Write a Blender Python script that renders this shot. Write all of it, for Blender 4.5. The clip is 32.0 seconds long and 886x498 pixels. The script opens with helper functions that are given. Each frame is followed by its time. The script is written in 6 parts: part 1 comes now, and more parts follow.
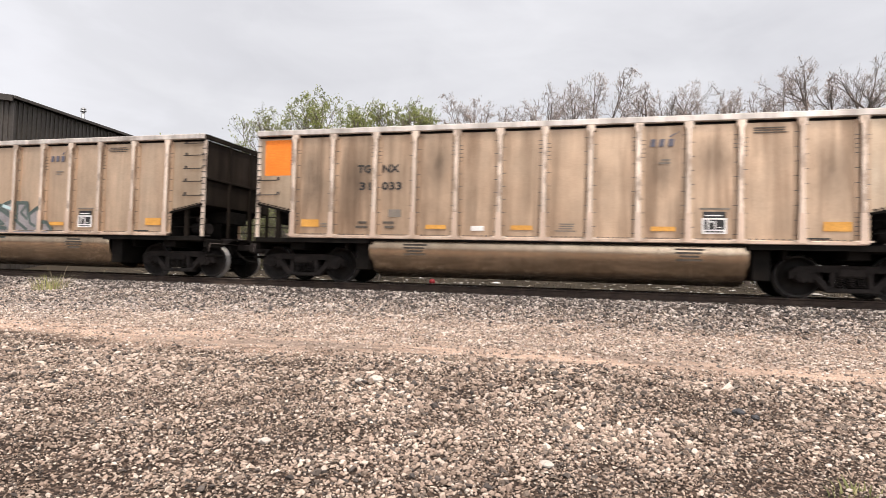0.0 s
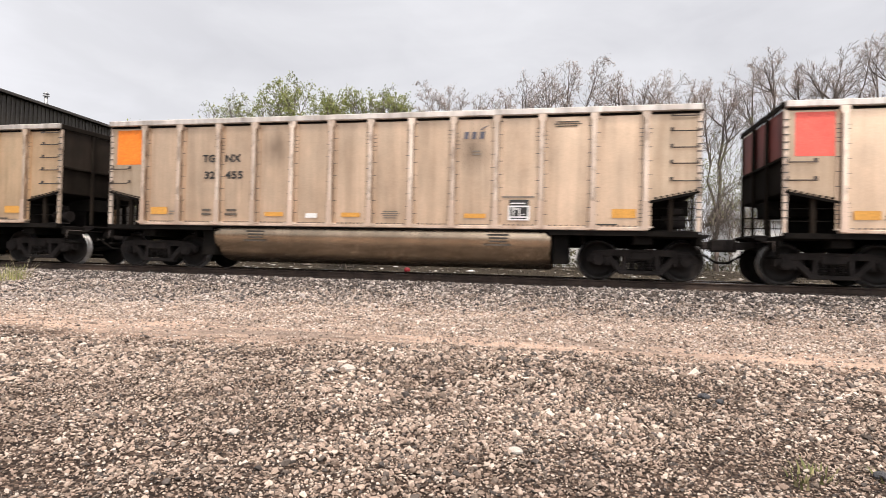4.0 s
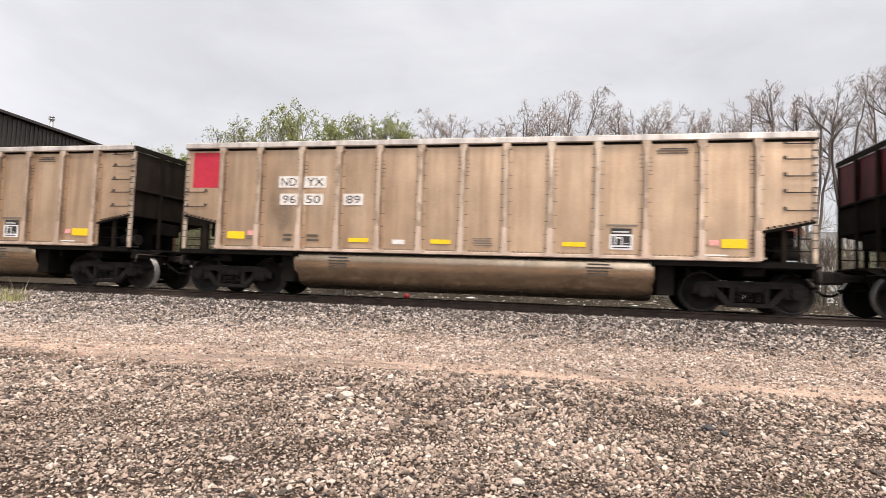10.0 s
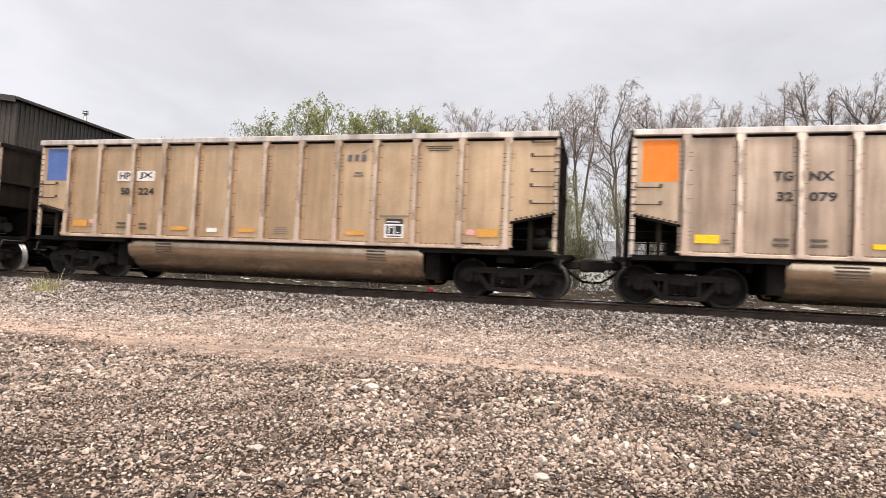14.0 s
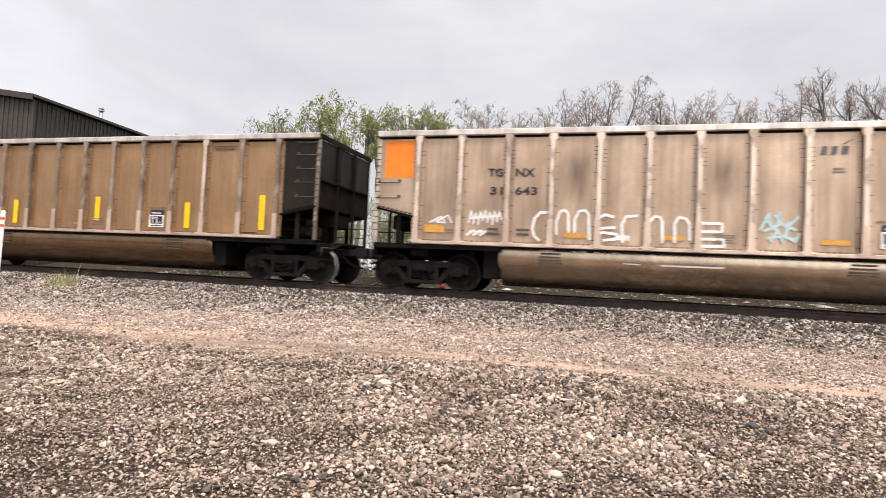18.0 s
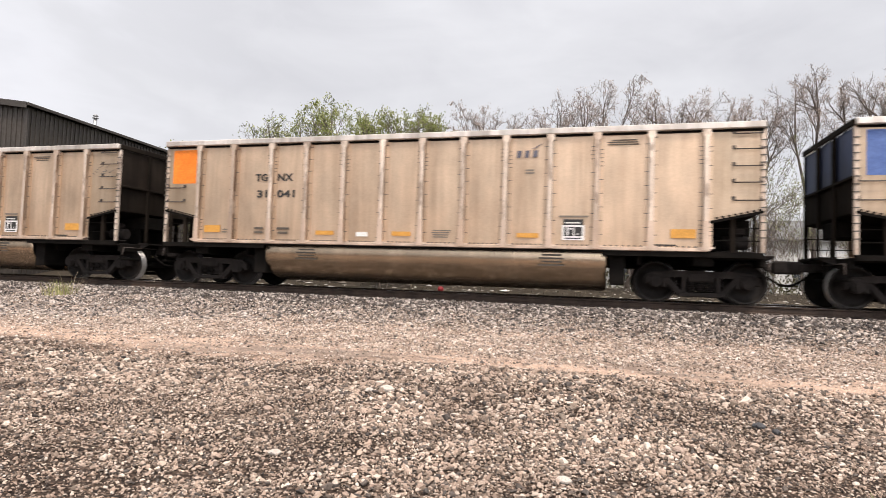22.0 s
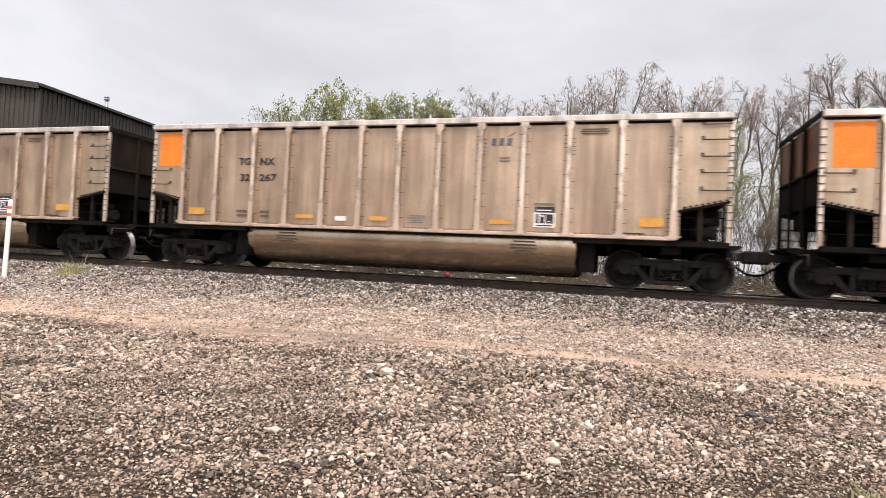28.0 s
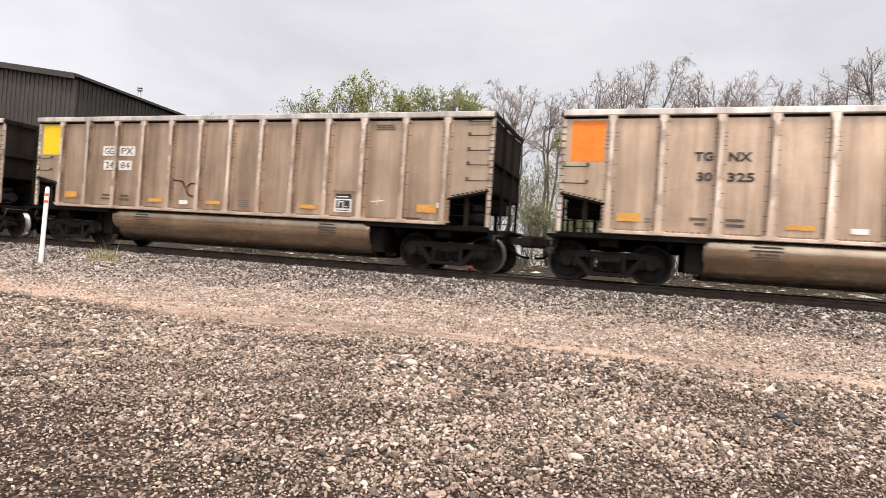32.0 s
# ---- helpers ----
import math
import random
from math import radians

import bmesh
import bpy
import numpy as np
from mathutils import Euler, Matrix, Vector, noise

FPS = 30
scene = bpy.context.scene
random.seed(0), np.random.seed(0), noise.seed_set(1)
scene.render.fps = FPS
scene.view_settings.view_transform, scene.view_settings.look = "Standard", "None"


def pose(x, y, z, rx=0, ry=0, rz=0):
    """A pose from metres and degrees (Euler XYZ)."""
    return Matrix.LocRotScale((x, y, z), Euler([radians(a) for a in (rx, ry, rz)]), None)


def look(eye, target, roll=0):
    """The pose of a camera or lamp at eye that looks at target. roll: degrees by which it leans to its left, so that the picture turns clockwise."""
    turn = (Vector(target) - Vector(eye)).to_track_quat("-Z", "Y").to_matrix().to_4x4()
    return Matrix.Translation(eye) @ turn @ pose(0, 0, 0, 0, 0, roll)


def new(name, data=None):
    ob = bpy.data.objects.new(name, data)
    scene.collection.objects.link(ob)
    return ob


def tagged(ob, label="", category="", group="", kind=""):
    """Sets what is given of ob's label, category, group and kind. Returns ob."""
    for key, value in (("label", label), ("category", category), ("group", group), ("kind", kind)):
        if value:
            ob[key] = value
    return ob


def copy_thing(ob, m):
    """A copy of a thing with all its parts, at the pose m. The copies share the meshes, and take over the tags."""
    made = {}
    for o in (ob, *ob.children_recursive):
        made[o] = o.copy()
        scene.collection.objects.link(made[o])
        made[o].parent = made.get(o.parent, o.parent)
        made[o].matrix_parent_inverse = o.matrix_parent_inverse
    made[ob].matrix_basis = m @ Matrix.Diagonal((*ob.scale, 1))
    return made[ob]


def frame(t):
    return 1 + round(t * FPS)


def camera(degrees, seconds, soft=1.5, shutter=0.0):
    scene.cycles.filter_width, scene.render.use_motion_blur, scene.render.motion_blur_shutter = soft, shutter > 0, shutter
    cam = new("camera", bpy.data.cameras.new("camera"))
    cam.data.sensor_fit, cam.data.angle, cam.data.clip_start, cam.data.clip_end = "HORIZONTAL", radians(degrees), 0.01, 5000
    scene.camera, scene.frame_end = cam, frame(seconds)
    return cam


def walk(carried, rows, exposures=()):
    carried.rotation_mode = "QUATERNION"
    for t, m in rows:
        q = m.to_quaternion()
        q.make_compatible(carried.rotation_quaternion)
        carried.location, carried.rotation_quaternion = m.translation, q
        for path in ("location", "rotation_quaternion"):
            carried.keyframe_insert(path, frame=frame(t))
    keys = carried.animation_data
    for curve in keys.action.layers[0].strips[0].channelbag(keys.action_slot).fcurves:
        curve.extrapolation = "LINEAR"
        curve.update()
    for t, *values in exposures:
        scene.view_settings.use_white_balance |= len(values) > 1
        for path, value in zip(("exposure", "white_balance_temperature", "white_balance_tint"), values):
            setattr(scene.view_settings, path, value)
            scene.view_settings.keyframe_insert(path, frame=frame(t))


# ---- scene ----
cam = camera(73.6, 32.0, soft=0.75, shutter=0.2)
# seconds, eye x y z, yaw, pitch, roll
ROWS = [
    (0, -0.008, -0.017, 0.425, 14.97, 1.87, -1.58),
    (0.5, -0.009, -0.013, 0.424, 14.81, 1.54, -1.61),
    (1, 0.001, -0.015, 0.427, 13.94, 1.36, -1.55),
    (1.5, 0.011, -0.021, 0.427, 13.24, 1.04, -1.31),
    (2, 0.019, -0.010, 0.424, 12.83, 0.82, -1.00),
    (2.5, 0.015, -0.008, 0.421, 12.74, 0.79, -0.81),
    (3, 0.017, -0.013, 0.429, 12.63, 0.91, -0.84),
    (3.5, 0.019, -0.007, 0.429, 12.43, 0.95, -1.04),
    (4, 0.022, -0.002, 0.429, 12.61, 0.79, -1.37),
    (4.5, 0.011, 0.003, 0.419, 13.06, 0.51, -1.55),
    (6.5, -0.012, 0.016, 0.419, 13.06, 1.98, -1.64),
    (7, 0.005, 0.016, 0.418, 12.52, 2.30, -1.56),
    (7.5, 0.004, 0.013, 0.423, 12.09, 2.50, -1.65),
    (8, 0.006, 0.018, 0.424, 12.09, 2.56, -1.78),
    (8.5, 0.002, 0.015, 0.423, 12.27, 2.65, -1.93),
    (9, -0.004, 0.014, 0.425, 12.47, 2.83, -2.01),
    (9.5, 0.000, 0.017, 0.425, 12.61, 3.06, -1.99),
    (10, 0.005, 0.015, 0.425, 12.58, 3.35, -2.02),
    (10.5, 0.010, 0.014, 0.428, 12.56, 3.52, -2.06),
    (11, 0.007, 0.011, 0.427, 12.64, 3.61, -2.21),
    (11.5, -0.004, 0.013, 0.427, 12.89, 3.52, -2.38),
    (12, -0.001, 0.005, 0.428, 13.36, 3.35, -2.51),
    (12.5, -0.002, 0.008, 0.425, 13.78, 3.10, -2.63),
    (13, -0.003, 0.005, 0.427, 14.19, 2.90, -2.68),
    (13.5, -0.006, 0.005, 0.423, 14.50, 2.78, -2.64),
    (14, -0.008, 0.006, 0.424, 14.85, 2.69, -2.61),
    (14.5, -0.008, -0.003, 0.427, 15.21, 2.63, -2.57),
    (16.5, -0.023, 0.011, 0.419, 15.98, 2.04, -2.55),
    (17, -0.025, 0.009, 0.421, 15.94, 2.10, -2.63),
    (17.5, -0.024, 0.009, 0.419, 15.91, 2.22, -2.68),
    (18, -0.019, 0.008, 0.421, 15.98, 2.33, -2.78),
    (18.5, -0.026, 0.009, 0.420, 15.95, 2.43, -2.87),
    (19, -0.027, 0.008, 0.422, 15.95, 2.54, -2.93),
    (19.5, -0.023, 0.006, 0.423, 15.96, 2.62, -2.96),
    (20, -0.021, 0.004, 0.425, 15.97, 2.74, -2.92),
    (20.5, -0.026, 0.002, 0.421, 15.92, 2.80, -2.77),
    (21, -0.013, 0.005, 0.424, 16.14, 2.79, -2.46),
    (21.5, -0.027, 0.005, 0.428, 16.27, 2.75, -2.13),
    (22, -0.062, 0.037, 0.435, 15.71, 2.53, -1.87),
    (22.5, -0.011, 0.040, 0.444, 14.68, 2.22, -1.74),
    (23, 0.032, 0.016, 0.442, 12.72, 1.61, -1.69),
    (23.5, 0.017, 0.022, 0.434, 11.50, 1.04, -1.63),
    (24, 0.033, 0.021, 0.431, 10.74, 0.67, -1.61),
    (24.5, 0.041, 0.023, 0.434, 10.97, 0.71, -1.41),
    (25, 0.028, 0.013, 0.432, 11.80, 1.00, -1.31),
    (25.5, 0.026, 0.005, 0.432, 12.70, 1.19, -1.38),
    (26, 0.036, 0.005, 0.433, 13.58, 1.41, -1.53),
    (26.5, 0.033, 0.009, 0.433, 14.35, 1.42, -1.84),
    (28.5, 0.016, -0.009, 0.433, 17.12, 1.06, -2.94),
    (29, 0.016, -0.006, 0.432, 17.60, 0.95, -2.97),
    (29.5, 0.021, -0.006, 0.435, 17.89, 0.80, -2.95),
    (30, 0.020, -0.011, 0.435, 18.06, 0.69, -2.94),
    (30.5, 0.016, -0.007, 0.432, 18.23, 0.56, -3.08),
    (31, 0.012, -0.010, 0.432, 18.40, 0.46, -3.34),
    (31.5, 0.010, -0.014, 0.431, 18.61, 0.38, -3.58),
    (32, 0.008, -0.013, 0.429, 18.83, 0.38, -3.81),
]
walk(cam, [(t, pose(x, y, z, 90 + pitch, roll, yaw)) for t, x, y, z, yaw, pitch, roll in ROWS])

# ---- world: overcast sky ----
world = bpy.data.worlds.new("overcast")
scene.world = world
world.use_nodes = True
wt = world.node_tree
wt.nodes.clear()


def wnode(kind, **kw):
    n = wt.nodes.new(kind)
    for k, v in kw.items():
        n.inputs[k].default_value = v
    return n


w_out = wnode("ShaderNodeOutputWorld")
w_bg = wnode("ShaderNodeBackground", Strength=1.0)
w_tc = wnode("ShaderNodeTexCoord")
w_map = wt.nodes.new("ShaderNodeMapping")
w_map.inputs["Location"].default_value = (0.2, 0.75, 0.4)
w_map.inputs["Scale"].default_value = (1.0, 1.0, 2.6)
w_cl = wnode("ShaderNodeTexNoise", Scale=1.5, Detail=5.0, Roughness=0.52, Distortion=0.5)
w_fine = wnode("ShaderNodeTexNoise", Scale=4.2, Detail=7.0, Roughness=0.55, Distortion=0.8)
w_sum = wt.nodes.new("ShaderNodeMath")
w_sum.operation = "MULTIPLY_ADD"
w_sum.inputs[1].default_value = 0.45
w_off = wt.nodes.new("ShaderNodeMath")
w_off.operation = "SUBTRACT"
w_off.inputs[1].default_value = 0.225
w_ramp = wt.nodes.new("ShaderNodeValToRGB")
w_ramp.color_ramp.elements[0].position, w_ramp.color_ramp.elements[0].color = 0.36, (0.85, 0.845, 0.892, 1)
w_ramp.color_ramp.elements[1].position, w_ramp.color_ramp.elements[1].color = 0.66, (1.03, 1.025, 1.068, 1)
w_sep = wnode("ShaderNodeSeparateXYZ")
# brighter towards the zenith, as an overcast sky is
w_el = wt.nodes.new("ShaderNodeMapRange")
w_el.interpolation_type = "SMOOTHSTEP"
w_el.inputs["From Min"].default_value, w_el.inputs["From Max"].default_value = 0.3, 1.0
w_el.inputs["To Min"].default_value, w_el.inputs["To Max"].default_value = 0.86, 1.5
# lighter cloud towards the south-west
w_az = wt.nodes.new("ShaderNodeMapRange")
w_az.interpolation_type = "SMOOTHSTEP"
w_az.inputs["From Min"].default_value, w_az.inputs["From Max"].default_value = -0.33, -0.17
w_az.inputs["To Min"].default_value, w_az.inputs["To Max"].default_value = 1.22, 0.99
w_dir = wt.nodes.new("ShaderNodeVectorMath")
w_dir.operation = "DOT_PRODUCT"
w_dir.inputs[1].default_value = (1.0, -0.35, 0.0)
w_shift = wnode("ShaderNodeMath")
w_shift.inputs[1].default_value = 0.3
# the cloud glows round the hidden sun
w_glow = wt.nodes.new("ShaderNodeVectorMath")
w_glow.operation = "DOT_PRODUCT"
w_glow.inputs[1].default_value = (0.44, -0.82, 0.36)
w_pos = wt.nodes.new("ShaderNodeMath")
w_pos.operation = "MAXIMUM"
w_pos.inputs[1].default_value = 0.0
w_pow = wt.nodes.new("ShaderNodeMath")
w_pow.operation = "POWER"
w_pow.inputs[1].default_value = 6.0
w_more = wt.nodes.new("ShaderNodeMath")
w_more.operation = "MULTIPLY_ADD"
w_more.inputs[1].default_value, w_more.inputs[2].default_value = 2.6, 0.98
w_mul2 = wt.nodes.new("ShaderNodeMath")
w_mul2.operation = "MULTIPLY"
w_edge = wt.nodes.new("ShaderNodeMath")
w_edge.operation = "MULTIPLY_ADD"
w_edge.inputs[1].default_value = 0.75
w_mul = wt.nodes.new("ShaderNodeMath")
w_mul.operation = "MULTIPLY"
w_vec = wt.nodes.new("ShaderNodeVectorMath")
w_vec.operation = "SCALE"
w_sky = wt.nodes.new("ShaderNodeTexSky")
w_sky.sky_type = "NISHITA"
w_sky.sun_disc = False
w_sky.sun_elevation = radians(48)
w_sky.sun_rotation = radians(215)
w_skys = wt.nodes.new("ShaderNodeVectorMath")
w_skys.operation = "SCALE"
w_skys.inputs["Scale"].default_value = 0.1
w_mix = wt.nodes.new("ShaderNodeMix")
w_mix.data_type = "RGBA"
w_mix.inputs["Factor"].default_value = 0.94
L = wt.links.new
L(w_tc.outputs["Generated"], w_map.inputs["Vector"])
L(w_map.outputs["Vector"], w_cl.inputs["Vector"])
L(w_map.outputs["Vector"], w_fine.inputs["Vector"])
L(w_fine.outputs["Fac"], w_sum.inputs[0])
L(w_cl.outputs["Fac"], w_off.inputs[0])
L(w_off.outputs["Value"], w_sum.inputs[2])
L(w_sum.outputs["Value"], w_ramp.inputs["Fac"])
L(w_tc.outputs["Generated"], w_sep.inputs["Vector"])
L(w_sep.outputs["Z"], w_el.inputs["Value"])
L(w_sum.outputs["Value"], w_edge.inputs[0])
L(w_tc.outputs["Generated"], w_dir.inputs[0])
L(w_dir.outputs["Value"], w_shift.inputs[0])
L(w_shift.outputs["Value"], w_edge.inputs[2])
L(w_tc.outputs["Generated"], w_glow.inputs[0])
L(w_glow.outputs["Value"], w_pos.inputs[0])
L(w_pos.outputs["Value"], w_pow.inputs[0])
L(w_pow.outputs["Value"], w_more.inputs[0])
L(w_more.outputs["Value"], w_mul2.inputs[1])
L(w_mul.outputs["Value"], w_mul2.inputs[0])
L(w_edge.outputs["Value"], w_az.inputs["Value"])
L(w_el.outputs["Result"], w_mul.inputs[0])
L(w_az.outputs["Result"], w_mul.inputs[1])
L(w_ramp.outputs["Color"], w_vec.inputs[0])
L(w_mul2.outputs["Value"], w_vec.inputs["Scale"])
L(w_sky.outputs["Color"], w_skys.inputs[0])
L(w_skys.outputs["Vector"], w_mix.inputs["A"])
L(w_vec.outputs["Vector"], w_mix.inputs["B"])
L(w_mix.outputs["Result"], w_bg.inputs["Color"])
L(w_bg.outputs["Background"], w_out.inputs["Surface"])

# the sun behind cloud: wide, weak, from behind the camera
sun = new("sun", bpy.data.lights.new("sun", "SUN"))
sun.data.energy, sun.data.angle, sun.data.color = 3.5, radians(10), (1.0, 0.87, 0.75)
sun.matrix_world = look((16, -15, 50), (0, 10, 0))
scene.view_settings.exposure = 0.0


# ---- materials ----
MATS = {}


def nodes_of(name, rough=0.8, metal=0.0, spec=0.3):
    m = bpy.data.materials.new(name)
    m.use_nodes = True
    nt = m.node_tree
    b = nt.nodes["Principled BSDF"]
    b.inputs["Roughness"].default_value = rough
    b.inputs["Metallic"].default_value = metal
    b.inputs["Specular IOR Level"].default_value = spec
    MATS[name] = m
    return m, nt, b


def nd(nt, kind, **kw):
    n = nt.nodes.new(kind)
    for k, v in kw.items():
        n.inputs[k.replace("_", " ")].default_value = v
    return n


def coords(nt, scale=(1, 1, 1), shift=0.0):
    """Object coordinates, scaled, and moved by each object's random number."""
    tc = nd(nt, "ShaderNodeTexCoord")
    mp = nd(nt, "ShaderNodeMapping")
    mp.inputs["Scale"].default_value = scale
    nt.links.new(tc.outputs["Object"], mp.inputs["Vector"])
    if not shift:
        return mp.outputs["Vector"]
    info = nd(nt, "ShaderNodeObjectInfo")
    mul = nd(nt, "ShaderNodeMath")
    mul.operation = "MULTIPLY"
    mul.inputs[1].default_value = shift
    add = nd(nt, "ShaderNodeVectorMath")
    add.operation = "ADD"
    nt.links.new(info.outputs["Random"], mul.inputs[0])
    nt.links.new(mp.outputs["Vector"], add.inputs[0])
    nt.links.new(mul.outputs["Value"], add.inputs[1])
    return add.outputs["Vector"]


def ramp(nt, fac, stops):
    r = nd(nt, "ShaderNodeValToRGB")
    e = r.color_ramp.elements
    while len(e) < len(stops):
        e.new(0.5)
    for el, (p, c) in zip(e, stops):
        el.position, el.color = p, (*c, 1)
    nt.links.new(fac, r.inputs["Fac"])
    return r.outputs["Color"]


def noise_of(nt, vec, scale, detail=4.0, rough=0.55, dist=0.0):
    n = nd(nt, "ShaderNodeTexNoise", Scale=scale, Detail=detail, Roughness=rough, Distortion=dist)
    nt.links.new(vec, n.inputs["Vector"])
    return n.outputs["Fac"]


def mixed(nt, fac, a, b, how="MIX"):
    m = nd(nt, "ShaderNodeMix")
    m.data_type, m.blend_type = "RGBA", how
    for v, s in ((fac, "Factor"), (a, "A"), (b, "B")):
        if isinstance(v, (int, float)):
            m.inputs[s].default_value = v
        elif isinstance(v, tuple):
            m.inputs[s].default_value = (*v, 1)
        else:
            nt.links.new(v, m.inputs[s])
    return m.outputs["Result"]


def bumped(nt, b, height, strength=0.3, dist=0.01):
    u = nd(nt, "ShaderNodeBump", Strength=strength, Distance=dist)
    nt.links.new(height, u.inputs["Height"])
    nt.links.new(u.outputs["Normal"], b.inputs["Normal"])


def plain(name, c1, c2, scale=6.0, rough=0.7, metal=0.0, bump=0.2, shift=20.0, spec=0.3, dist=0.01):
    """Two tones of one surface, mottled at two scales, with fine relief."""
    m, nt, b = nodes_of(name, rough, metal, spec)
    v = coords(nt, shift=shift)
    big, small = noise_of(nt, v, scale, 5), noise_of(nt, v, scale * 9, 3)
    col = ramp(nt, big, [(0.3, c1), (0.7, c2)])
    tone = ramp(nt, small, [(0.25, (0.72, 0.72, 0.72)), (0.75, (1.12, 1.12, 1.12))])
    nt.links.new(mixed(nt, 1.0, col, tone, "MULTIPLY"), b.inputs["Base Color"])
    if bump:
        bumped(nt, b, small, bump, dist)
    return m


def car_metal(name, c1, c2, soot, streak=0.5, rough=0.44, metal=0.68, lo=0.40, hi=0.68, spec=0.3, worn=None):
    """Dusty aluminium sheet: vertical run-down streaks, soot stains and dull blotches; worn: colour of bare, scuffed patches."""
    m, nt, b = nodes_of(name, rough, metal, spec)
    if name.startswith("sheet_"):
        c1, c2 = [tuple(a * k for a, k in zip(c, (1.14, 1.03, 0.925))) for c in (c1, c2)]
    v = coords(nt, (1, 1, 1), 31.0)
    vs = coords(nt, (2.4, 2.4, 0.16), 17.0)
    fine = coords(nt, (9, 9, 0.6), 13.0)
    base = ramp(nt, noise_of(nt, v, 0.9, 4), [(0.3, c1), (0.72, c2)])
    st = ramp(nt, noise_of(nt, vs, 1.2, 5, 0.6, 0.4), [(lo, (1, 1, 1)), (hi, soot)])
    base = mixed(nt, streak, base, st, "MULTIPLY")
    fs = ramp(nt, noise_of(nt, fine, 1.0, 3), [(0.3, (0.90, 0.89, 0.88)), (0.7, (1.06, 1.06, 1.06))])
    base = mixed(nt, 0.7, base, fs, "MULTIPLY")
    blot = ramp(nt, noise_of(nt, coords(nt, (1.1, 1.1, 0.7), 23.0), 1.6, 3, 0.5), [(0.34, (0.86, 0.87, 0.87)), (0.66, (1.10, 1.08, 1.06))])
    base = mixed(nt, 0.8, base, blot, "MULTIPLY")
    if worn:
        spots = noise_of(nt, coords(nt, (3.2, 3.2, 1.5), 41.0), 1.3, 6, 0.62)
        base = mixed(nt, ramp(nt, spots, [(0.50, (0, 0, 0)), (0.60, (0.85, 0.85, 0.85))]), base, worn)
    grit = noise_of(nt, v, 26, 5)
    base = mixed(nt, 0.5, base, ramp(nt, grit, [(0.3, (0.85, 0.84, 0.82)), (0.7, (1.1, 1.1, 1.1))]), "MULTIPLY")
    nt.links.new(base, b.inputs["Base Color"])
    bumped(nt, b, noise_of(nt, v, 3.0, 3), 0.12 if metal < 0.9 else 0.04, 0.02)
    return m


car_metal("sheet_grey", (0.405, 0.33, 0.269), (0.52, 0.432, 0.353), (0.48, 0.45, 0.43), 0.7)
car_metal("sheet_sooty", (0.335, 0.28, 0.236), (0.445, 0.378, 0.322), (0.46, 0.43, 0.41), 0.75)
car_metal("sheet_umber", (0.33, 0.256, 0.195), (0.43, 0.342, 0.268), (0.46, 0.43, 0.41), 0.75)
car_metal("sheet_tan", (0.48, 0.382, 0.272), (0.59, 0.478, 0.35), (0.66, 0.60, 0.54), 0.5)
car_metal("sheet_dun", (0.43, 0.343, 0.26), (0.53, 0.428, 0.33), (0.62, 0.55, 0.5), 0.55)
car_metal("sheet_pale", (0.50, 0.415, 0.335), (0.62, 0.52, 0.425), (0.60, 0.56, 0.53), 0.5)
car_metal("sheet_brown", (0.34, 0.235, 0.143), (0.42, 0.295, 0.182), (0.62, 0.56, 0.5), 0.4)
car_metal("sheet_black", (0.022, 0.02, 0.019), (0.04, 0.037, 0.035), (0.8, 0.8, 0.8), 0.5)
car_metal("rib_pale", (0.71, 0.59, 0.49), (0.86, 0.745, 0.64), (0.52, 0.44, 0.38), 0.7, 0.48, 0.42, worn=(0.33, 0.255, 0.20))
car_metal("end_tan", (0.46, 0.355, 0.255), (0.57, 0.45, 0.335), (0.6, 0.52, 0.46), 0.5)
car_metal("chord_pale", (0.65, 0.60, 0.555), (0.79, 0.74, 0.69), (0.42, 0.39, 0.37), 0.75, 0.48, 0.5)
car_metal("sill_pink", (0.60, 0.47, 0.38), (0.76, 0.61, 0.50), (0.55, 0.47, 0.40), 0.6, 0.48, 0.5)
car_metal("sheet_stained", (0.39, 0.312, 0.243), (0.525, 0.427, 0.338), (0.45, 0.41, 0.38), 0.75, lo=0.44, hi=0.66)
# end_brown: grime plus the shade between cars, both put into the colour
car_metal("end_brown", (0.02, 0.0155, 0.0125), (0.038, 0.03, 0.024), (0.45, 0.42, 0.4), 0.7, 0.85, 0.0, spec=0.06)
plain("panel_yellow", (0.60, 0.26, 0.05), (0.84, 0.50, 0.03), 0.7, 0.6, 0.0, 0.05, 9.0)
car_metal("tub_brown", (0.25, 0.17, 0.105), (0.33, 0.23, 0.145), (0.7, 0.65, 0.6), 0.3, 0.27, 0.95)
car_metal("tub_tan", (0.465, 0.368, 0.268), (0.595, 0.48, 0.358), (0.7, 0.65, 0.6), 0.3, 0.27, 0.95)
# end_dark: near-black, holds grime and the shade at the car ends
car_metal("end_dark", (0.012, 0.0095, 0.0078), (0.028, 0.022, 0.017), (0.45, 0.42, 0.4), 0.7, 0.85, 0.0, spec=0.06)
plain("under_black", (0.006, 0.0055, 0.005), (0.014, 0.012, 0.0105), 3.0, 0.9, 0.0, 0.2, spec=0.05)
plain("truck_grime", (0.013, 0.0108, 0.0098), (0.032, 0.0265, 0.024), 4.0, 0.85, 0.0, 0.3, spec=0.15)
plain("wheel_face", (0.008, 0.0066, 0.006), (0.022, 0.0185, 0.0165), 5.0, 0.6, 0.1, 0.2, spec=0.15)
plain("wheel_tread", (0.56, 0.55, 0.54), (0.70, 0.69, 0.68), 9.0, 0.42, 1.0, 0.0)
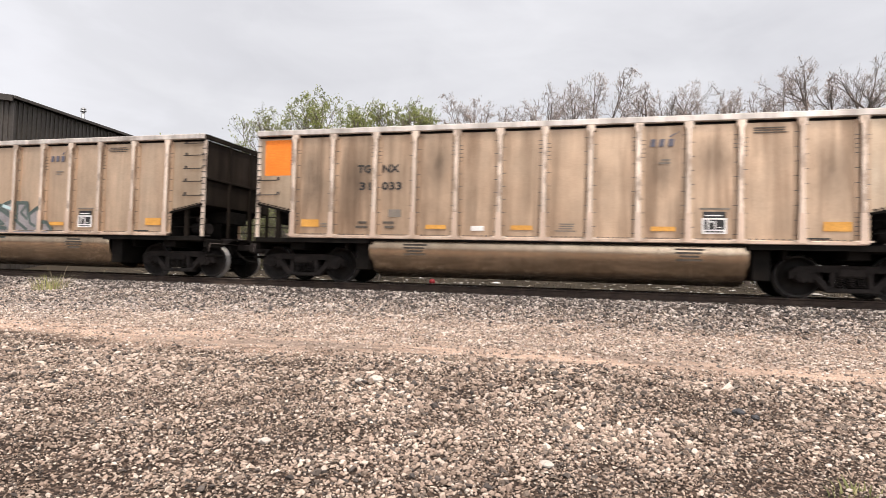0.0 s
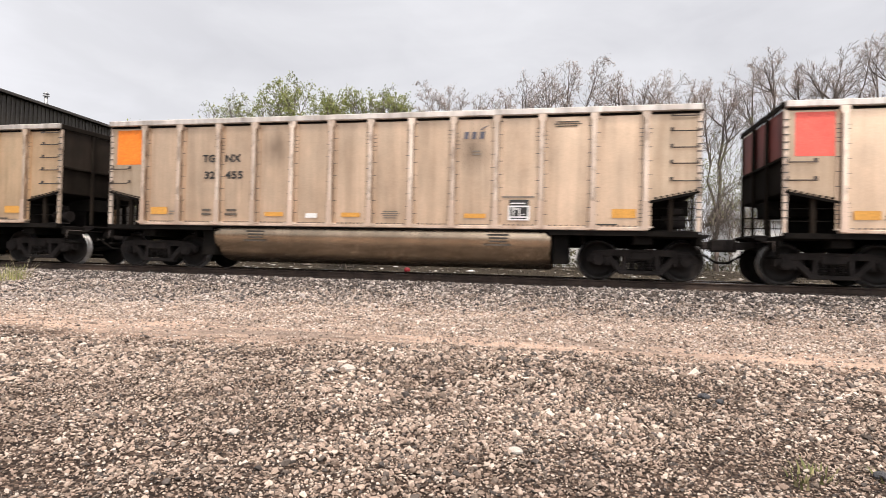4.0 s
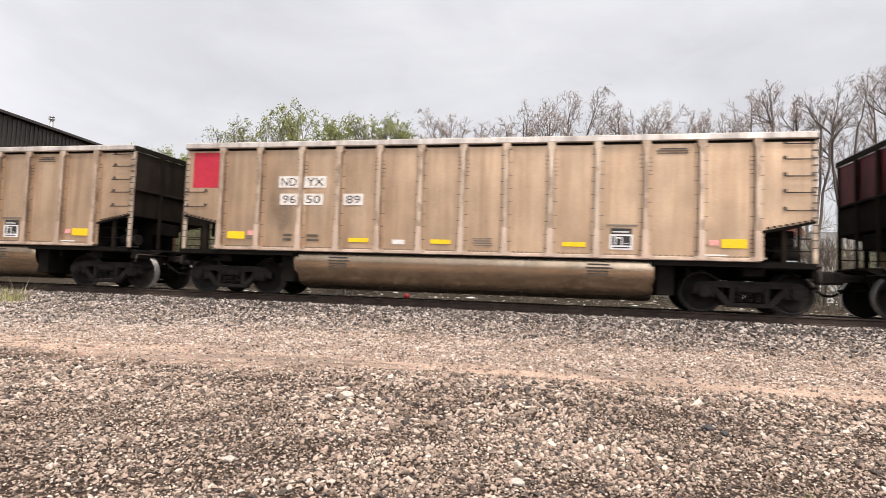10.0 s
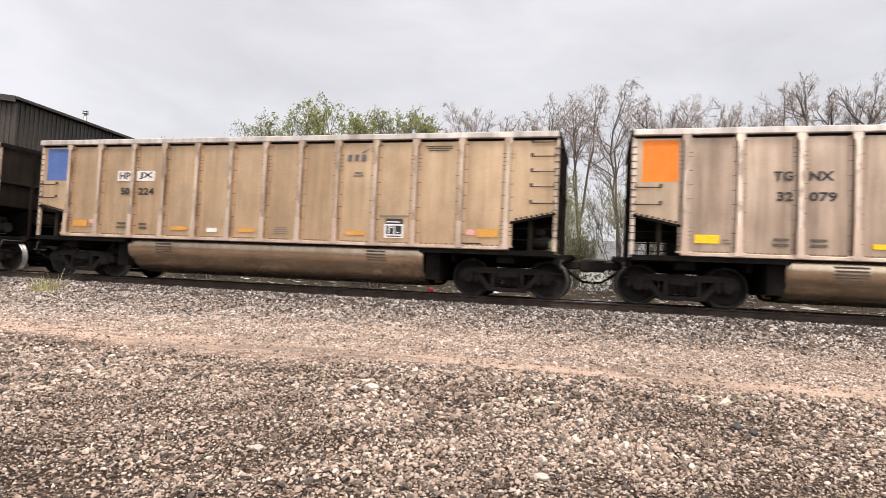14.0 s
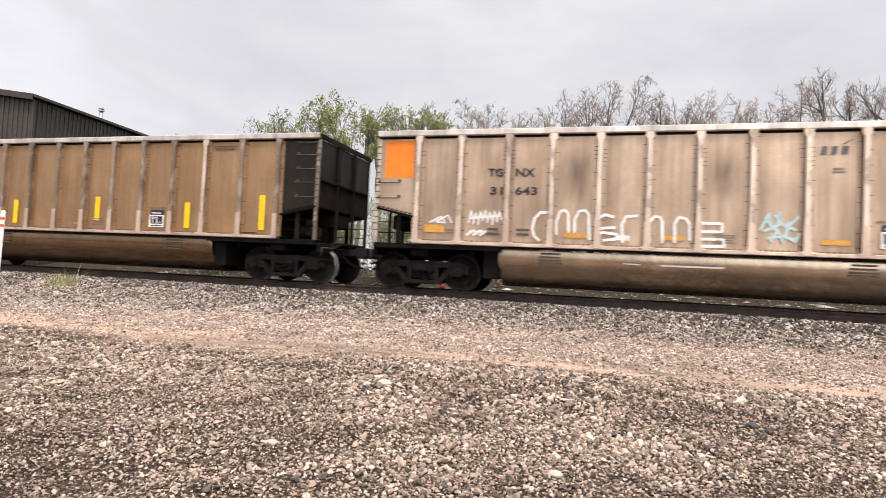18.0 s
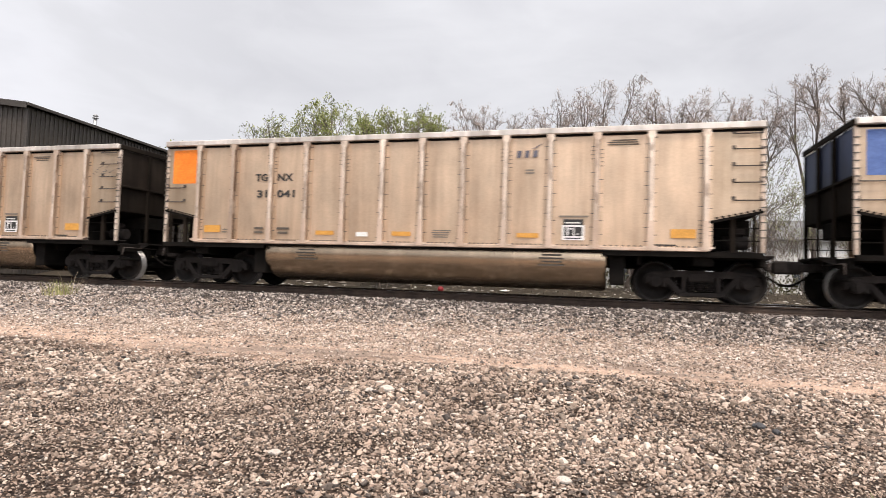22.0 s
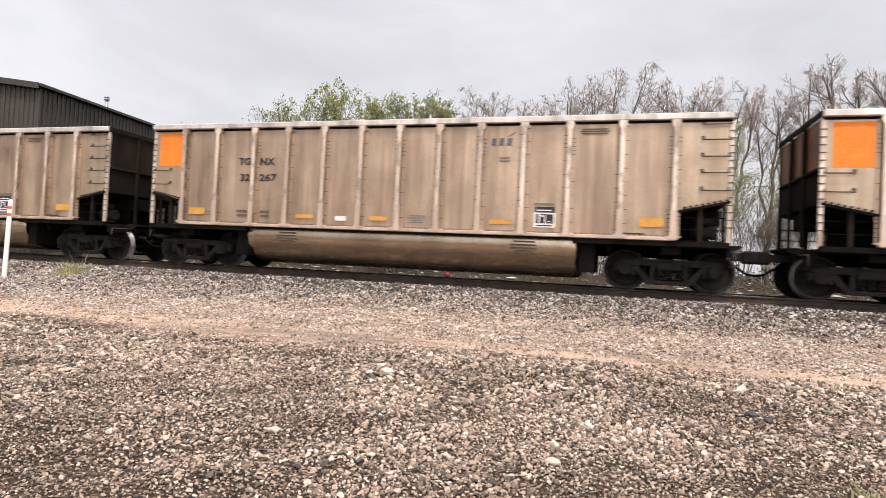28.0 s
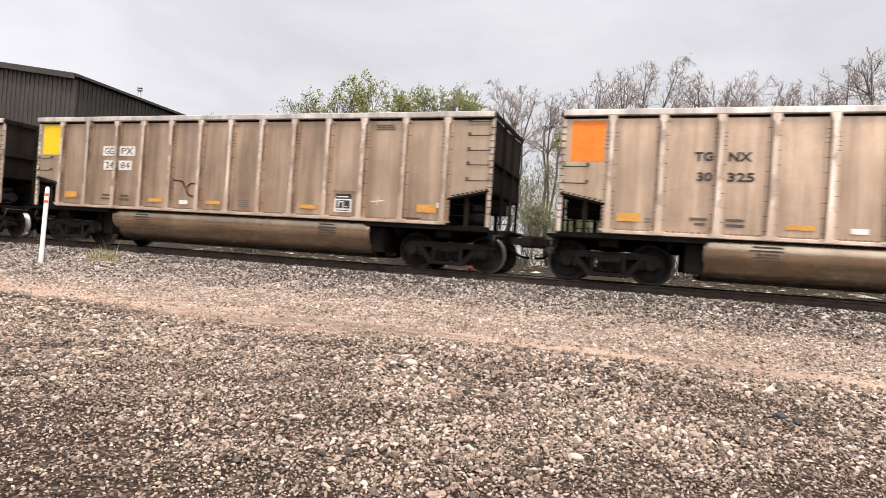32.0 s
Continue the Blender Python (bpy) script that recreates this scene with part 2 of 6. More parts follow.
plain("rung_steel", (0.05, 0.04, 0.035), (0.11, 0.09, 0.08), 9.0, 0.6, 0.3, 0.2)
plain("bolt_dark", (0.10, 0.085, 0.075), (0.17, 0.15, 0.13), 9.0, 0.6, 0.3, 0.0)
plain("rail_side", (0.035, 0.025, 0.02), (0.075, 0.052, 0.04), 4.0, 0.8, 0.2, 0.3)
plain("rail_head", (0.30, 0.29, 0.28), (0.42, 0.41, 0.40), 2.0, 0.25, 1.0, 0.0)
plain("tie_wood", (0.06, 0.048, 0.04), (0.13, 0.105, 0.085), 5.0, 0.9, 0.0, 0.5)
PAINT = {
    "orange": ((0.80, 0.20, 0.02), (0.90, 0.26, 0.035)), "pink": ((0.80, 0.13, 0.10), (0.88, 0.17, 0.13)),
    "crimson": ((0.42, 0.022, 0.045), (0.52, 0.032, 0.06)), "blue": ((0.075, 0.13, 0.33), (0.105, 0.17, 0.40)),
    "yellow": ((0.85, 0.52, 0.01), (0.92, 0.60, 0.02)), "amber": ((0.56, 0.275, 0.055), (0.67, 0.35, 0.08)),
    "white": ((0.70, 0.69, 0.66), (0.82, 0.81, 0.79)), "ink": ((0.022, 0.022, 0.023), (0.045, 0.044, 0.043)),
    "navy": ((0.09, 0.09, 0.115), (0.14, 0.135, 0.165)), "slate": ((0.22, 0.205, 0.215), (0.31, 0.29, 0.295)),
    "slate_dark": ((0.055, 0.075, 0.07), (0.11, 0.14, 0.13)), "chalk": ((0.72, 0.70, 0.68), (0.86, 0.84, 0.83)),
    "aqua": ((0.35, 0.52, 0.55), (0.55, 0.68, 0.70)), "label_pink": ((0.72, 0.33, 0.30), (0.80, 0.42, 0.38)),
    "faded": ((0.65, 0.61, 0.56), (0.79, 0.75, 0.71)), "print": ((0.075, 0.062, 0.05), (0.12, 0.10, 0.08)), "dim": ((0.17, 0.145, 0.12), (0.24, 0.205, 0.17)), "violet": ((0.30, 0.26, 0.55), (0.42, 0.38, 0.66)),
}
for key, (a, c) in PAINT.items():
    plain("paint_" + key, a, c, 3.0, 0.6, 0.0, 0.05, 9.0)
# dirty, worn copies of the end paints, darkened for shade on the car ends
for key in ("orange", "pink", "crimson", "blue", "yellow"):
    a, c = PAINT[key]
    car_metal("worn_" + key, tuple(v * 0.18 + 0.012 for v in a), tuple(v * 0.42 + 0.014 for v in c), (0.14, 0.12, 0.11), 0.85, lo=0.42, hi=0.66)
plain("bark_grey", (0.11, 0.09, 0.076), (0.20, 0.165, 0.145), 5.0, 0.9, 0.0, 0.4)
plain("bark_pale", (0.15, 0.125, 0.10), (0.26, 0.225, 0.19), 5.0, 0.9, 0.0, 0.4)
plain("metal_siding", (0.063, 0.054, 0.047), (0.086, 0.075, 0.065), 0.6, 0.5, 0.2, 0.0)
plain("siding_trim", (0.06, 0.052, 0.046), (0.085, 0.075, 0.066), 1.0, 0.5, 0.2, 0.0)
plain("roof_metal", (0.16, 0.155, 0.15), (0.24, 0.235, 0.23), 0.8, 0.4, 0.5, 0.0)
plain("galvanised", (0.42, 0.42, 0.42), (0.58, 0.58, 0.58), 6.0, 0.4, 0.7, 0.05)
plain("post_white", (0.72, 0.72, 0.71), (0.84, 0.84, 0.83), 5.0, 0.5, 0.0, 0.05)
plain("post_red", (0.55, 0.10, 0.06), (0.66, 0.16, 0.10), 5.0, 0.6, 0.0, 0.0)
plain("house_white", (0.58, 0.57, 0.55), (0.72, 0.71, 0.69), 1.0, 0.7, 0.0, 0.05)
plain("shingle_red", (0.17, 0.05, 0.04), (0.25, 0.075, 0.06), 2.0, 0.8, 0.0, 0.2)
plain("glass_dark", (0.03, 0.035, 0.04), (0.06, 0.065, 0.07), 1.0, 0.1, 0.0, 0.0, spec=0.5)


def leaf_mat(name, a, c, e):
    m, nt, b = nodes_of(name, 0.7, 0.0, 0.2)
    g = nd(nt, "ShaderNodeNewGeometry")
    nt.links.new(ramp(nt, g.outputs["Random Per Island"], [(0.0, a), (0.5, c), (1.0, e)]), b.inputs["Base Color"])
    b.inputs["Transmission Weight"].default_value = 0.0
    b.inputs["Subsurface Weight"].default_value = 0.0
    return m


leaf_mat("leaf_spring", (0.10, 0.12, 0.03), (0.24, 0.27, 0.07), (0.40, 0.41, 0.19))
leaf_mat("leaf_bush", (0.12, 0.13, 0.055), (0.20, 0.21, 0.09), (0.31, 0.30, 0.17))
leaf_mat("brush_leaf", (0.05, 0.045, 0.025), (0.10, 0.095, 0.05), (0.19, 0.17, 0.10))
leaf_mat("bud_pale", (0.30, 0.24, 0.20), (0.42, 0.345, 0.30), (0.55, 0.45, 0.41))
leaf_mat("grass_blade", (0.20, 0.22, 0.07), (0.33, 0.33, 0.13), (0.50, 0.44, 0.24))
leaf_mat("weed_blade", (0.09, 0.10, 0.04), (0.19, 0.19, 0.08), (0.34, 0.30, 0.16))
leaf_mat("straw", (0.24, 0.19, 0.12), (0.34, 0.28, 0.19), (0.44, 0.37, 0.26))
leaf_mat("litter", (0.10, 0.08, 0.06), (0.30, 0.27, 0.23), (0.75, 0.73, 0.70))


def stone_mat(name, stops, fine=110.0):
    """Crushed stone, each piece of its own tone, with grain and dust."""
    m, nt, b = nodes_of(name, 0.9, 0.0, 0.2)
    g = nd(nt, "ShaderNodeNewGeometry")
    v = coords(nt)
    n = noise_of(nt, v, fine, 4, 0.65)
    col = ramp(nt, g.outputs["Random Per Island"], stops)
    col = mixed(nt, 0.7, col, ramp(nt, n, [(0.3, (0.52, 0.51, 0.5)), (0.7, (1.22, 1.22, 1.22))]), "MULTIPLY")
    dust = ramp(nt, noise_of(nt, v, 1.3, 4), [(0.40, (0.90, 0.89, 0.88)), (0.68, (0.52, 0.495, 0.48))])
    nt.links.new(mixed(nt, 0.75, col, dust, "MULTIPLY"), b.inputs["Base Color"])
    bumped(nt, b, n, 0.2, 0.003)
    return m


stone_mat("gravel_stone", [(0.0, (0.085, 0.077, 0.073)), (0.09, (0.15, 0.128, 0.114)), (0.27, (0.245, 0.195, 0.157)), (0.44, (0.385, 0.293, 0.234)),
                           (0.66, (0.49, 0.378, 0.302)), (0.87, (0.65, 0.53, 0.437)), (0.98, (0.77, 0.675, 0.585))])
stone_mat("road_stone", [(0.0, (0.15, 0.135, 0.125)), (0.22, (0.33, 0.265, 0.222)), (0.5, (0.54, 0.435, 0.36)), (0.8, (0.68, 0.575, 0.495)), (0.97, (0.80, 0.725, 0.655))])
stone_mat("ballast_stone", [(0.0, (0.06, 0.057, 0.057)), (0.25, (0.14, 0.127, 0.12)), (0.5, (0.29, 0.25, 0.224)), (0.75, (0.46, 0.40, 0.36)), (0.95, (0.68, 0.62, 0.57))])


def ground_mat():
    """Pinkish dirt road, grey gravel beds, dark ballast and scrubby soil beyond, laid out along the plan."""
    m, nt, b = nodes_of("ground_dirt", 0.95, 0.0, 0.15)
    v = coords(nt)
    sep = nd(nt, "ShaderNodeSeparateXYZ")
    nt.links.new(v, sep.inputs["Vector"])
    wob = noise_of(nt, v, 0.45, 4)
    yy = nd(nt, "ShaderNodeMath")
    yy.operation = "MULTIPLY_ADD"
    yy.inputs[1].default_value = 2.6
    wob2 = noise_of(nt, v, 2.6, 5, 0.65)
    both = nd(nt, "ShaderNodeMath")
    both.operation = "MULTIPLY_ADD"
    both.inputs[1].default_value = 0.5
    nt.links.new(wob2, both.inputs[0])
    less = nd(nt, "ShaderNodeMath")
    less.operation = "MULTIPLY_ADD"
    less.inputs[1].default_value, less.inputs[2].default_value = 0.7, -0.1
    nt.links.new(wob, less.inputs[0])
    nt.links.new(less.outputs["Value"], both.inputs[2])
    nt.links.new(both.outputs["Value"], yy.inputs[0])
    nt.links.new(sep.outputs["Y"], yy.inputs[2])
    mr = nd(nt, "ShaderNodeMapRange")
    mr.inputs["From Min"].default_value, mr.inputs["From Max"].default_value = 1.3, 41.3
    nt.links.new(yy.outputs["Value"], mr.inputs["Value"])
    gravel, dirt, pale, ballast, scrub, far = (0.085, 0.064, 0.052), (0.62, 0.465, 0.37), (0.46, 0.36, 0.295), (0.10, 0.086, 0.078), (0.06, 0.049, 0.038), (0.06, 0.052, 0.036)
    col = ramp(nt, mr.outputs["Result"], [(0.0, gravel), (0.148, gravel), (0.163, dirt), (0.182, dirt), (0.205, pale), (0.265, pale), (0.29, ballast), (0.42, ballast), (0.47, scrub), (1.0, far)])
    # wheel tracks: long streaks where the fine dirt is swept bare
    grey = ramp(nt, mr.outputs["Result"], [(0.0, gravel), (0.150, gravel), (0.17, (0.34, 0.27, 0.225)), (0.265, (0.30, 0.24, 0.203)), (0.29, ballast), (0.42, ballast), (0.47, scrub), (1.0, far)])
    streak = noise_of(nt, coords(nt, (0.22, 1.5, 1)), 1.0, 6, 0.6, 0.5)
    col = mixed(nt, ramp(nt, streak, [(0.36, (0, 0, 0)), (0.50, (1, 1, 1))]), grey, col)
    n1 = noise_of(nt, v, 2.2, 6, 0.62)
    col = mixed(nt, 0.75, col, ramp(nt, n1, [(0.28, (0.62, 0.59, 0.57)), (0.72, (1.18, 1.16, 1.14))]), "MULTIPLY")
    n2 = noise_of(nt, v, 38, 5, 0.65)
    col = mixed(nt, 0.8, col, ramp(nt, n2, [(0.3, (0.52, 0.51, 0.5)), (0.7, (1.05, 1.04, 1.02))]), "MULTIPLY")
    # small grit: each grain of its own tone, dark between
    vo = nd(nt, "ShaderNodeTexVoronoi", Scale=48.0, Randomness=1.0)
    nt.links.new(v, vo.inputs["Vector"])
    tone = nd(nt, "ShaderNodeSeparateColor")
    nt.links.new(vo.outputs["Color"], tone.inputs["Color"])
    grain = ramp(nt, tone.outputs["Red"], [(0.0, (0.45, 0.44, 0.44)), (0.45, (0.9, 0.88, 0.86)), (0.8, (1.6, 1.52, 1.46)), (1.0, (2.7, 2.6, 2.5))])
    gap = ramp(nt, vo.outputs["Distance"], [(0.35, (1.12, 1.12, 1.12)), (0.75, (0.35, 0.33, 0.32))])
    grit = mixed(nt, 1.0, grain, gap, "MULTIPLY")
    where = ramp(nt, mr.outputs["Result"], [(0.0, (1, 1, 1)), (0.145, (1, 1, 1)), (0.165, (0.25, 0.25, 0.25)), (0.19, (0.35, 0.35, 0.35)), (0.27, (0.9, 0.9, 0.9)), (0.45, (0.7, 0.7, 0.7)), (0.6, (0.2, 0.2, 0.2))])
    col = mixed(nt, where, col, mixed(nt, 1.0, col, grit, "MULTIPLY"))
    nt.links.new(col, b.inputs["Base Color"])
    bumped(nt, b, n2, 0.6, 0.02)
    return m


ground_mat()
plain("wheel_rim", (0.014, 0.012, 0.0105), (0.036, 0.032, 0.029), 7.0, 0.55, 0.5, 0.1)
car_metal("rib_warm", (0.54, 0.43, 0.335), (0.74, 0.61, 0.485), (0.46, 0.38, 0.32), 0.8, 0.48, 0.42, worn=(0.30, 0.225, 0.165))
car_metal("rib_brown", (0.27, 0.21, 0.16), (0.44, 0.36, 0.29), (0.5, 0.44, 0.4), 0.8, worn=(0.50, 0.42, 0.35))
plain("ball_red", (0.20, 0.012, 0.018), (0.28, 0.02, 0.024), 5.0, 0.5, 0.0, 0.0)
leaf_mat("dead_weed", (0.04, 0.034, 0.026), (0.085, 0.07, 0.053), (0.19, 0.16, 0.115))
plain("stone_pale", (0.52, 0.46, 0.40), (0.66, 0.60, 0.54), 8.0, 0.9, 0.0, 0.5)
plain("stone_tan", (0.40, 0.30, 0.24), (0.52, 0.40, 0.33), 8.0, 0.9, 0.0, 0.5)
plain("stone_dark", (0.06, 0.06, 0.064), (0.11, 0.11, 0.115), 8.0, 0.9, 0.0, 0.5)


def soot_mat():
    """A smear of soot that thins out unevenly towards its edges."""
    m, nt, b = nodes_of("soot_smear", 0.85, 0.0, 0.2)
    b.inputs["Base Color"].default_value = (0.07, 0.058, 0.048, 1)
    tc = nd(nt, "ShaderNodeTexCoord")
    mp = nd(nt, "ShaderNodeMapping")
    mp.inputs["Location"].default_value, mp.inputs["Scale"].default_value = (-1.0, 0.0, -1.0), (2.0, 0.0, 2.0)
    nt.links.new(tc.outputs["Generated"], mp.inputs["Vector"])
    gr = nd(nt, "ShaderNodeTexGradient")
    gr.gradient_type = "SPHERICAL"
    nt.links.new(mp.outputs["Vector"], gr.inputs["Vector"])
    n = noise_of(nt, coords(nt, (1, 1, 0.35), 7.0), 5.0, 5, 0.6)
    mul = nd(nt, "ShaderNodeMath")
    mul.operation = "MULTIPLY"
    nt.links.new(gr.outputs["Fac"], mul.inputs[0])
    nt.links.new(n, mul.inputs[1])
    fade = nd(nt, "ShaderNodeMapRange")
    fade.inputs["From Min"].default_value, fade.inputs["From Max"].default_value = 0.03, 0.55
    fade.inputs["To Max"].default_value = 0.42
    nt.links.new(mul.outputs["Value"], fade.inputs["Value"])
    nt.links.new(fade.outputs["Result"], b.inputs["Alpha"])
    return m


soot_mat()

# ---- helpers for meshes ----
TRACK = 14.9        # track centre line, y
PITCH = 16.18       # car spacing over couplers


def finish(name, me, mats, parent=None, label="", smooth=False):
    for mt in mats if isinstance(mats, (list, tuple)) else (mats,):
        me.materials.append(MATS[mt])
    if smooth:
        for p in me.polygons:
            p.use_smooth = True
    ob = new(name, me)
    if parent:
        ob.parent = parent
    if label:
        ob["label"] = label
    return ob


def crisp(bm):
    """Parts curved faces from flat ones, so that each keeps its own shading."""
    bmesh.ops.split_edges(bm, edges=[e for e in bm.edges if len(e.link_faces) == 2 and e.link_faces[0].smooth != e.link_faces[1].smooth])


def part(name, bm, mats, parent=None, label="", smooth=False):
    me = bpy.data.meshes.new(name)
    bm.to_mesh(me)
    bm.free()
    return finish(name, me, mats, parent, label, smooth)


def raw(name, verts, faces, mats, parent=None, label="", smooth=False):
    """A mesh from numpy arrays: verts (n, 3), faces (m, 3 or 4)."""
    me = bpy.data.meshes.new(name)
    verts, faces = np.asarray(verts, np.float32), np.asarray(faces, np.int32)
    k = faces.shape[1]
    me.vertices.add(len(verts))
    me.vertices.foreach_set("co", verts.ravel())
    me.loops.add(faces.size)
    me.loops.foreach_set("vertex_index", faces.ravel())
    me.polygons.add(len(faces))
    me.polygons.foreach_set("loop_start", np.arange(0, faces.size, k, dtype=np.int32))
    me.update(calc_edges=True)
    me.polygons.foreach_set("use_smooth", np.full(len(faces), smooth))
    return finish(name, me, mats, parent, label, smooth)


def box(bm, x0, x1, y0, y1, z0, z1, mat=0, bevel=0.0, m=None):
    r = bmesh.ops.create_cube(bm, size=1.0)
    vs = r["verts"]
    for v in vs:
        v.co = Vector(((x0 + x1) / 2 + v.co.x * (x1 - x0), (y0 + y1) / 2 + v.co.y * (y1 - y0), (z0 + z1) / 2 + v.co.z * (z1 - z0)))
    if m is not None:
        for v in vs:
            v.co = m @ v.co
    fs = {f for v in vs for f in v.link_faces}
    for f in fs:
        f.material_index = mat
    if bevel:
        es = list({e for v in vs for e in v.link_edges})
        out = bmesh.ops.bevel(bm, geom=es, offset=bevel, segments=1, affect="EDGES", profile=0.5)
        for f in out["faces"]:
            f.material_index = mat


def tube(bm, a, b, ra, rb=None, sides=8, mat=0, caps=True):
    """A straight round bar from a to b."""
    a, b = Vector(a), Vector(b)
    rb = ra if rb is None else rb
    q = (b - a).to_track_quat("Z", "Y")
    rings = []
    for p, r in ((a, ra), (b, rb)):
        rings.append([bm.verts.new(p + q @ Vector((r * math.cos(2 * math.pi * i / sides), r * math.sin(2 * math.pi * i / sides), 0))) for i in range(sides)])
    for i in range(sides):
        f = bm.faces.new((rings[0][i], rings[0][(i + 1) % sides], rings[1][(i + 1) % sides], rings[1][i]))
        f.material_index, f.smooth = mat, True
    if caps:
        for ring in (rings[0][::-1], rings[1]):
            bm.faces.new(ring).material_index = mat


def slab(bm, outline, y0, y1, mat=0, bevel=0.0):
    """An outline in x and z, thick from y0 to y1."""
    lo = [bm.verts.new((x, y0, z)) for x, z in outline]
    hi = [bm.verts.new((x, y1, z)) for x, z in outline]
    n = len(outline)
    fs = [bm.faces.new(lo), bm.faces.new(hi[::-1])]
    for i in range(n):
        fs.append(bm.faces.new((lo[i], hi[i], hi[(i + 1) % n], lo[(i + 1) % n])))
    for f in fs:
        f.material_index = mat
    if bevel:
        es = list({e for f in fs[:2] for e in f.edges})
        out = bmesh.ops.bevel(bm, geom=es, offset=bevel, segments=1, affect="EDGES", profile=0.5)
        for f in out["faces"]:
            f.material_index = mat


def lathe(bm, profile, sides, mats, axis_y=True):
    """Turn (radius, y) points round the y axis; mats: one index a band."""
    rings = []
    for r, y in profile:
        rings.append([bm.verts.new((r * math.cos(2 * math.pi * i / sides), y, r * math.sin(2 * math.pi * i / sides))) for i in range(sides)])
    for k in range(len(profile) - 1):
        for i in range(sides):
            f = bm.faces.new((rings[k][i], rings[k][(i + 1) % sides], rings[k + 1][(i + 1) % sides], rings[k + 1][i]))
            f.material_index, f.smooth = mats[k], True
    bm.faces.new(rings[0][::-1]).material_index = mats[0]
    bm.faces.new(rings[-1]).material_index = mats[-1]


# ---- ground ----
def smooth01(v, a, b):
    s = np.clip((v - a) / (b - a), 0, 1)
    return s * s * (3 - 2 * s)


def ripple(x, y):
    return (np.sin(x * 1.7 + 0.6 * y) * np.sin(y * 2.1 - 0.4 * x + 1.0) + 0.6 * np.sin(x * 3.9 + 1.3) * np.sin(y * 4.3 + x) + 0.5 * np.sin(x * 8.1 - y * 6.7) + 0.45 * np.sin(x * 5.3 + y * 9.7 + 2 * np.sin(x * 2.2)))


def ground_z(x, y):
    x, y = np.asarray(x, float), np.asarray(y, float)
    z = -0.60 + 0.0 * x
    z = z + 0.07 * np.exp(-((y - 5.9 - 0.06 * x) / 0.9) ** 2) * np.exp(-((x + 0.6) / 3.6) ** 2)
    z = z - 0.05 * np.exp(-((y - 8.4) / 1.2) ** 2)
    z = z - 0.06 * np.exp(-((x + 5.5) / 1.6) ** 2 - ((y - 5.2) / 1.4) ** 2)
    z = z + 0.36 * smooth01(y, 10.3, 13.3) + 0.035 * smooth01(y, 12.9, 13.5)
    z = z - 0.16 * smooth01(y, 16.6, 18.4) + 0.46 * np.exp(-((y - 27.5) / 2.2) ** 2)
    return z + ripple(x, y) * 0.015 * (1 - 0.8 * smooth01(y, 13.0, 13.6) + 0.8 * smooth01(y, 17, 18))


def axis(parts):
    out = [np.arange(a, b, s) for a, b, s in parts]
    return np.concatenate(out + [[parts[-1][1]]])


gx = axis([(-1500, -200, 130), (-200, -40, 8), (-40, -18, 1.0), (-18, 12, 0.15), (12, 40, 1.0), (40, 200, 8), (200, 1500, 130)])
gy = axis([(-1500, -100, 140), (-100, -4, 6), (-4, 1, 0.5), (1, 19, 0.12), (19, 40, 0.5), (40, 200, 8), (200, 2500, 150)])
gX, gY = np.meshgrid(gx, gy)
gv = np.stack([gX, gY, ground_z(gX, gY)], -1).reshape(-1, 3)
ii = np.arange((len(gy) - 1) * len(gx)).reshape(len(gy) - 1, len(gx))[:, :-1].ravel()
ground = raw("ground", gv, np.stack([ii, ii + 1, ii + 1 + len(gx), ii + len(gx)], 1), "ground_dirt", smooth=True)
tagged(ground, "gravelly dirt lot with a pinkish two-track road beside the railway", "ground", kind="structure")

# ---- track ----
RAIL = [(-0.07, -0.18), (0.07, -0.18), (0.07, -0.165), (0.012, -0.145), (0.010, -0.05), (0.037, -0.036), (0.037, -0.006), (0.030, 0.0),
        (-0.030, 0.0), (-0.037, -0.006), (-0.037, -0.036), (-0.010, -0.05), (-0.012, -0.145), (-0.07, -0.165)]
for side in (-0.7535, 0.7535):
    bm = bmesh.new()
    ends = [[bm.verts.new((x, TRACK + side + u, w)) for u, w in RAIL] for x in (-400, -60, 60, 400)]
    for a, b in zip(ends, ends[1:]):
        for i in range(len(RAIL)):
            f = bm.faces.new((a[i], a[(i + 1) % len(RAIL)], b[(i + 1) % len(RAIL)], b[i]))
            f.material_index = 1 if i in (6, 7, 8) else 0
    tagged(part("rail", bm, ("rail_side", "rail_head")), "rust-brown steel rail with a worn bright head", "rail", "rails", kind="structure")
bm = bmesh.new()
box(bm, -0.115, 0.115, -1.3, 1.3, -0.18, 0.0, bevel=0.012)
tie_mesh = bpy.data.meshes.new("sleeper")
bm.to_mesh(tie_mesh)
bm.free()
tie_mesh.materials.append(MATS["tie_wood"])
sleepers = tagged(new("sleepers"), "weathered dark wooden sleepers bedded in ballast", "sleepers", kind="structure")
for k in range(-62, 44):
    o = new("sleeper", tie_mesh)
    o.parent = sleepers
    o.matrix_basis = pose(k * 0.51 + random.uniform(-0.03, 0.03), TRACK + random.uniform(-0.03, 0.03), -0.184 + random.uniform(-0.004, 0), 0, 0, random.uniform(-1, 1))

# ---- the coal train ----
RIBS = (-6.22, -5.18, -4.06, -3.07, -2.05, -1.03, -0.03, 0.97, 1.97, 2.97, 3.98, 5.10, 6.18)
SKIN = -1.56        # outer face of the side sheets (y)
HALF = 7.30         # half the body's length
TOP, CHORD, SILL, BASE = 3.79, 3.65, 1.19, 1.09
E_BOT, R_BOT = 1.94, 1.72


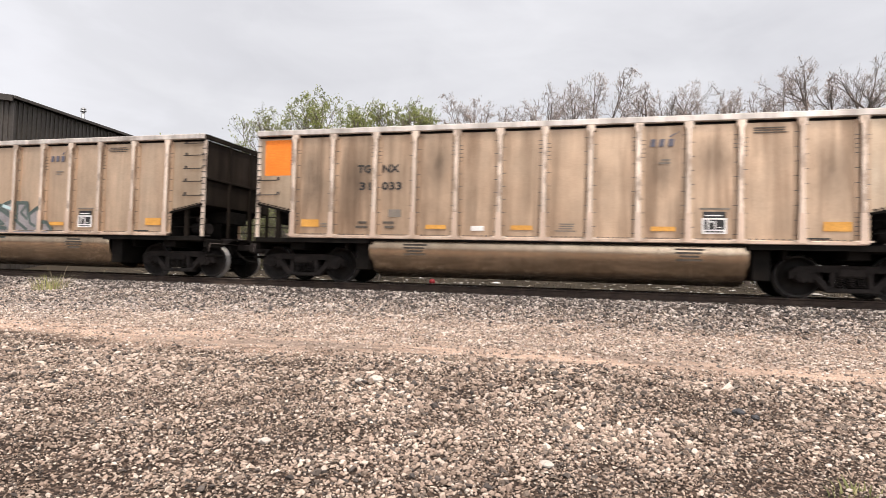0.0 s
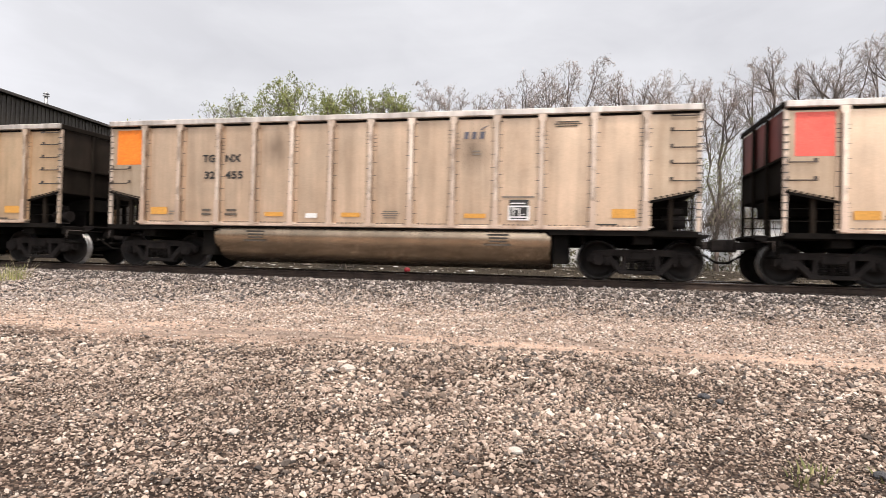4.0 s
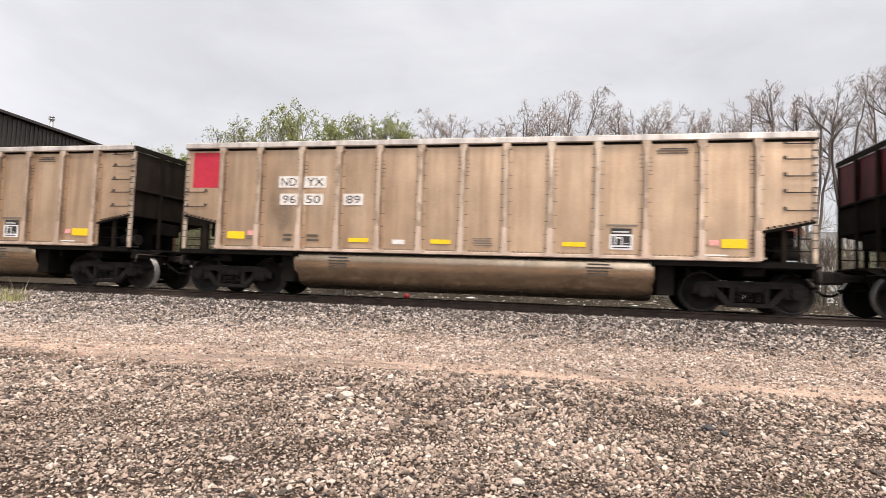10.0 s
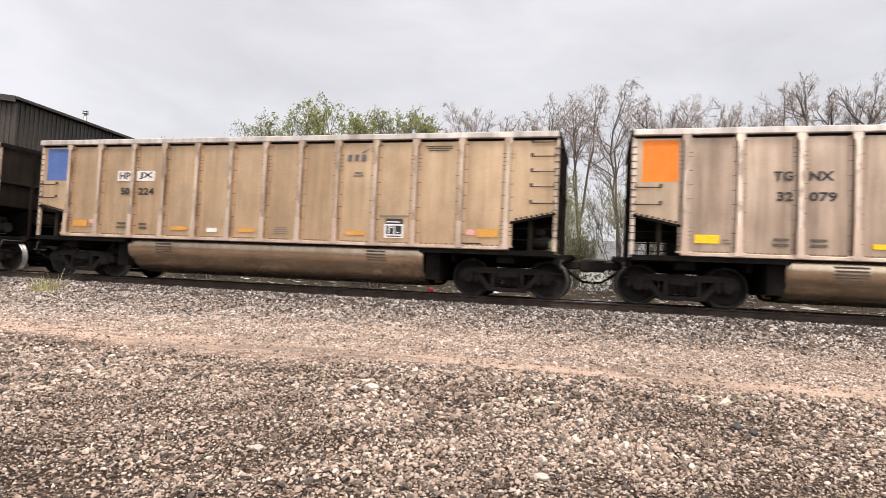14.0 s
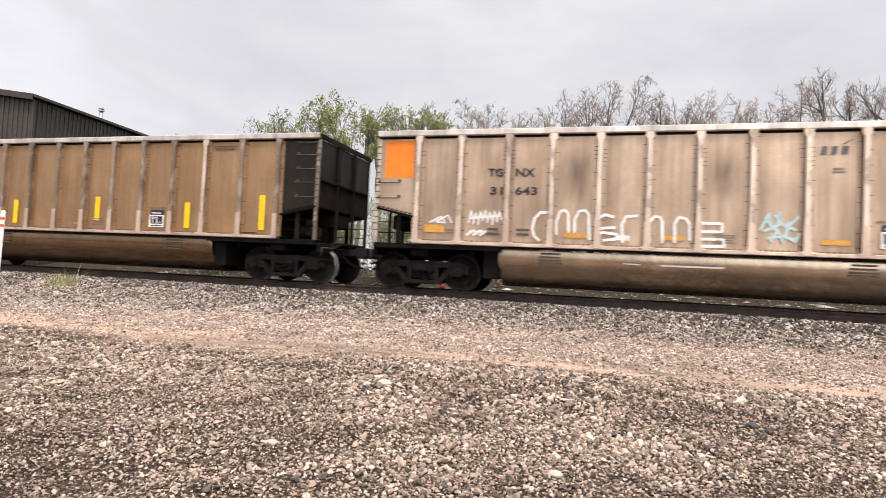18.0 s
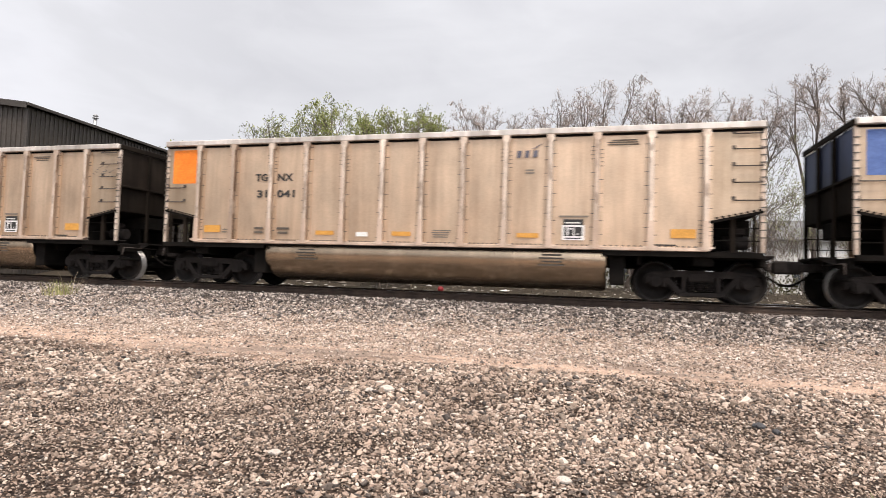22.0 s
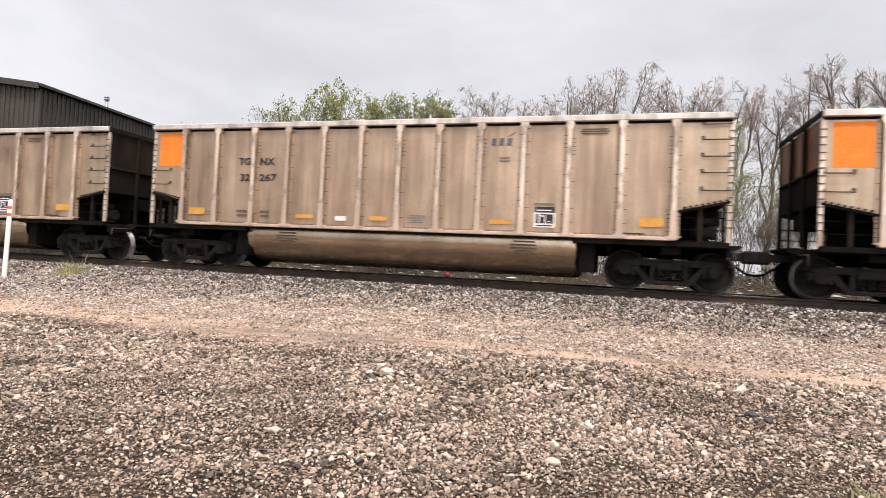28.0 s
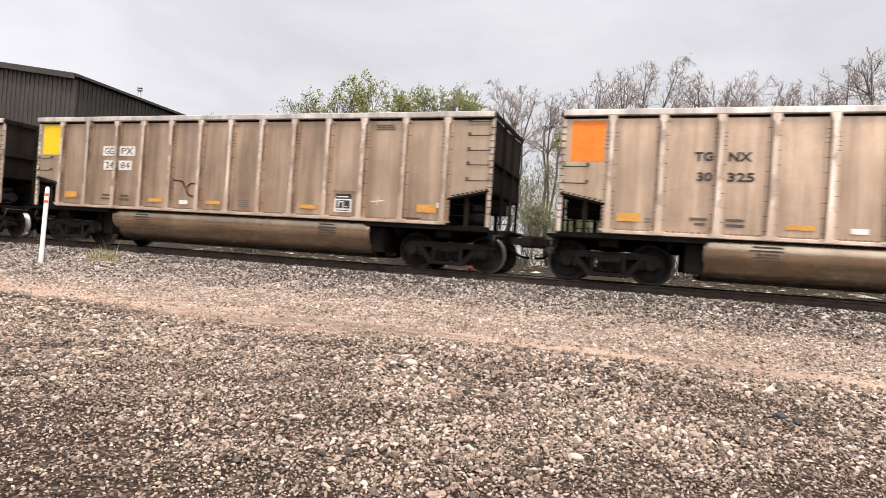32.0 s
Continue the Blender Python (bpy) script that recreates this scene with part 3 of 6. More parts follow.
def sheet(x0, x1, zbot0, zbot1, bulge, out=-1):
    """A side sheet, bowed a little outwards between its ribs, with real thickness."""
    bm = bmesh.new()
    n, k = 6, 6
    grid = []
    for face, off in ((0, 0.0), (1, 0.014)):
        rows = []
        for i in range(n + 1):
            u = i / n
            x = x0 + (x1 - x0) * u
            zb = zbot0 + (zbot1 - zbot0) * u
            row = []
            for j in range(k + 1):
                w = j / k
                b = bulge * math.sin(math.pi * u) * math.sin(math.pi * w)
                row.append(bm.verts.new((x, out * (abs(SKIN) + b - off), zb + (CHORD + 0.02 - zb) * w)))
            rows.append(row)
        grid.append(rows)
    for s, rows in enumerate(grid):
        for i in range(n):
            for j in range(k):
                q = (rows[i][j], rows[i + 1][j], rows[i + 1][j + 1], rows[i][j + 1])
                f = bm.faces.new(q if (s == 0) == (out < 0) else q[::-1])
                f.smooth = True
    a, b = grid
    for i in range(n):
        for j in (0, k):
            bm.faces.new((a[i][j], b[i][j], b[i + 1][j], a[i + 1][j]))
    for j in range(k):
        for i in (0, n):
            bm.faces.new((a[i][j], a[i][j + 1], b[i][j + 1], b[i][j]))
    crisp(bm)
    return bm


def rib(bm, x, out=-1, bolts=True, wide=0.058):
    """A hat-section stake: two bolted flanges and a box between them, its head and foot bevelled."""
    s = abs(SKIN)
    lo, hi = SILL - 0.02, CHORD + 0.01
    for a, b in ((-0.132, -wide), (wide, 0.132)):
        y0, y1 = sorted((out * (s + 0.002), out * (s + 0.022)))
        box(bm, x + a, x + b, y0, y1, lo + 0.02, hi - 0.01, 2)
    deep = 0.118
    pts = [(-wide, s), (-wide + 0.010, s + deep), (wide - 0.010, s + deep), (wide, s)]
    lowv = [bm.verts.new((x + u, out * w, lo)) for u, w in pts]
    highv = [bm.verts.new((x + u, out * (w if w == s else s + 0.10), hi - (0 if w == s else 0.03))) for u, w in pts]
    midv = [bm.verts.new((x + u, out * w, hi - 0.16)) for u, w in pts]
    # flanks (slot 3) take a darker brown: grime, with their shade painted in
    for a, b in ((lowv, midv), (midv, highv)):
        for i in range(3):
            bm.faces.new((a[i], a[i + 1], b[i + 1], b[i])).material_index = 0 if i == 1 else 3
    bm.faces.new(lowv)
    bm.faces.new(highv)
    bmesh.ops.recalc_face_normals(bm, faces=bm.faces)
    y0, y1 = sorted((out * (s + 0.004), out * (s + 0.122)))
    box(bm, x - 0.16, x + 0.16, y0, y1, lo - 0.016, lo + 0.016)
    slab(bm, [(x - 0.085, hi - 0.005), (x + 0.085, hi - 0.005), (x + 0.085, hi - 0.09), (x + 0.06, hi - 0.15), (x - 0.06, hi - 0.15), (x - 0.085, hi - 0.09)], out * (s + 0.114), out * (s + 0.024))
    if bolts:
        slab(bm, [(x - 0.09, lo - 0.055), (x + 0.09, lo - 0.055), (x + 0.066, lo + 0.07), (x + 0.062, lo + 0.56), (x - 0.062, lo + 0.56), (x - 0.066, lo + 0.07)], out * (s + 0.132), out * (s + 0.118), 4)
    if bolts:
        for dx in (-0.095, 0.095):
            z = lo + (0.12 if dx < 0 else 0.26)
            while z < hi - 0.12:
                box(bm, x + dx - 0.036, x + dx + 0.036, out * (s + 0.028) if out < 0 else s, out * s if out < 0 else s + 0.028, z - 0.008, z + 0.008, 1)
                crowd = (z < lo + 0.5 and abs(x) > 6) or (hi - 0.75 < z < hi - 0.38 and round(x) % 2 == 0)
                z += 0.09 if crowd else 0.30


def side_frame(out):
    """A cast truck side frame with its jaws, windows, spring seat and bearing ends."""
    bm = bmesh.new()
    y0, y1 = sorted((out * 0.93, out * 1.10))
    slab(bm, [(-1.15, 0.40), (-1.15, 0.56), (-1.02, 0.66), (-0.62, 0.70), (0.62, 0.70), (1.02, 0.66), (1.15, 0.56), (1.15, 0.40), (1.06, 0.40), (1.06, 0.50),
              (0.78, 0.52), (0.60, 0.575), (-0.60, 0.575), (-0.78, 0.52), (-1.06, 0.50), (-1.06, 0.40)], y0, y1, bevel=0.018)
    for s in (-1, 1):
        slab(bm, [(s * 0.80, 0.53), (s * 0.66, 0.57), (s * 0.30, 0.17), (s * 0.46, 0.15)][::s], y0 + 0.01, y1 - 0.01, bevel=0.015)
        slab(bm, [(s * 0.30, 0.20), (s * 0.40, 0.20), (s * 0.38, 0.60), (s * 0.28, 0.60)][::s], y0 + 0.015, y1 - 0.02, bevel=0.01)
        box(bm, s * 0.74 - 0.05, s * 0.74 + 0.05, y0 + 0.01, y1 - 0.01, 0.33, 0.56, bevel=0.015)
    slab(bm, [(-0.48, 0.14), (0.48, 0.14), (0.44, 0.235), (-0.44, 0.235)], y0 - 0.01, y1 + 0.02, bevel=0.015)
    return bm


def springs(out):
    bm = bmesh.new()
    for x in (-0.19, 0.0, 0.19):
        for j in range(6):
            a = [(0.075 * math.cos(t * math.pi / 4), 0.075 * math.sin(t * math.pi / 4)) for t in range(9)]
            for t in range(8):
                tube(bm, (x + a[t][0], out * 1.01 + a[t][1], 0.245 + 0.036 * j + 0.0045 * t), (x + a[t + 1][0], out * 1.01 + a[t + 1][1], 0.245 + 0.036 * j + 0.0045 * (t + 1)), 0.013, sides=4, caps=False)
    return bm


def wheelset():
    bm = bmesh.new()
    for s in (-1, 1):
        prof = [(0.09, s * 0.84), (0.11, s * 0.84), (0.15, s * 0.78), (0.33, s * 0.755), (0.385, s * 0.80), (0.40, s * 0.828), (0.452, s * 0.828), (0.457, s * 0.815), (0.462, s * 0.71), (0.487, s * 0.695), (0.480, s * 0.68), (0.38, s * 0.69), (0.30, s * 0.72), (0.12, s * 0.70), (0.10, s * 0.66)]
        lathe(bm, prof[::s], 28, [0, 0, 0, 0, 0, 2, 1, 1, 1, 1, 0, 0, 0, 0][::s])
        for i in range(3):
            a = i * 2.0944
            box(bm, -0.03, 0.03, min(s * 0.94, s * 1.16), max(s * 0.94, s * 1.16), -0.03, 0.03, 0, m=pose(0.062 * math.cos(a), 0, 0.062 * math.sin(a)))
    tube(bm, (0, -1.12, 0), (0, 1.12, 0), 0.085, sides=14)
    return bm


def bearing(x, out):
    bm = bmesh.new()
    tube(bm, (x, out * 0.94, 0.457), (x, out * 1.17, 0.457), 0.125, sides=16)
    tube(bm, (x, out * 1.17, 0.457), (x, out * 1.20, 0.457), 0.085, sides=12)
    box(bm, x - 0.14, x + 0.14, min(out * 0.94, out * 1.12), max(out * 0.94, out * 1.12), 0.55, 0.62, bevel=0.01)
    return bm


def truck(parent, xc):
    bm = bmesh.new()
    box(bm, -0.26, 0.26, -1.12, 1.12, 0.46, 0.66, bevel=0.03)
    box(bm, -0.20, 0.20, -0.9, 0.9, 0.40, 0.47, bevel=0.02)
    tube(bm, (0, 0, 0.64), (0, 0, 0.79), 0.2, sides=16)
    body = part("truck", bm, "truck_grime", parent, "cast steel three-piece freight truck caked in grime")
    body.matrix_basis = pose(xc, 0, 0)
    for out in (-1, 1):
        part("side_frame", side_frame(out), "truck_grime", body)
        part("spring_nest", springs(out), "truck_grime", body)
        for s in (-0.915, 0.915):
            part("bearing", bearing(s, out), "truck_grime", body)
    bm = bmesh.new()
    for s in (-1, 1):
        tube(bm, (s * 0.50, -0.95, 0.36), (s * 0.50, 0.95, 0.36), 0.035, sides=8)
        for o in (-0.75, 0.75):
            box(bm, s * 0.46 - 0.05, s * 0.46 + 0.03, o - 0.06, o + 0.06, 0.27, 0.56, bevel=0.01)
    part("brake_beam", bm, "truck_grime", body)
    for s in (-0.915, 0.915):
        w = part("wheelset", wheelset(), ("wheel_face", "wheel_tread", "wheel_rim"), body, "steel wheels and axle with a bright worn tread")
        w.matrix_basis = pose(s, 0, 0.457)
    return body


def grab(bm, x0, x1, z, out=-1):
    s = abs(SKIN)
    y = out * (s + 0.10)
    tube(bm, (x0, y, z), (x1, y, z), 0.014, sides=6)
    for x in (x0 + 0.01, x1 - 0.01):
        tube(bm, (x, out * s, z + 0.05), (x, y, z), 0.014, sides=6)
        box(bm, x - 0.035, x + 0.035, out * (s + 0.002) if out > 0 else out * (s + 0.02), out * (s + 0.02) if out > 0 else out * (s + 0.002), z + 0.02, z + 0.09)


def build_car():
    car = new("coal_gondola")
    for i in range(len(RIBS) - 1):
        part("side_sheet", sheet(RIBS[i], RIBS[i + 1], SILL - 0.01, SILL - 0.01, (0.018, 0.010, 0.024, 0.014)[i % 4]), "sheet_grey", car)
    part("end_panel", sheet(-HALF + 0.02, RIBS[0], E_BOT, R_BOT, 0.004), "sheet_grey", car)
    part("end_panel", sheet(RIBS[-1], HALF - 0.02, R_BOT, E_BOT, 0.004), "sheet_grey", car)
    part("far_side_wall", sheet(RIBS[0], RIBS[-1], SILL - 0.01, SILL - 0.01, 0.01, 1), "sheet_grey", car)
    for a, b, z0, z1 in ((-HALF + 0.02, RIBS[0], E_BOT, R_BOT), (RIBS[-1], HALF - 0.02, R_BOT, E_BOT)):
        part("far_end_panel", sheet(a, b, z0, z1, 0.004, 1), "sheet_grey", car)
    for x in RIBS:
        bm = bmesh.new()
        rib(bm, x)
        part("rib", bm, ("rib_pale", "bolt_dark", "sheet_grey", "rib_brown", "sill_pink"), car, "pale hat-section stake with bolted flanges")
    bm = bmesh.new()
    for x in RIBS:
        rib(bm, x, 1, False)
    part("far_ribs", bm, ("rib_pale", "bolt_dark", "sheet_grey", "rib_brown", "sill_pink"), car)
    for out in (-1, 1):
        s = abs(SKIN)
        y0, y1 = sorted((out * (s - 0.05), out * (s + 0.115)))
        bm = bmesh.new()
        box(bm, -HALF, HALF, y0, y1, CHORD, TOP, bevel=0.018)
        part("top_chord", bm, "chord_pale", car, "pale aluminium top chord with scuffed edges")
        # thin black strip right below the chord stands for the chord's shadow
        bm = bmesh.new()
        y0, y1 = sorted((out * (s - 0.02), out * (s + 0.026)))
        box(bm, -HALF + 0.02, HALF - 0.02, y0, y1, CHORD - 0.045, CHORD - 0.002)
        part("drip_edge", bm, "under_black", car, "black strip painting the shadow under the top chord")
        bm = bmesh.new()
        y0, y1 = sorted((out * (s - 0.08), out * (s + 0.105)))
        box(bm, RIBS[0] - 0.06, RIBS[-1] + 0.06, y0, y1, BASE, SILL - 0.02, bevel=0.012)
        part("side_sill", bm, "sill_pink", car, "pale pinkish bottom side sill")
        bm = bmesh.new()
        y0, y1 = sorted((out * (s - 0.01), out * (s + 0.027)))
        for a, b in zip(RIBS, RIBS[1:]):
            n = 7
            for i in range(n):
                u = a + 0.19 + (b - a - 0.38) * i / (n - 1)
                box(bm, u - 0.026, u + 0.026, y0, y1, SILL - 0.012, SILL + 0.016)
        tagged(part("seam_fastener", bm, "bolt_dark", car, "row of dark fasteners above the side sill"), kind="stuff")
        bm = bmesh.new()
        y0, y1 = sorted((out * (s - 0.05), out * (s + 0.06)))
        box(bm, -4.2, 4.15, y0, y1, BASE - 0.035, BASE - 0.003)
        for a, b in ((-HALF + 0.02, -4.2), (4.15, HALF - 0.02)):
            box(bm, a, b, y0, y1, BASE - 0.11, BASE - 0.003)
        part("under_sill", bm, "under_black", car)
        # tub: upright flank rolling under to a flat belly
        bm = bmesh.new()
        prof = [(1.466, 1.053), (1.473, 1.01), (1.478, 0.95), (1.48, 0.88)] + [(1.48 - 1.05 * (1 - math.cos(a)), 0.88 - 0.695 * math.sin(a)) for a in [i * math.pi / 24 for i in range(1, 13)]] + [(0.38, 0.185), (0.34, 0.26), (0.34, 1.053)]
        rings = []
        for x, k in ((-4.25, 0.94), (-4.22, 0.985), (-4.15, 1.0), (4.10, 1.0), (4.17, 0.985), (4.20, 0.94)):
            rings.append([bm.verts.new((x, out * (0.9 + (p - 0.9) * k), 0.7 + (z - 0.7) * k if z < 1.0 else z)) for p, z in prof])
        n = len(prof)
        for a, b in zip(rings, rings[1:]):
            for i in range(n):
                f = bm.faces.new((a[i], a[(i + 1) % n], b[(i + 1) % n], b[i]))
                f.smooth = i < 15
        bm.faces.new(rings[0]).material_index = 1
        bm.faces.new(rings[-1][::-1]).material_index = 1
        bmesh.ops.recalc_face_normals(bm, faces=bm.faces)
        crisp(bm)
        part("tub", bm, ("tub_tan", "under_black"), car, "dusty tan rounded coal tub hung below the sill")
    beams = [("centre_sill", -HALF, HALF, -0.28, 0.28, 0.74, 1.0)]
    for s in (-1, 1):
        beams.append(("bolster", s * 6.17 - 0.2, s * 6.17 + 0.2, -1.45, 1.45, 0.80, 0.999))
        beams.append(("cross_bearer", s * 4.9 - 0.05, s * 4.9 + 0.05, -1.3, 1.3, 0.80, 0.998))
        beams.append(("end_floor", *sorted((s * 4.3, s * HALF)), -1.47, 1.47, 1.003, 1.04))
        # black block added to fill the dark gap past each tub end
        beams.append(("tub_bulkhead", *sorted((s * 4.255, s * 4.6)), -1.40, 1.40, 0.34, 0.997))
    for beam, *size in beams:
        bm = bmesh.new()
        box(bm, *size, bevel=0.015)
        part(beam, bm, "under_black", car)
    bm = bmesh.new()
    box(bm, -6.3, 6.3, -1.5, 1.5, 1.05, 1.08)
    part("floor_plate", bm, "end_dark", car)
    for s in (-1, 1):
        # dark bolted angle along the sloping edge of the end panel
        bm = bmesh.new()
        pts = [(s * (HALF - 0.02), E_BOT - 0.035), (s * (HALF - 0.02), E_BOT + 0.02), (s * 6.26, R_BOT + 0.02), (s * 6.26, R_BOT - 0.035)]
        slab(bm, pts, SKIN - 0.034, SKIN - 0.002)
        bmesh.ops.recalc_face_normals(bm, faces=bm.faces)
        for j in range(8):
            u = 6.40 + 0.115 * j
            zz = R_BOT + (E_BOT - R_BOT) * (u - 6.22) / (HALF - 6.22) + 0.045
            box(bm, s * u - 0.03, s * u + 0.03, SKIN - 0.03, SKIN - 0.002, zz - 0.015, zz + 0.02)
        part("slope_angle", bm, "under_black", car, "black bolted angle along the sloping panel edge")
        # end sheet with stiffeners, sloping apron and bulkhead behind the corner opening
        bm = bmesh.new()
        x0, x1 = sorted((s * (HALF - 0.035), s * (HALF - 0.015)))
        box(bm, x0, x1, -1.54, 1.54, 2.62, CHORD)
        part("end_sheet", bm, "end_brown", car, "grimy end sheet, darkened for the shade between cars")
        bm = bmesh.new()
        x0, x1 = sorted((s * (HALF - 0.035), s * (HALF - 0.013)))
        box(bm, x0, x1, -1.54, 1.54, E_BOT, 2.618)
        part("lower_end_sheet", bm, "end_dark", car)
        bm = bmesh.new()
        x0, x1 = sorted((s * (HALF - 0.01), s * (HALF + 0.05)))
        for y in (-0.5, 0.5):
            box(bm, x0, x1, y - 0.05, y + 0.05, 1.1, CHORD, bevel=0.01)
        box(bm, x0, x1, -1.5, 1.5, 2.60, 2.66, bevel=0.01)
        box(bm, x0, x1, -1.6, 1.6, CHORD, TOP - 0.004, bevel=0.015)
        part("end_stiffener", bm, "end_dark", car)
        bm = bmesh.new()
        slab(bm, [(s * (HALF - 0.03), E_BOT - 0.02), (s * (HALF - 0.03), E_BOT + 0.01), (s * 6.26, R_BOT + 0.01), (s * 6.26, R_BOT - 0.02)], -1.53, 1.53)
        bmesh.ops.recalc_face_normals(bm, faces=bm.faces)
        part("apron", bm, "under_black", car)
        bm = bmesh.new()
        x0, x1 = sorted((s * 6.24, s * 6.265))
        box(bm, x0, x1, -1.5, 1.5, 1.04, R_BOT)
        part("bulkhead", bm, "under_black", car)
        bm = bmesh.new()
        if s > 0:
            box(bm, 6.27, 7.02, -0.40, -0.36, 1.045, 1.80)
        x0, x1 = sorted((s * 6.27, s * (HALF - 0.04)))
        box(bm, x0, x1, -0.45, 0.45, 1.50, 1.86, bevel=0.02)
        part("bay_plate", bm, "under_black", car)
        # crossover step on brackets and brake rigging between the cars
        bm = bmesh.new()
        x0, x1 = sorted((s * (HALF + 0.03), s * (HALF + 0.36)))
        for i in range(5):
            a = x0 + 0.066 * i
            box(bm, a + 0.006, a + 0.058, -0.80, 0.80, 1.045, 1.07)
        for y in (-0.74, 0.0, 0.74):
            slab(bm, [(s * HALF, 0.86), (s * HALF, 1.044), (s * (HALF + 0.36), 1.044), (s * (HALF + 0.34), 1.01)][::s], y - 0.02, y + 0.02)
        part("crossover_step", bm, "truck_grime", car, "slatted grimy steel step across the car end")
        bm = bmesh.new()
        tube(bm, (s * (HALF - 0.5), 0.35 * s, 0.86), (s * 7.62, 0.35 * s, 0.78), 0.022, sides=6)
        box(bm, min(s * 7.32, s * 7.5), max(s * 7.32, s * 7.5), -0.62, -0.44, 0.62, 0.90, bevel=0.02)
        box(bm, min(s * 7.30, s * 7.38), max(s * 7.30, s * 7.38), -1.46, 1.46, 0.56, 0.62, bevel=0.01)
        for y in (-1.40, 1.40):
            tube(bm, (s * 7.34, y, 0.60), (s * 7.34, y, 0.98), 0.018, sides=6)
        part("brake_rigging", bm, "under_black", car)
        for out in (-1, 1):
            bm = bmesh.new()
            x0, x1 = sorted((s * (HALF - 0.075), s * (HALF + 0.012)))
            y0, y1 = sorted((out * (abs(SKIN) - 0.05), out * (abs(SKIN) + 0.022)))
            box(bm, x0, x1, y0, y1, BASE, CHORD, bevel=0.008)
            if out < 0:
                z = 1.4
                while z < CHORD - 0.1:
                    box(bm, s * (HALF - 0.03) - 0.055, s * (HALF - 0.03) + 0.055, y0 - 0.016, y0 + 0.002, z - 0.012, z + 0.012, 1)
                    z += 0.155
            part("corner_post" if out < 0 else "far_corner_post", bm, ("rib_pale" if out < 0 else "end_dark", "bolt_dark"), car, "pale corner post studded with fasteners" if out < 0 else "corner post, dark with grime and painted shade")
            bm = bmesh.new()
            y = out * 1.45
            box(bm, s * 6.72 - 0.05, s * 6.72 + 0.05, y - 0.05, y + 0.05, 1.04, 1.83, bevel=0.008)
            part("corner_stake", bm, "end_dark", car)
            bm = bmesh.new()
            for z in (1.34, 1.60):
                tube(bm, (s * 6.26, y, z), (s * 7.26, y, z), 0.012, sides=6)
            part("grab_bar", bm, "under_black", car)
        bm = bmesh.new()
        x0, x1 = sorted((s * 6.26, s * (HALF + 0.04)))
        box(bm, x0, x1, -1.5, 1.5, 0.96, 1.0, bevel=0.01)
        box(bm, s * HALF - 0.05, s * HALF + 0.05, -1.45, 1.45, 0.80, 1.03, bevel=0.015)
        part("end_platform", bm, "under_black", car, "black end platform and striker")
        bm = bmesh.new()
        x0, x1 = sorted((s * (HALF - 0.1), s * 7.86))
        box(bm, x0, x1, -0.09, 0.09, 0.76, 0.94, bevel=0.02)
        x0, x1 = sorted((s * 7.78, s * 8.12))
        box(bm, x0, x1, -0.16 if s > 0 else -0.05, 0.05 if s > 0 else 0.16, 0.70, 0.99, bevel=0.04)
        part("coupler", bm, "truck_grime", car, "grimy knuckle coupler")
        bm = bmesh.new()
        pts = [(s * 7.4, -0.32 * s, 0.80), (s * 7.62, -0.34 * s, 0.62), (s * 7.86, -0.30 * s, 0.46), (s * 8.06, -0.2 * s, 0.44)]
        for a, b in zip(pts, pts[1:]):
            tube(bm, a, b, 0.03, sides=7)
        part("air_hose", bm, "under_black", car)
        bm = bmesh.new()
        tube(bm, (s * 7.42, -1.4, 0.92), (s * 7.42, -0.2, 0.92), 0.014, sides=6)
        tube(bm, (s * 7.42, -1.4, 0.92), (s * 7.42, -1.45, 0.70), 0.014, sides=6)
        part("cut_lever", bm, "rung_steel", car)
        truck(car, s * 6.175)
    for z in (2.53, 2.16):
        bm = bmesh.new()
        grab(bm, -7.25, -6.70, z)
        part("rung", bm, "rung_steel", car)
    for z in (3.54, 3.22, 2.87, 2.53, 2.16):
        bm = bmesh.new()
        grab(bm, 6.70, 7.25, z)
        part("rung", bm, "rung_steel", car)
    # hand-brake gear and air reservoir in the corner bay
    bm = bmesh.new()
    tube(bm, (6.62, -1.0, 1.32), (7.10, -1.0, 1.32), 0.15, sides=14)
    tube(bm, (6.45, -1.15, 1.12), (7.22, -1.15, 1.12), 0.02, sides=6)
    box(bm, 6.8, 7.0, -1.2, -0.95, 1.48, 1.62, bevel=0.02)
    part("brake_gear", bm, "truck_grime", car)
    return car


# ---- markings ----
def skin_y(x):
    """Depth of the car's side at x: on a rib, or on the sheet beside it."""
    for r in RIBS:
        if abs(x - r) < 0.062:
            return SKIN - 0.090
        if abs(x - r) < 0.136:
            return SKIN - 0.032
    return SKIN - 0.030


def patch(name, x0, x1, z0, z1, mat, parent, y=None, label="", r=0.0):
    bm = bmesh.new()
    yy = SKIN - 0.029 if y is None else y
    box(bm, x0, x1, yy - 0.002, yy + 0.002, z0, z1)
    return part(name, bm, mat, parent, label)


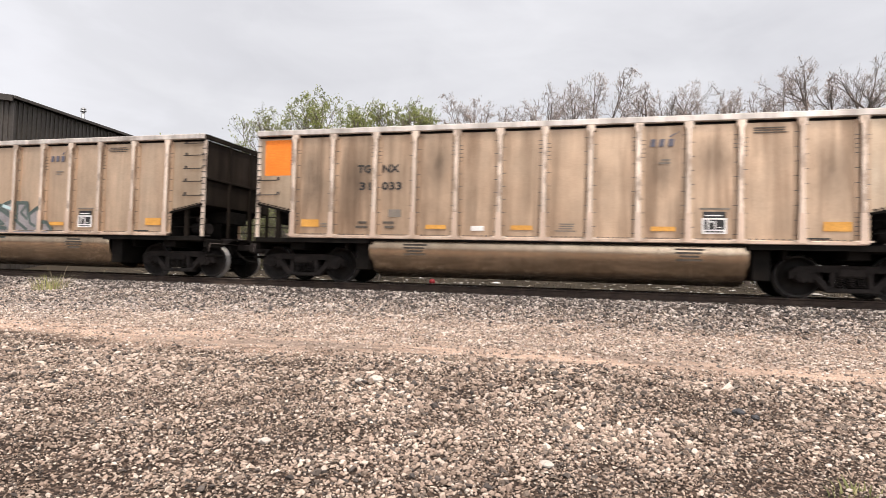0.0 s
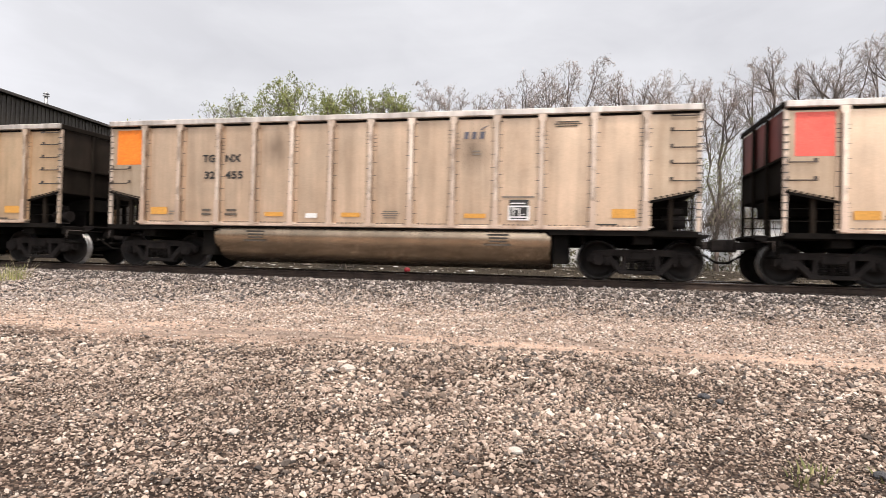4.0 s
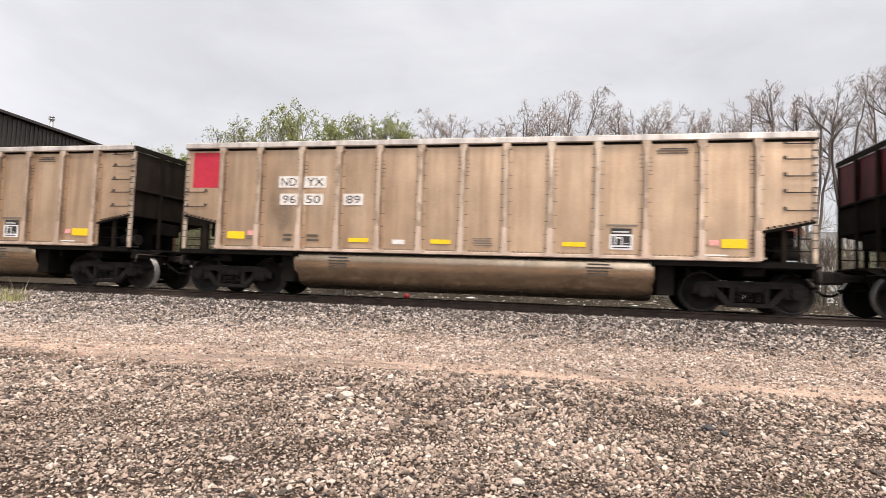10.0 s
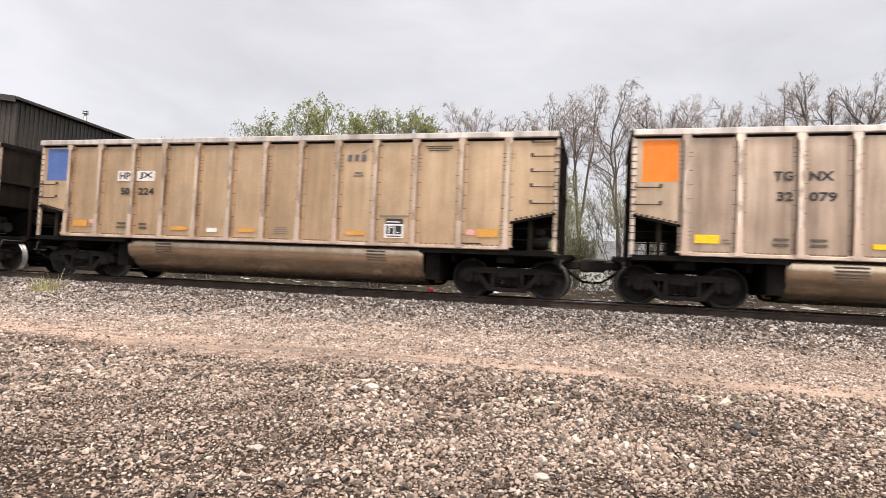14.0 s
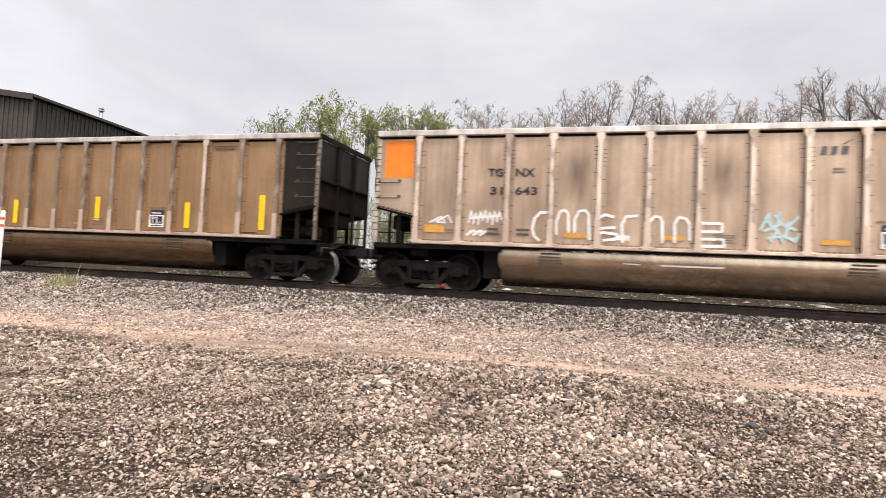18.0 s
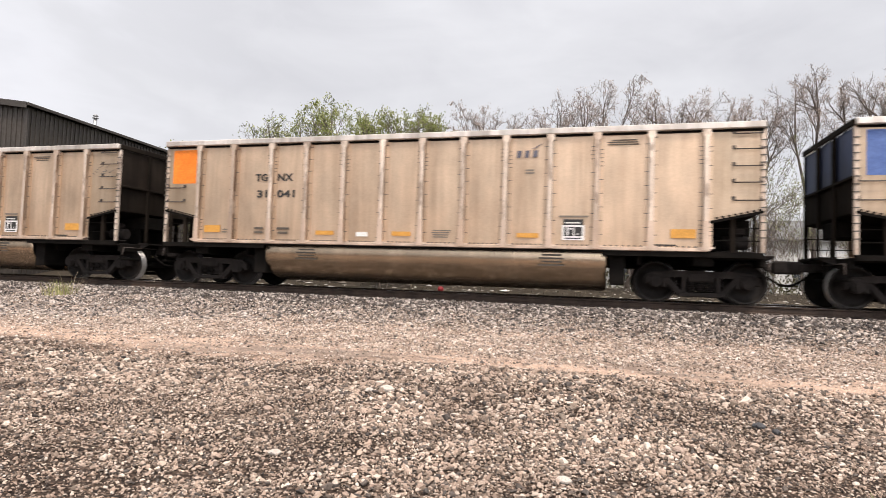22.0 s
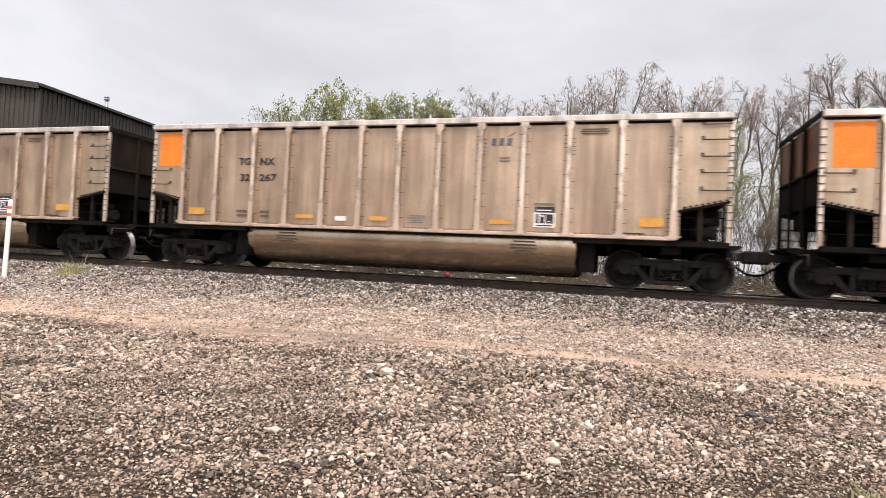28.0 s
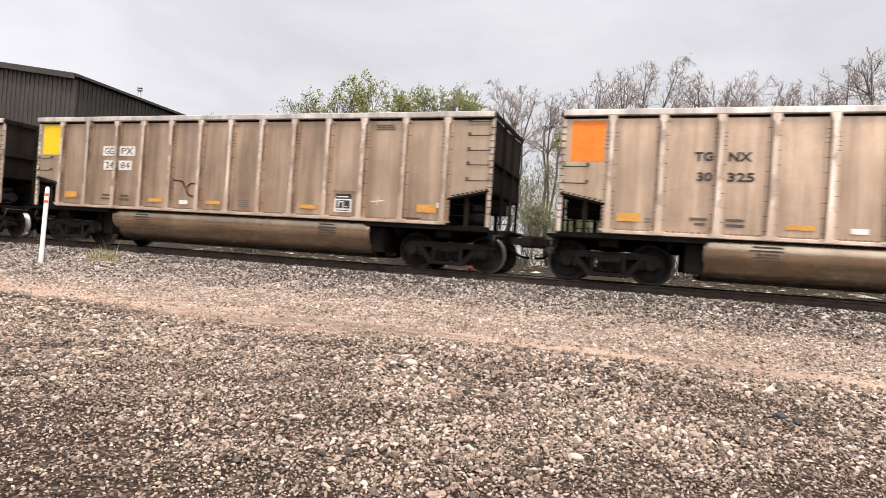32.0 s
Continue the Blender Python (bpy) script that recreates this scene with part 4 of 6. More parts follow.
def lettering(txt, x0, x1, z0, z1, mat, parent, y, bold=0.012):
    """A word in the built-in font, fitted into the box x0..x1, z0..z1."""
    cu = bpy.data.curves.new("lettering", "FONT")
    cu.body, cu.extrude, cu.offset = txt, 0.0015, bold
    cu.resolution_u = 3
    ob = new("tmp_lettering", cu)
    me = bpy.data.meshes.new_from_object(ob.evaluated_get(bpy.context.evaluated_depsgraph_get()))
    bpy.data.objects.remove(ob)
    co = np.empty(len(me.vertices) * 3, np.float32)
    me.vertices.foreach_get("co", co)
    co = co.reshape(-1, 3)
    lo, hi = co.min(0), co.max(0)
    out = np.empty_like(co)
    out[:, 0] = x0 + (co[:, 0] - lo[0]) / (hi[0] - lo[0]) * (x1 - x0)
    out[:, 2] = z0 + (co[:, 1] - lo[1]) / (hi[1] - lo[1]) * (z1 - z0)
    out[:, 1] = y - co[:, 2]
    me.vertices.foreach_set("co", out.ravel())
    bm = bmesh.new()
    bm.from_mesh(me)
    bpy.data.meshes.remove(me)
    left = set(bm.faces)
    while left:
        todo = [min(left, key=lambda f: f.index)]
        left.discard(todo[0])
        island = []
        while todo:
            f = todo.pop()
            island.append(f)
            for e in f.edges:
                for g in e.link_faces:
                    if g in left:
                        left.discard(g)
                        todo.append(g)
        single = bmesh.new()
        made = {}
        for f in sorted(island, key=lambda f: f.index):
            for v in f.verts:
                if v not in made:
                    made[v] = single.verts.new(v.co)
            single.faces.new([made[v] for v in f.verts])
        part("letter", single, mat, parent)
    bm.free()


def bars(name, x0, x1, z0, z1, n, mat, parent, y=None, seed=0):
    """Small print that cannot be read, as plain bars."""
    rnd = random.Random(seed)
    bm = bmesh.new()
    yy = SKIN - 0.030 if y is None else y
    h = (z1 - z0) / (n * 2 - 1) if n > 1 else z1 - z0
    for i in range(n):
        z = z1 - (2 * i + 1) * h
        w = (x1 - x0) * rnd.uniform(0.62, 1.0)
        c = (x0 + x1) / 2 + rnd.uniform(-0.02, 0.02)
        box(bm, c - w / 2, c + w / 2, yy - 0.002, yy + 0.002, z, z + h)
    return part(name, bm, mat, parent)


def ribbon(bm, pts, width, mat=0, lift=0.0):
    """A painted stroke that follows the sheets and ribs of the side."""
    dense = []
    for (xa, za), (xb, zb) in zip(pts, pts[1:]):
        n = max(1, int(math.hypot(xb - xa, zb - za) / 0.06))
        dense += [(xa + (xb - xa) * i / n, za + (zb - za) * i / n) for i in range(n)]
    dense.append(pts[-1])
    prev = None
    for i, (x, z) in enumerate(dense):
        a, b = dense[max(i - 1, 0)], dense[min(i + 1, len(dense) - 1)]
        d = Vector((b[0] - a[0], b[1] - a[1]))
        d = d.normalized() if d.length else Vector((1, 0))
        nx, nz = -d.y * width / 2, d.x * width / 2

        def deep(u, w):
            if w > 1.19:
                return skin_y(u) - 0.002 - lift
            return (SKIN - 0.108 if w > 1.09 else -1.474) - lift
        cur = [bm.verts.new((x + nx, deep(x, z), z + nz)), bm.verts.new((x - nx, deep(x, z), z - nz))]
        if prev:
            bm.faces.new((prev[0], prev[1], cur[1], cur[0])).material_index = mat
        prev = cur


def arc(cx, cz, rx, rz, a0, a1, n=14):
    return [(cx + rx * math.cos(radians(a0 + (a1 - a0) * i / n)), cz + rz * math.sin(radians(a0 + (a1 - a0) * i / n))) for i in range(n + 1)]


# the cars, front of the train first: marks, number, colour of the rotary-end panel, sheet finish, extras
CARS = [
    ("", "", "orange", "sheet_grey", ""),
    ("TGNX", "31033", "orange", "sheet_stained", "stained"),
    ("TGNX", "32699", "orange", "sheet_pale", "slate tag"),
    ("GGPX", "7042", "pink", "sheet_pale", "bubble tag"),
    ("TGNX", "32455", "orange", "sheet_pale", ""),
    ("CITX", "505714", "crimson", "sheet_tan", "double"),
    ("CITX", "505710", "crimson", "sheet_tan", "double"),
    ("CITX", "506479", "crimson", "sheet_tan", "double"),
    ("NDYX", "965089", "crimson", "sheet_dun", "split"),
    ("NDYX", "965098", "crimson", "sheet_dun", "split"),
    ("TGNX", "32079", "orange", "sheet_sooty", "fresh"),
    ("HPJX", "50224", "blue", "sheet_tan", "boxed"),
    ("CITX", "506443", "crimson", "sheet_tan", "double"),
    ("TGNX", "31643", "orange", "sheet_grey", "white tag"),
    ("GGPX", "1592", "yellow", "sheet_brown", "striped"),
    ("HPJX", "50213", "blue", "sheet_umber", "boxed"),
    ("TGNX", "31041", "orange", "sheet_pale", ""),
    ("TGNX", "31280", "orange", "sheet_pale", "scrawl"),
    ("TGNX", "31687", "orange", "sheet_sooty", ""),
    ("TGNX", "30158", "orange", "sheet_grey", ""),
    ("TGNX", "32267", "orange", "sheet_grey", ""),
    ("TGNX", "30751", "orange", "sheet_grey", ""),
    ("TGNX", "30325", "orange", "sheet_grey", ""),
    ("GGPX", "2484", "yellow", "sheet_grey", "loop tag"),
    ("", "", "orange", "sheet_grey", ""),
]
FINISH = {"sheet_sooty": "sooty grey-brown", "sheet_umber": "grimy brown", "sheet_stained": "soot-stained", "sheet_grey": "grey-brown dusty", "sheet_pale": "pale dusty", "sheet_tan": "warm tan", "sheet_dun": "pinkish dun", "sheet_brown": "dark brown"}


def mark_car(car, k, marks, number, paint, finish_name, extra):
    pale = "paint_" + paint
    if extra != "striped":
        patch("end_colour_panel", -7.10, -6.37, 2.66, 3.56, pale, car, SKIN - 0.007, paint + " painted end panel")
    if extra == "double":
        patch("end_colour_panel", -6.08, -5.33, 2.66, 3.56, pale, car, SKIN - 0.026, paint + " painted panel")
    if extra == "striped":
        for z in (2.70, 1.88):
            patch("seam", -6.08, -4.20, z, z + 0.02, "paint_ink", car, SKIN - 0.022)
        for x, z in ((-5.98, 1.50), (-2.66, 1.30), (0.36, 1.42), (3.38, 1.30), (5.66, 1.30)):
            patch("reflective_stripe", x, x + 0.17, z, z + (0.90 if abs(x) > 5 else 0.68), "paint_yellow", car, label="upright yellow stripe")
        for x in (-0.38, -2.2):
            bars("stencil", x, x + 0.3, 1.32, 1.36, 1, "paint_amber", car)
    # reporting marks and number
    boxed = marks in ("CITX", "NDYX", "GGPX") and extra not in ("bubble tag",) or extra == "boxed"
    y = SKIN - 0.034
    if marks:
        if extra == "split":
            words = [(marks[:2], -4.60, -4.20, 2.70), (marks[2:], -3.92, -3.48, 2.70), (number[:2], -4.55, -4.20, 2.27), (number[2:4], -3.92, -3.55, 2.27), (number[4:], -2.88, -2.52, 2.27)]
        elif extra == "striped":
            words = [(marks[:2], -5.68, -5.32, 2.42), (marks[2:], -4.90, -4.55, 2.42), (number[:2], -5.64, -5.34, 1.94), (number[2:], -4.90, -4.55, 1.94)]
        elif marks == "CITX":
            words = [(marks[:2], -4.60, -4.28, 2.69), (marks[2:], -3.93, -3.50, 2.69), (number[:3], -4.73, -4.20, 2.25), (number[3:], -3.92, -3.36, 2.25)]
        else:
            h = len(number) // 2 if len(number) != 6 else 3
            words = [(marks[:2], -4.54, -4.19, 2.69), (marks[2:], -3.90, -3.46, 2.69), (number[:h], -4.56 if h > 2 else -4.48, -4.18, 2.27), (number[h:], -3.90, -3.90 + 0.168 * (len(number) - h), 2.27)]
        for w, x0, x1, z in words:
            if boxed:
                a, b = x0 - 0.07, x1 + 0.07
                if marks == "CITX":
                    a, b = (-4.78, -4.13) if x0 < -4.1 else (-3.99, -3.30 if z < 2.5 else -3.42)
                if extra != "boxed" or (z > 2.5 and number[-1] == "4"):
                    patch("white_block", a, b, z - 0.045, z + 0.235, "paint_faded", car, SKIN - 0.030)
            lettering(w, x0, x1, z, z + 0.19, "paint_ink", car, y, 0.0 if boxed and extra != "boxed" else 0.028)
    # yellow reflectors, white tag, data stencils
    yel = "paint_yellow" if extra in ("fresh", "split", "striped") else "paint_amber"
    if extra != "striped":
        for x0, x1, z0, z1 in ((-6.02, -5.54, 1.37, 1.55), (-2.78, -2.28, 1.34, 1.44), (-0.76, -0.28, 1.34, 1.44), (2.24, 2.74, 1.34, 1.44), (5.50, 6.0, 1.37, 1.56)):
            patch("reflector", x0, x1, z0, z1, yel, car, label="yellow reflective patch")
        patch("white_label", -1.68, -1.38, 1.31, 1.42, "paint_white", car)
    if extra in ("split", "boxed"):
        patch("pink_label", 5.26, 5.46, 1.42, 1.54, "paint_label_pink", car)
        patch("pink_label", -5.46, -5.30, 1.46, 1.58, "paint_label_pink", car)
    bars("stencil", -4.56, -4.22, 1.35, 1.51, 2, "paint_print", car, seed=k)
    bars("stencil", -3.88, -3.52, 1.35, 1.51, 2, "paint_print", car, seed=k + 40)
    bars("stencil", -5.50, -5.30, 1.36, 1.46, 2, "paint_dim", car, seed=k + 80)
    bars("stencil", 0.24, 0.70, 1.31, 1.49, 4, "paint_dim", car, seed=k + 7)
    bars("stencil", 4.18, 4.86, 3.38, 3.50, 3, "paint_print", car, seed=k + 9)
    bars("stencil", 3.12 + (-1.0 if extra == "striped" else 0.0), 3.86 + (-1.0 if extra == "striped" else 0.0), 1.80, 1.84, 1, "paint_dim", car, seed=k + 11)
    for x in (-3.07, 3.02):
        bars("tub_stencil", x - 0.32, x + 0.32, 0.72, 0.985, 4, "paint_print", car, -1.488, seed=k + 5)
    # inspection stencil with a white border
    q = -1.0 if extra == "striped" else 0.0
    patch("stencil_board", 3.27 + q, 3.71 + q, 1.62, 1.755, "paint_ink", car)
    patch("white_strip", 3.31 + q, 3.64 + q, 1.665, 1.69, "paint_chalk", car, SKIN - 0.034)
    patch("stencil_panel", 3.25 + q, 3.73 + q, 1.295, 1.625, "paint_chalk", car, SKIN - 0.033, "white stencil panel with black blocks")
    patch("stencil_block", 3.295 + q, 3.685 + q, 1.385, 1.59, "paint_ink", car, SKIN - 0.037)
    patch("stencil_block", 3.31 + q, 3.67 + q, 1.325, 1.35, "paint_ink", car, SKIN - 0.037)
    for x0, x1, z0, z1 in ((3.355, 3.385, 1.40, 1.59), (3.49, 3.515, 1.385, 1.57), (3.41, 3.46, 1.53, 1.565), (3.56, 3.62, 1.42, 1.44)):
        patch("white_stroke", x0 + q, x1 + q, z0, z1, "paint_chalk", car, SKIN - 0.041)
    patch("white_plate", 5.10, 5.62, 1.205, 1.235, "paint_white" if extra in ("split",) else "paint_ink", car, SKIN - 0.036)
    if marks in ("TGNX", "HPJX"):
        # owner's mark as a plain dark bar with a swoosh
        bm = bmesh.new()
        for x0, x1 in ((2.18, 2.33), (2.36, 2.51), (2.54, 2.70)):
            slab(bm, [(x0 + 0.02, 3.15), (x1 - 0.03, 3.15), (x1 - 0.01, 3.31), (x0 + 0.04, 3.31)], SKIN - 0.034, SKIN - 0.030)
        slab(bm, [(2.55, 3.34), (2.63, 3.36), (2.80, 3.47), (2.66, 3.41)], SKIN - 0.034, SKIN - 0.030)
        part("emblem", bm, "paint_navy", car)
        bars("stencil", 2.38, 2.64, 2.78, 2.88, 2, "paint_dim", car, seed=k)
    for spot in SMEARS.get(number, ()):
        smear(car, *spot)
    paint_extra(car, extra)


def smear(car, x0, x1, z0, z1):
    """Soot on a sheet, between its ribs."""
    bm = bmesh.new()
    yy = SKIN - 0.0275
    bm.faces.new([bm.verts.new(p) for p in ((x0, yy, z0), (x1, yy, z0), (x1, yy, z1), (x0, yy, z1))])
    part("soot_smear", bm, "soot_smear", car, "dark smear of soot on the sheet")


SMEARS = {"965089": ((-5.1, -4.1, 1.5, 2.7), (-4.75, -4.15, 1.3, 2.4)), "50213": ((-5.1, -4.1, 1.5, 3.0), (-4.9, -4.15, 1.4, 2.7)), "506443": ((-4.62, -4.28, 1.25, 2.9), (-5.0, -4.1, 1.3, 3.4)),
          "30751": ((1.9, 2.9, 2.3, 3.6), (3.0, 3.9, 2.6, 3.6)), "31687": ((2.95, 3.95, 2.0, 3.5),), "30158": ((2.0, 2.9, 2.0, 3.4),), "32455": ((1.9, 2.95, 2.2, 3.6), (-3.0, -2.1, 2.4, 3.6)), "31643": ((-3.0, -2.1, 2.0, 3.5), (0.0, 0.95, 2.1, 3.5))}


def paint_extra(car, extra):
    if extra == "slate tag":
        bm = bmesh.new()
        top = [(-2.17, 1.57), (-2.15, 1.98), (-1.90, 2.12), (-1.35, 2.05), (-0.95, 2.08), (-0.45, 2.03), (-0.30, 2.01), (0.15, 2.01), (0.44, 1.89), (0.84, 2.03), (1.04, 1.98), (1.42, 1.98), (1.46, 1.61), (1.79, 1.85), (1.89, 1.57), (1.94, 1.43), (2.14, 1.43), (2.39, 1.15)]
        tx, tz = [p[0] for p in top], [p[1] for p in top]
        x = -2.14
        while x < 2.3:
            ribbon(bm, [(x, 1.20), (x, float(np.interp(x, tx, tz)))], 0.062, 0)
            ribbon(bm, [(x, 1.13), (x, 1.17)], 0.062, 0)
            x += 0.058
        part("spray_tag", bm, "paint_slate", car, "grey fill of a faded spray-painted tag")
        bm = bmesh.new()
        ribbon(bm, [(-2.17, 1.22)] + top, 0.10, 0, 0.004)
        for pts, w in (([(-1.95, 2.0), (-2.0, 1.7), (-1.9, 1.4), (-1.95, 1.22)], 0.12), (arc(-1.55, 1.66, 0.17, 0.16, 60, 320), 0.05), ([(-1.28, 2.0), (-1.20, 1.6), (-1.25, 1.25)], 0.16), ([(-1.05, 2.0), (-0.95, 1.55), (-1.0, 1.22)], 0.10),
                       ([(-0.45, 2.0), (-0.30, 1.65), (-0.05, 1.45), (0.0, 1.22)], 0.09), ([(0.0, 1.98), (0.55, 1.72), (1.05, 1.45), (1.45, 1.2)], 0.09), ([(0.15, 1.62), (0.45, 1.45), (0.6, 1.36), (0.35, 1.36), (0.15, 1.62)], 0.07),
                       ([(0.45, 1.86), (0.75, 1.7), (1.05, 1.6)], 0.06), ([(1.05, 1.95), (1.05, 1.4)], 0.10), ([(1.42, 1.95), (1.2, 1.7), (1.45, 1.5)], 0.08), ([(1.5, 1.62), (1.55, 1.4), (1.75, 1.3)], 0.08), ([(-0.75, 1.32), (-0.4, 1.26), (0.3, 1.28), (0.7, 1.24)], 0.10), ([(-0.9, 1.0), (-0.6, 0.99)], 0.07), ([(-0.2, 1.0), (0.5, 0.99)], 0.05)):
            ribbon(bm, pts, w, 0, 0.004)
        for r in RIBS[4:8]:
            ribbon(bm, [(r, 1.24), (r, float(np.interp(r, tx, tz)) - 0.02)], 0.125, 0, 0.010)
        patch("reflector", -0.74, -0.24, 1.36, 1.47, "paint_yellow", car, SKIN - 0.046, "yellow reflective patch")
        part("spray_tag", bm, "paint_slate_dark", car, "dark teal outline of a faded spray-painted tag")
        bm = bmesh.new()
        ribbon(bm, arc(-1.52, 1.62, 0.16, 0.14, 130, 300), 0.035, 0, 0.006)
        ribbon(bm, [(-0.82, 1.85), (-0.72, 1.62)], 0.03, 0, 0.006)
        ribbon(bm, [(-2.12, 1.5), (-1.98, 1.42), (-1.8, 1.3)], 0.04, 0, 0.006)
        ribbon(bm, [(0.5, 1.9), (0.8, 1.82), (0.95, 1.9)], 0.09, 0, 0.006)
        part("spray_tag", bm, "paint_aqua", car, "pale highlights of a spray-painted tag")
    elif extra == "bubble tag":
        bm = bmesh.new()
        for cx, cz, r0, r1, a0, a1 in ((4.42, 1.45, 0.30, 0.16, 230, -20), (4.42, 1.45, 0.30, 0.28, 210, -30), (4.90, 1.44, 0.06, 0.06, 0, 360), (4.90, 1.44, 0.17, 0.17, 0, 360)):
            ribbon(bm, arc(cx, cz, r0, r1, a0, a1, 18), 0.16)
        ribbon(bm, [(4.18, 1.22), (4.20, 1.55)], 0.16)
        ribbon(bm, [(4.68, 1.22), (4.66, 1.62)], 0.16)
        ribbon(bm, [(4.3, 1.62), (4.72, 1.66)], 0.12)
        ribbon(bm, [(4.40, 1.22), (4.42, 1.52)], 0.20)
        ribbon(bm, [(4.56, 1.22), (4.55, 1.52)], 0.16)
        part("spray_tag", bm, "paint_chalk", car, "white bubble spray tag")
        bm = bmesh.new()
        ribbon(bm, [(4.06, 1.22), (4.06, 1.5)] + arc(4.36, 1.52, 0.30, 0.26, 170, 30, 12) + [(4.68, 1.72), (4.78, 1.86)], 0.03, 0, 0.006)
        ribbon(bm, arc(4.92, 1.44, 0.24, 0.23, 140, -80, 14), 0.035, 0, 0.006)
        ribbon(bm, arc(4.42, 1.24, 0.10, 0.14, 180, 0, 10), 0.03, 0, 0.006)
        part("spray_tag", bm, "paint_navy", car, "dark outline round a white spray tag")
        bm = bmesh.new()
        ribbon(bm, arc(4.93, 1.42, 0.11, 0.12, 160, -170, 14), 0.05, 0, 0.006)
        part("spray_tag", bm, "paint_violet", car, "violet shading in a white spray tag")
        bm = bmesh.new()
        for pts in ([(-0.92, 1.62), (-0.84, 1.86), (-0.72, 1.64), (-0.62, 1.88), (-0.52, 1.60), (-0.40, 1.84), (-0.30, 1.62), (-0.22, 1.76)], [(-0.95, 1.72), (-0.62, 1.80), (-0.20, 1.66)],
                    [(-0.80, 1.60), (-0.48, 1.74), (-0.30, 1.86)], [(-0.90, 1.80), (-0.66, 1.62), (-0.36, 1.70)]):
            ribbon(bm, pts, 0.045)
        part("spray_tag", bm, "paint_faded", car, "small cream spray scrawl")
    elif extra == "white tag":
        def local(pts):
            return [(u * 0.0056 - 5.85, 1.95 - (w - 100) * 0.005) for u, w in pts]
        bm = bmesh.new()
        for pts in ([(490, 113), (455, 113), (432, 140), (424, 185), (432, 220), (455, 240)], [(520, 212), (519, 150), (532, 108), (550, 100), (563, 115), (568, 200)], [(590, 200), (590, 140), (605, 105), (628, 100), (642, 118), (648, 232)],
                    [(740, 128), (705, 118), (672, 135), (668, 165), (690, 178), (745, 172)], [(672, 205), (700, 196), (750, 202), (758, 222), (700, 230)], [(772, 238), (768, 160), (782, 124), (826, 120)],
                    [(870, 236), (866, 150), (884, 122), (905, 124), (914, 145), (916, 235)], [(960, 232), (958, 150), (972, 122), (996, 128), (1010, 150), (1012, 220)], [(1048, 146), (1122, 146), (1122, 180), (1050, 182)], [(1050, 212), (1128, 212), (1130, 240), (1050, 242)],
                    [(455, 273), (488, 287), (515, 273)], [(578, 272), (600, 291), (636, 280)], [(668, 282), (715, 301), (752, 282), (782, 322), (832, 326), (882, 287), (920, 327), (962, 327), (1132, 326), (1132, 300)], [(960, 300), (958, 325)]):
            ribbon(bm, local(pts), 0.062)
        part("spray_tag", bm, "paint_chalk", car, "looping white spray-painted tag across sheets and tub")
        bm = bmesh.new()
        rnd = random.Random(9)
        for j in range(7):
            ribbon(bm, [(-4.95 + 0.11 * j, 1.62 + rnd.uniform(-0.05, 0.05)), (-4.90 + 0.11 * j, 1.94 - rnd.uniform(0, 0.1)), (-4.84 + 0.11 * j, 1.70)], 0.04)
        ribbon(bm, [(-4.95, 1.72), (-4.2, 1.80)], 0.05)
        for j in range(5):
            ribbon(bm, [(-5.0 + 0.08 * j, 1.32 + 0.08 * (j % 2)), (-4.85 + 0.08 * j, 1.44)], 0.06)
        ribbon(bm, [(-5.9, 1.60), (-5.62, 1.75), (-5.50, 1.60), (-5.75, 1.62), (-5.45, 1.78), (-5.36, 1.60)], 0.04)
        part("spray_tag", bm, "paint_chalk", car, "small white scribble")
        bm = bmesh.new()
        for pts in ([(1.14, 1.60), (1.30, 1.96), (1.34, 1.70)], [(1.22, 1.86), (1.42, 1.60), (1.50, 2.00)], [(1.40, 1.92), (1.62, 1.66), (1.84, 1.90)], [(1.20, 1.58), (1.52, 1.74), (1.80, 1.62)],
                    [(1.34, 1.36), (1.46, 1.62), (1.58, 1.34)], [(1.28, 1.44), (1.60, 1.50), (1.78, 1.38), (1.86, 1.56)], [(1.66, 1.80), (1.60, 1.46), (1.80, 1.44)]):
            ribbon(bm, pts, 0.055)
        part("spray_tag", bm, "paint_aqua", car, "pale aqua spray scribble")
    elif extra == "loop tag":
        bm = bmesh.new()
        ribbon(bm, [(-1.95, 1.98), (-1.6, 1.95), (-1.5, 1.78)] + arc(-1.25, 1.72, 0.2, 0.18, 170, -180, 16), 0.035)
        part("spray_tag", bm, "worn_crimson", car, "thin dark red loop of spray paint")
        bm = bmesh.new()
        ribbon(bm, [(4.25, 1.58), (4.62, 1.62)], 0.03)
        ribbon(bm, [(4.42, 1.5), (4.47, 1.72)], 0.025)
        part("spray_tag", bm, "paint_faded", car, "pale smudge")
        patch("white_label", 6.0, 6.05, 1.5, 1.62, "paint_white", car)
    elif extra == "scrawl":
        bm = bmesh.new()
        rnd = random.Random(4)
        for j in range(9):
            x, z = 6.38 + 0.07 * j, 2.98 + 0.05 * (j % 4)
            ribbon(bm, [(x, z), (x + rnd.uniform(0.05, 0.2), z + rnd.uniform(-0.05, 0.12))], 0.02)
        part("scrawl", bm, "paint_dim", car, "thin dark scribble")
    elif extra == "striped":
        bars("stencil", -6.92, -6.55, 3.05, 3.35, 3, "paint_dim", car)
    elif extra == "stained":
        for x0, x1, z0, z1 in ((1.9, 2.9, 1.9, 3.4), (3.0, 3.95, 2.1, 3.65), (-3.0, -2.1, 2.2, 3.6), (-6.1, -5.3, 1.3, 3.7), (-5.1, -4.15, 1.3, 3.7), (5.1, 6.1, 1.9, 3.3)):
            smear(car, x0, x1, z0, z1)
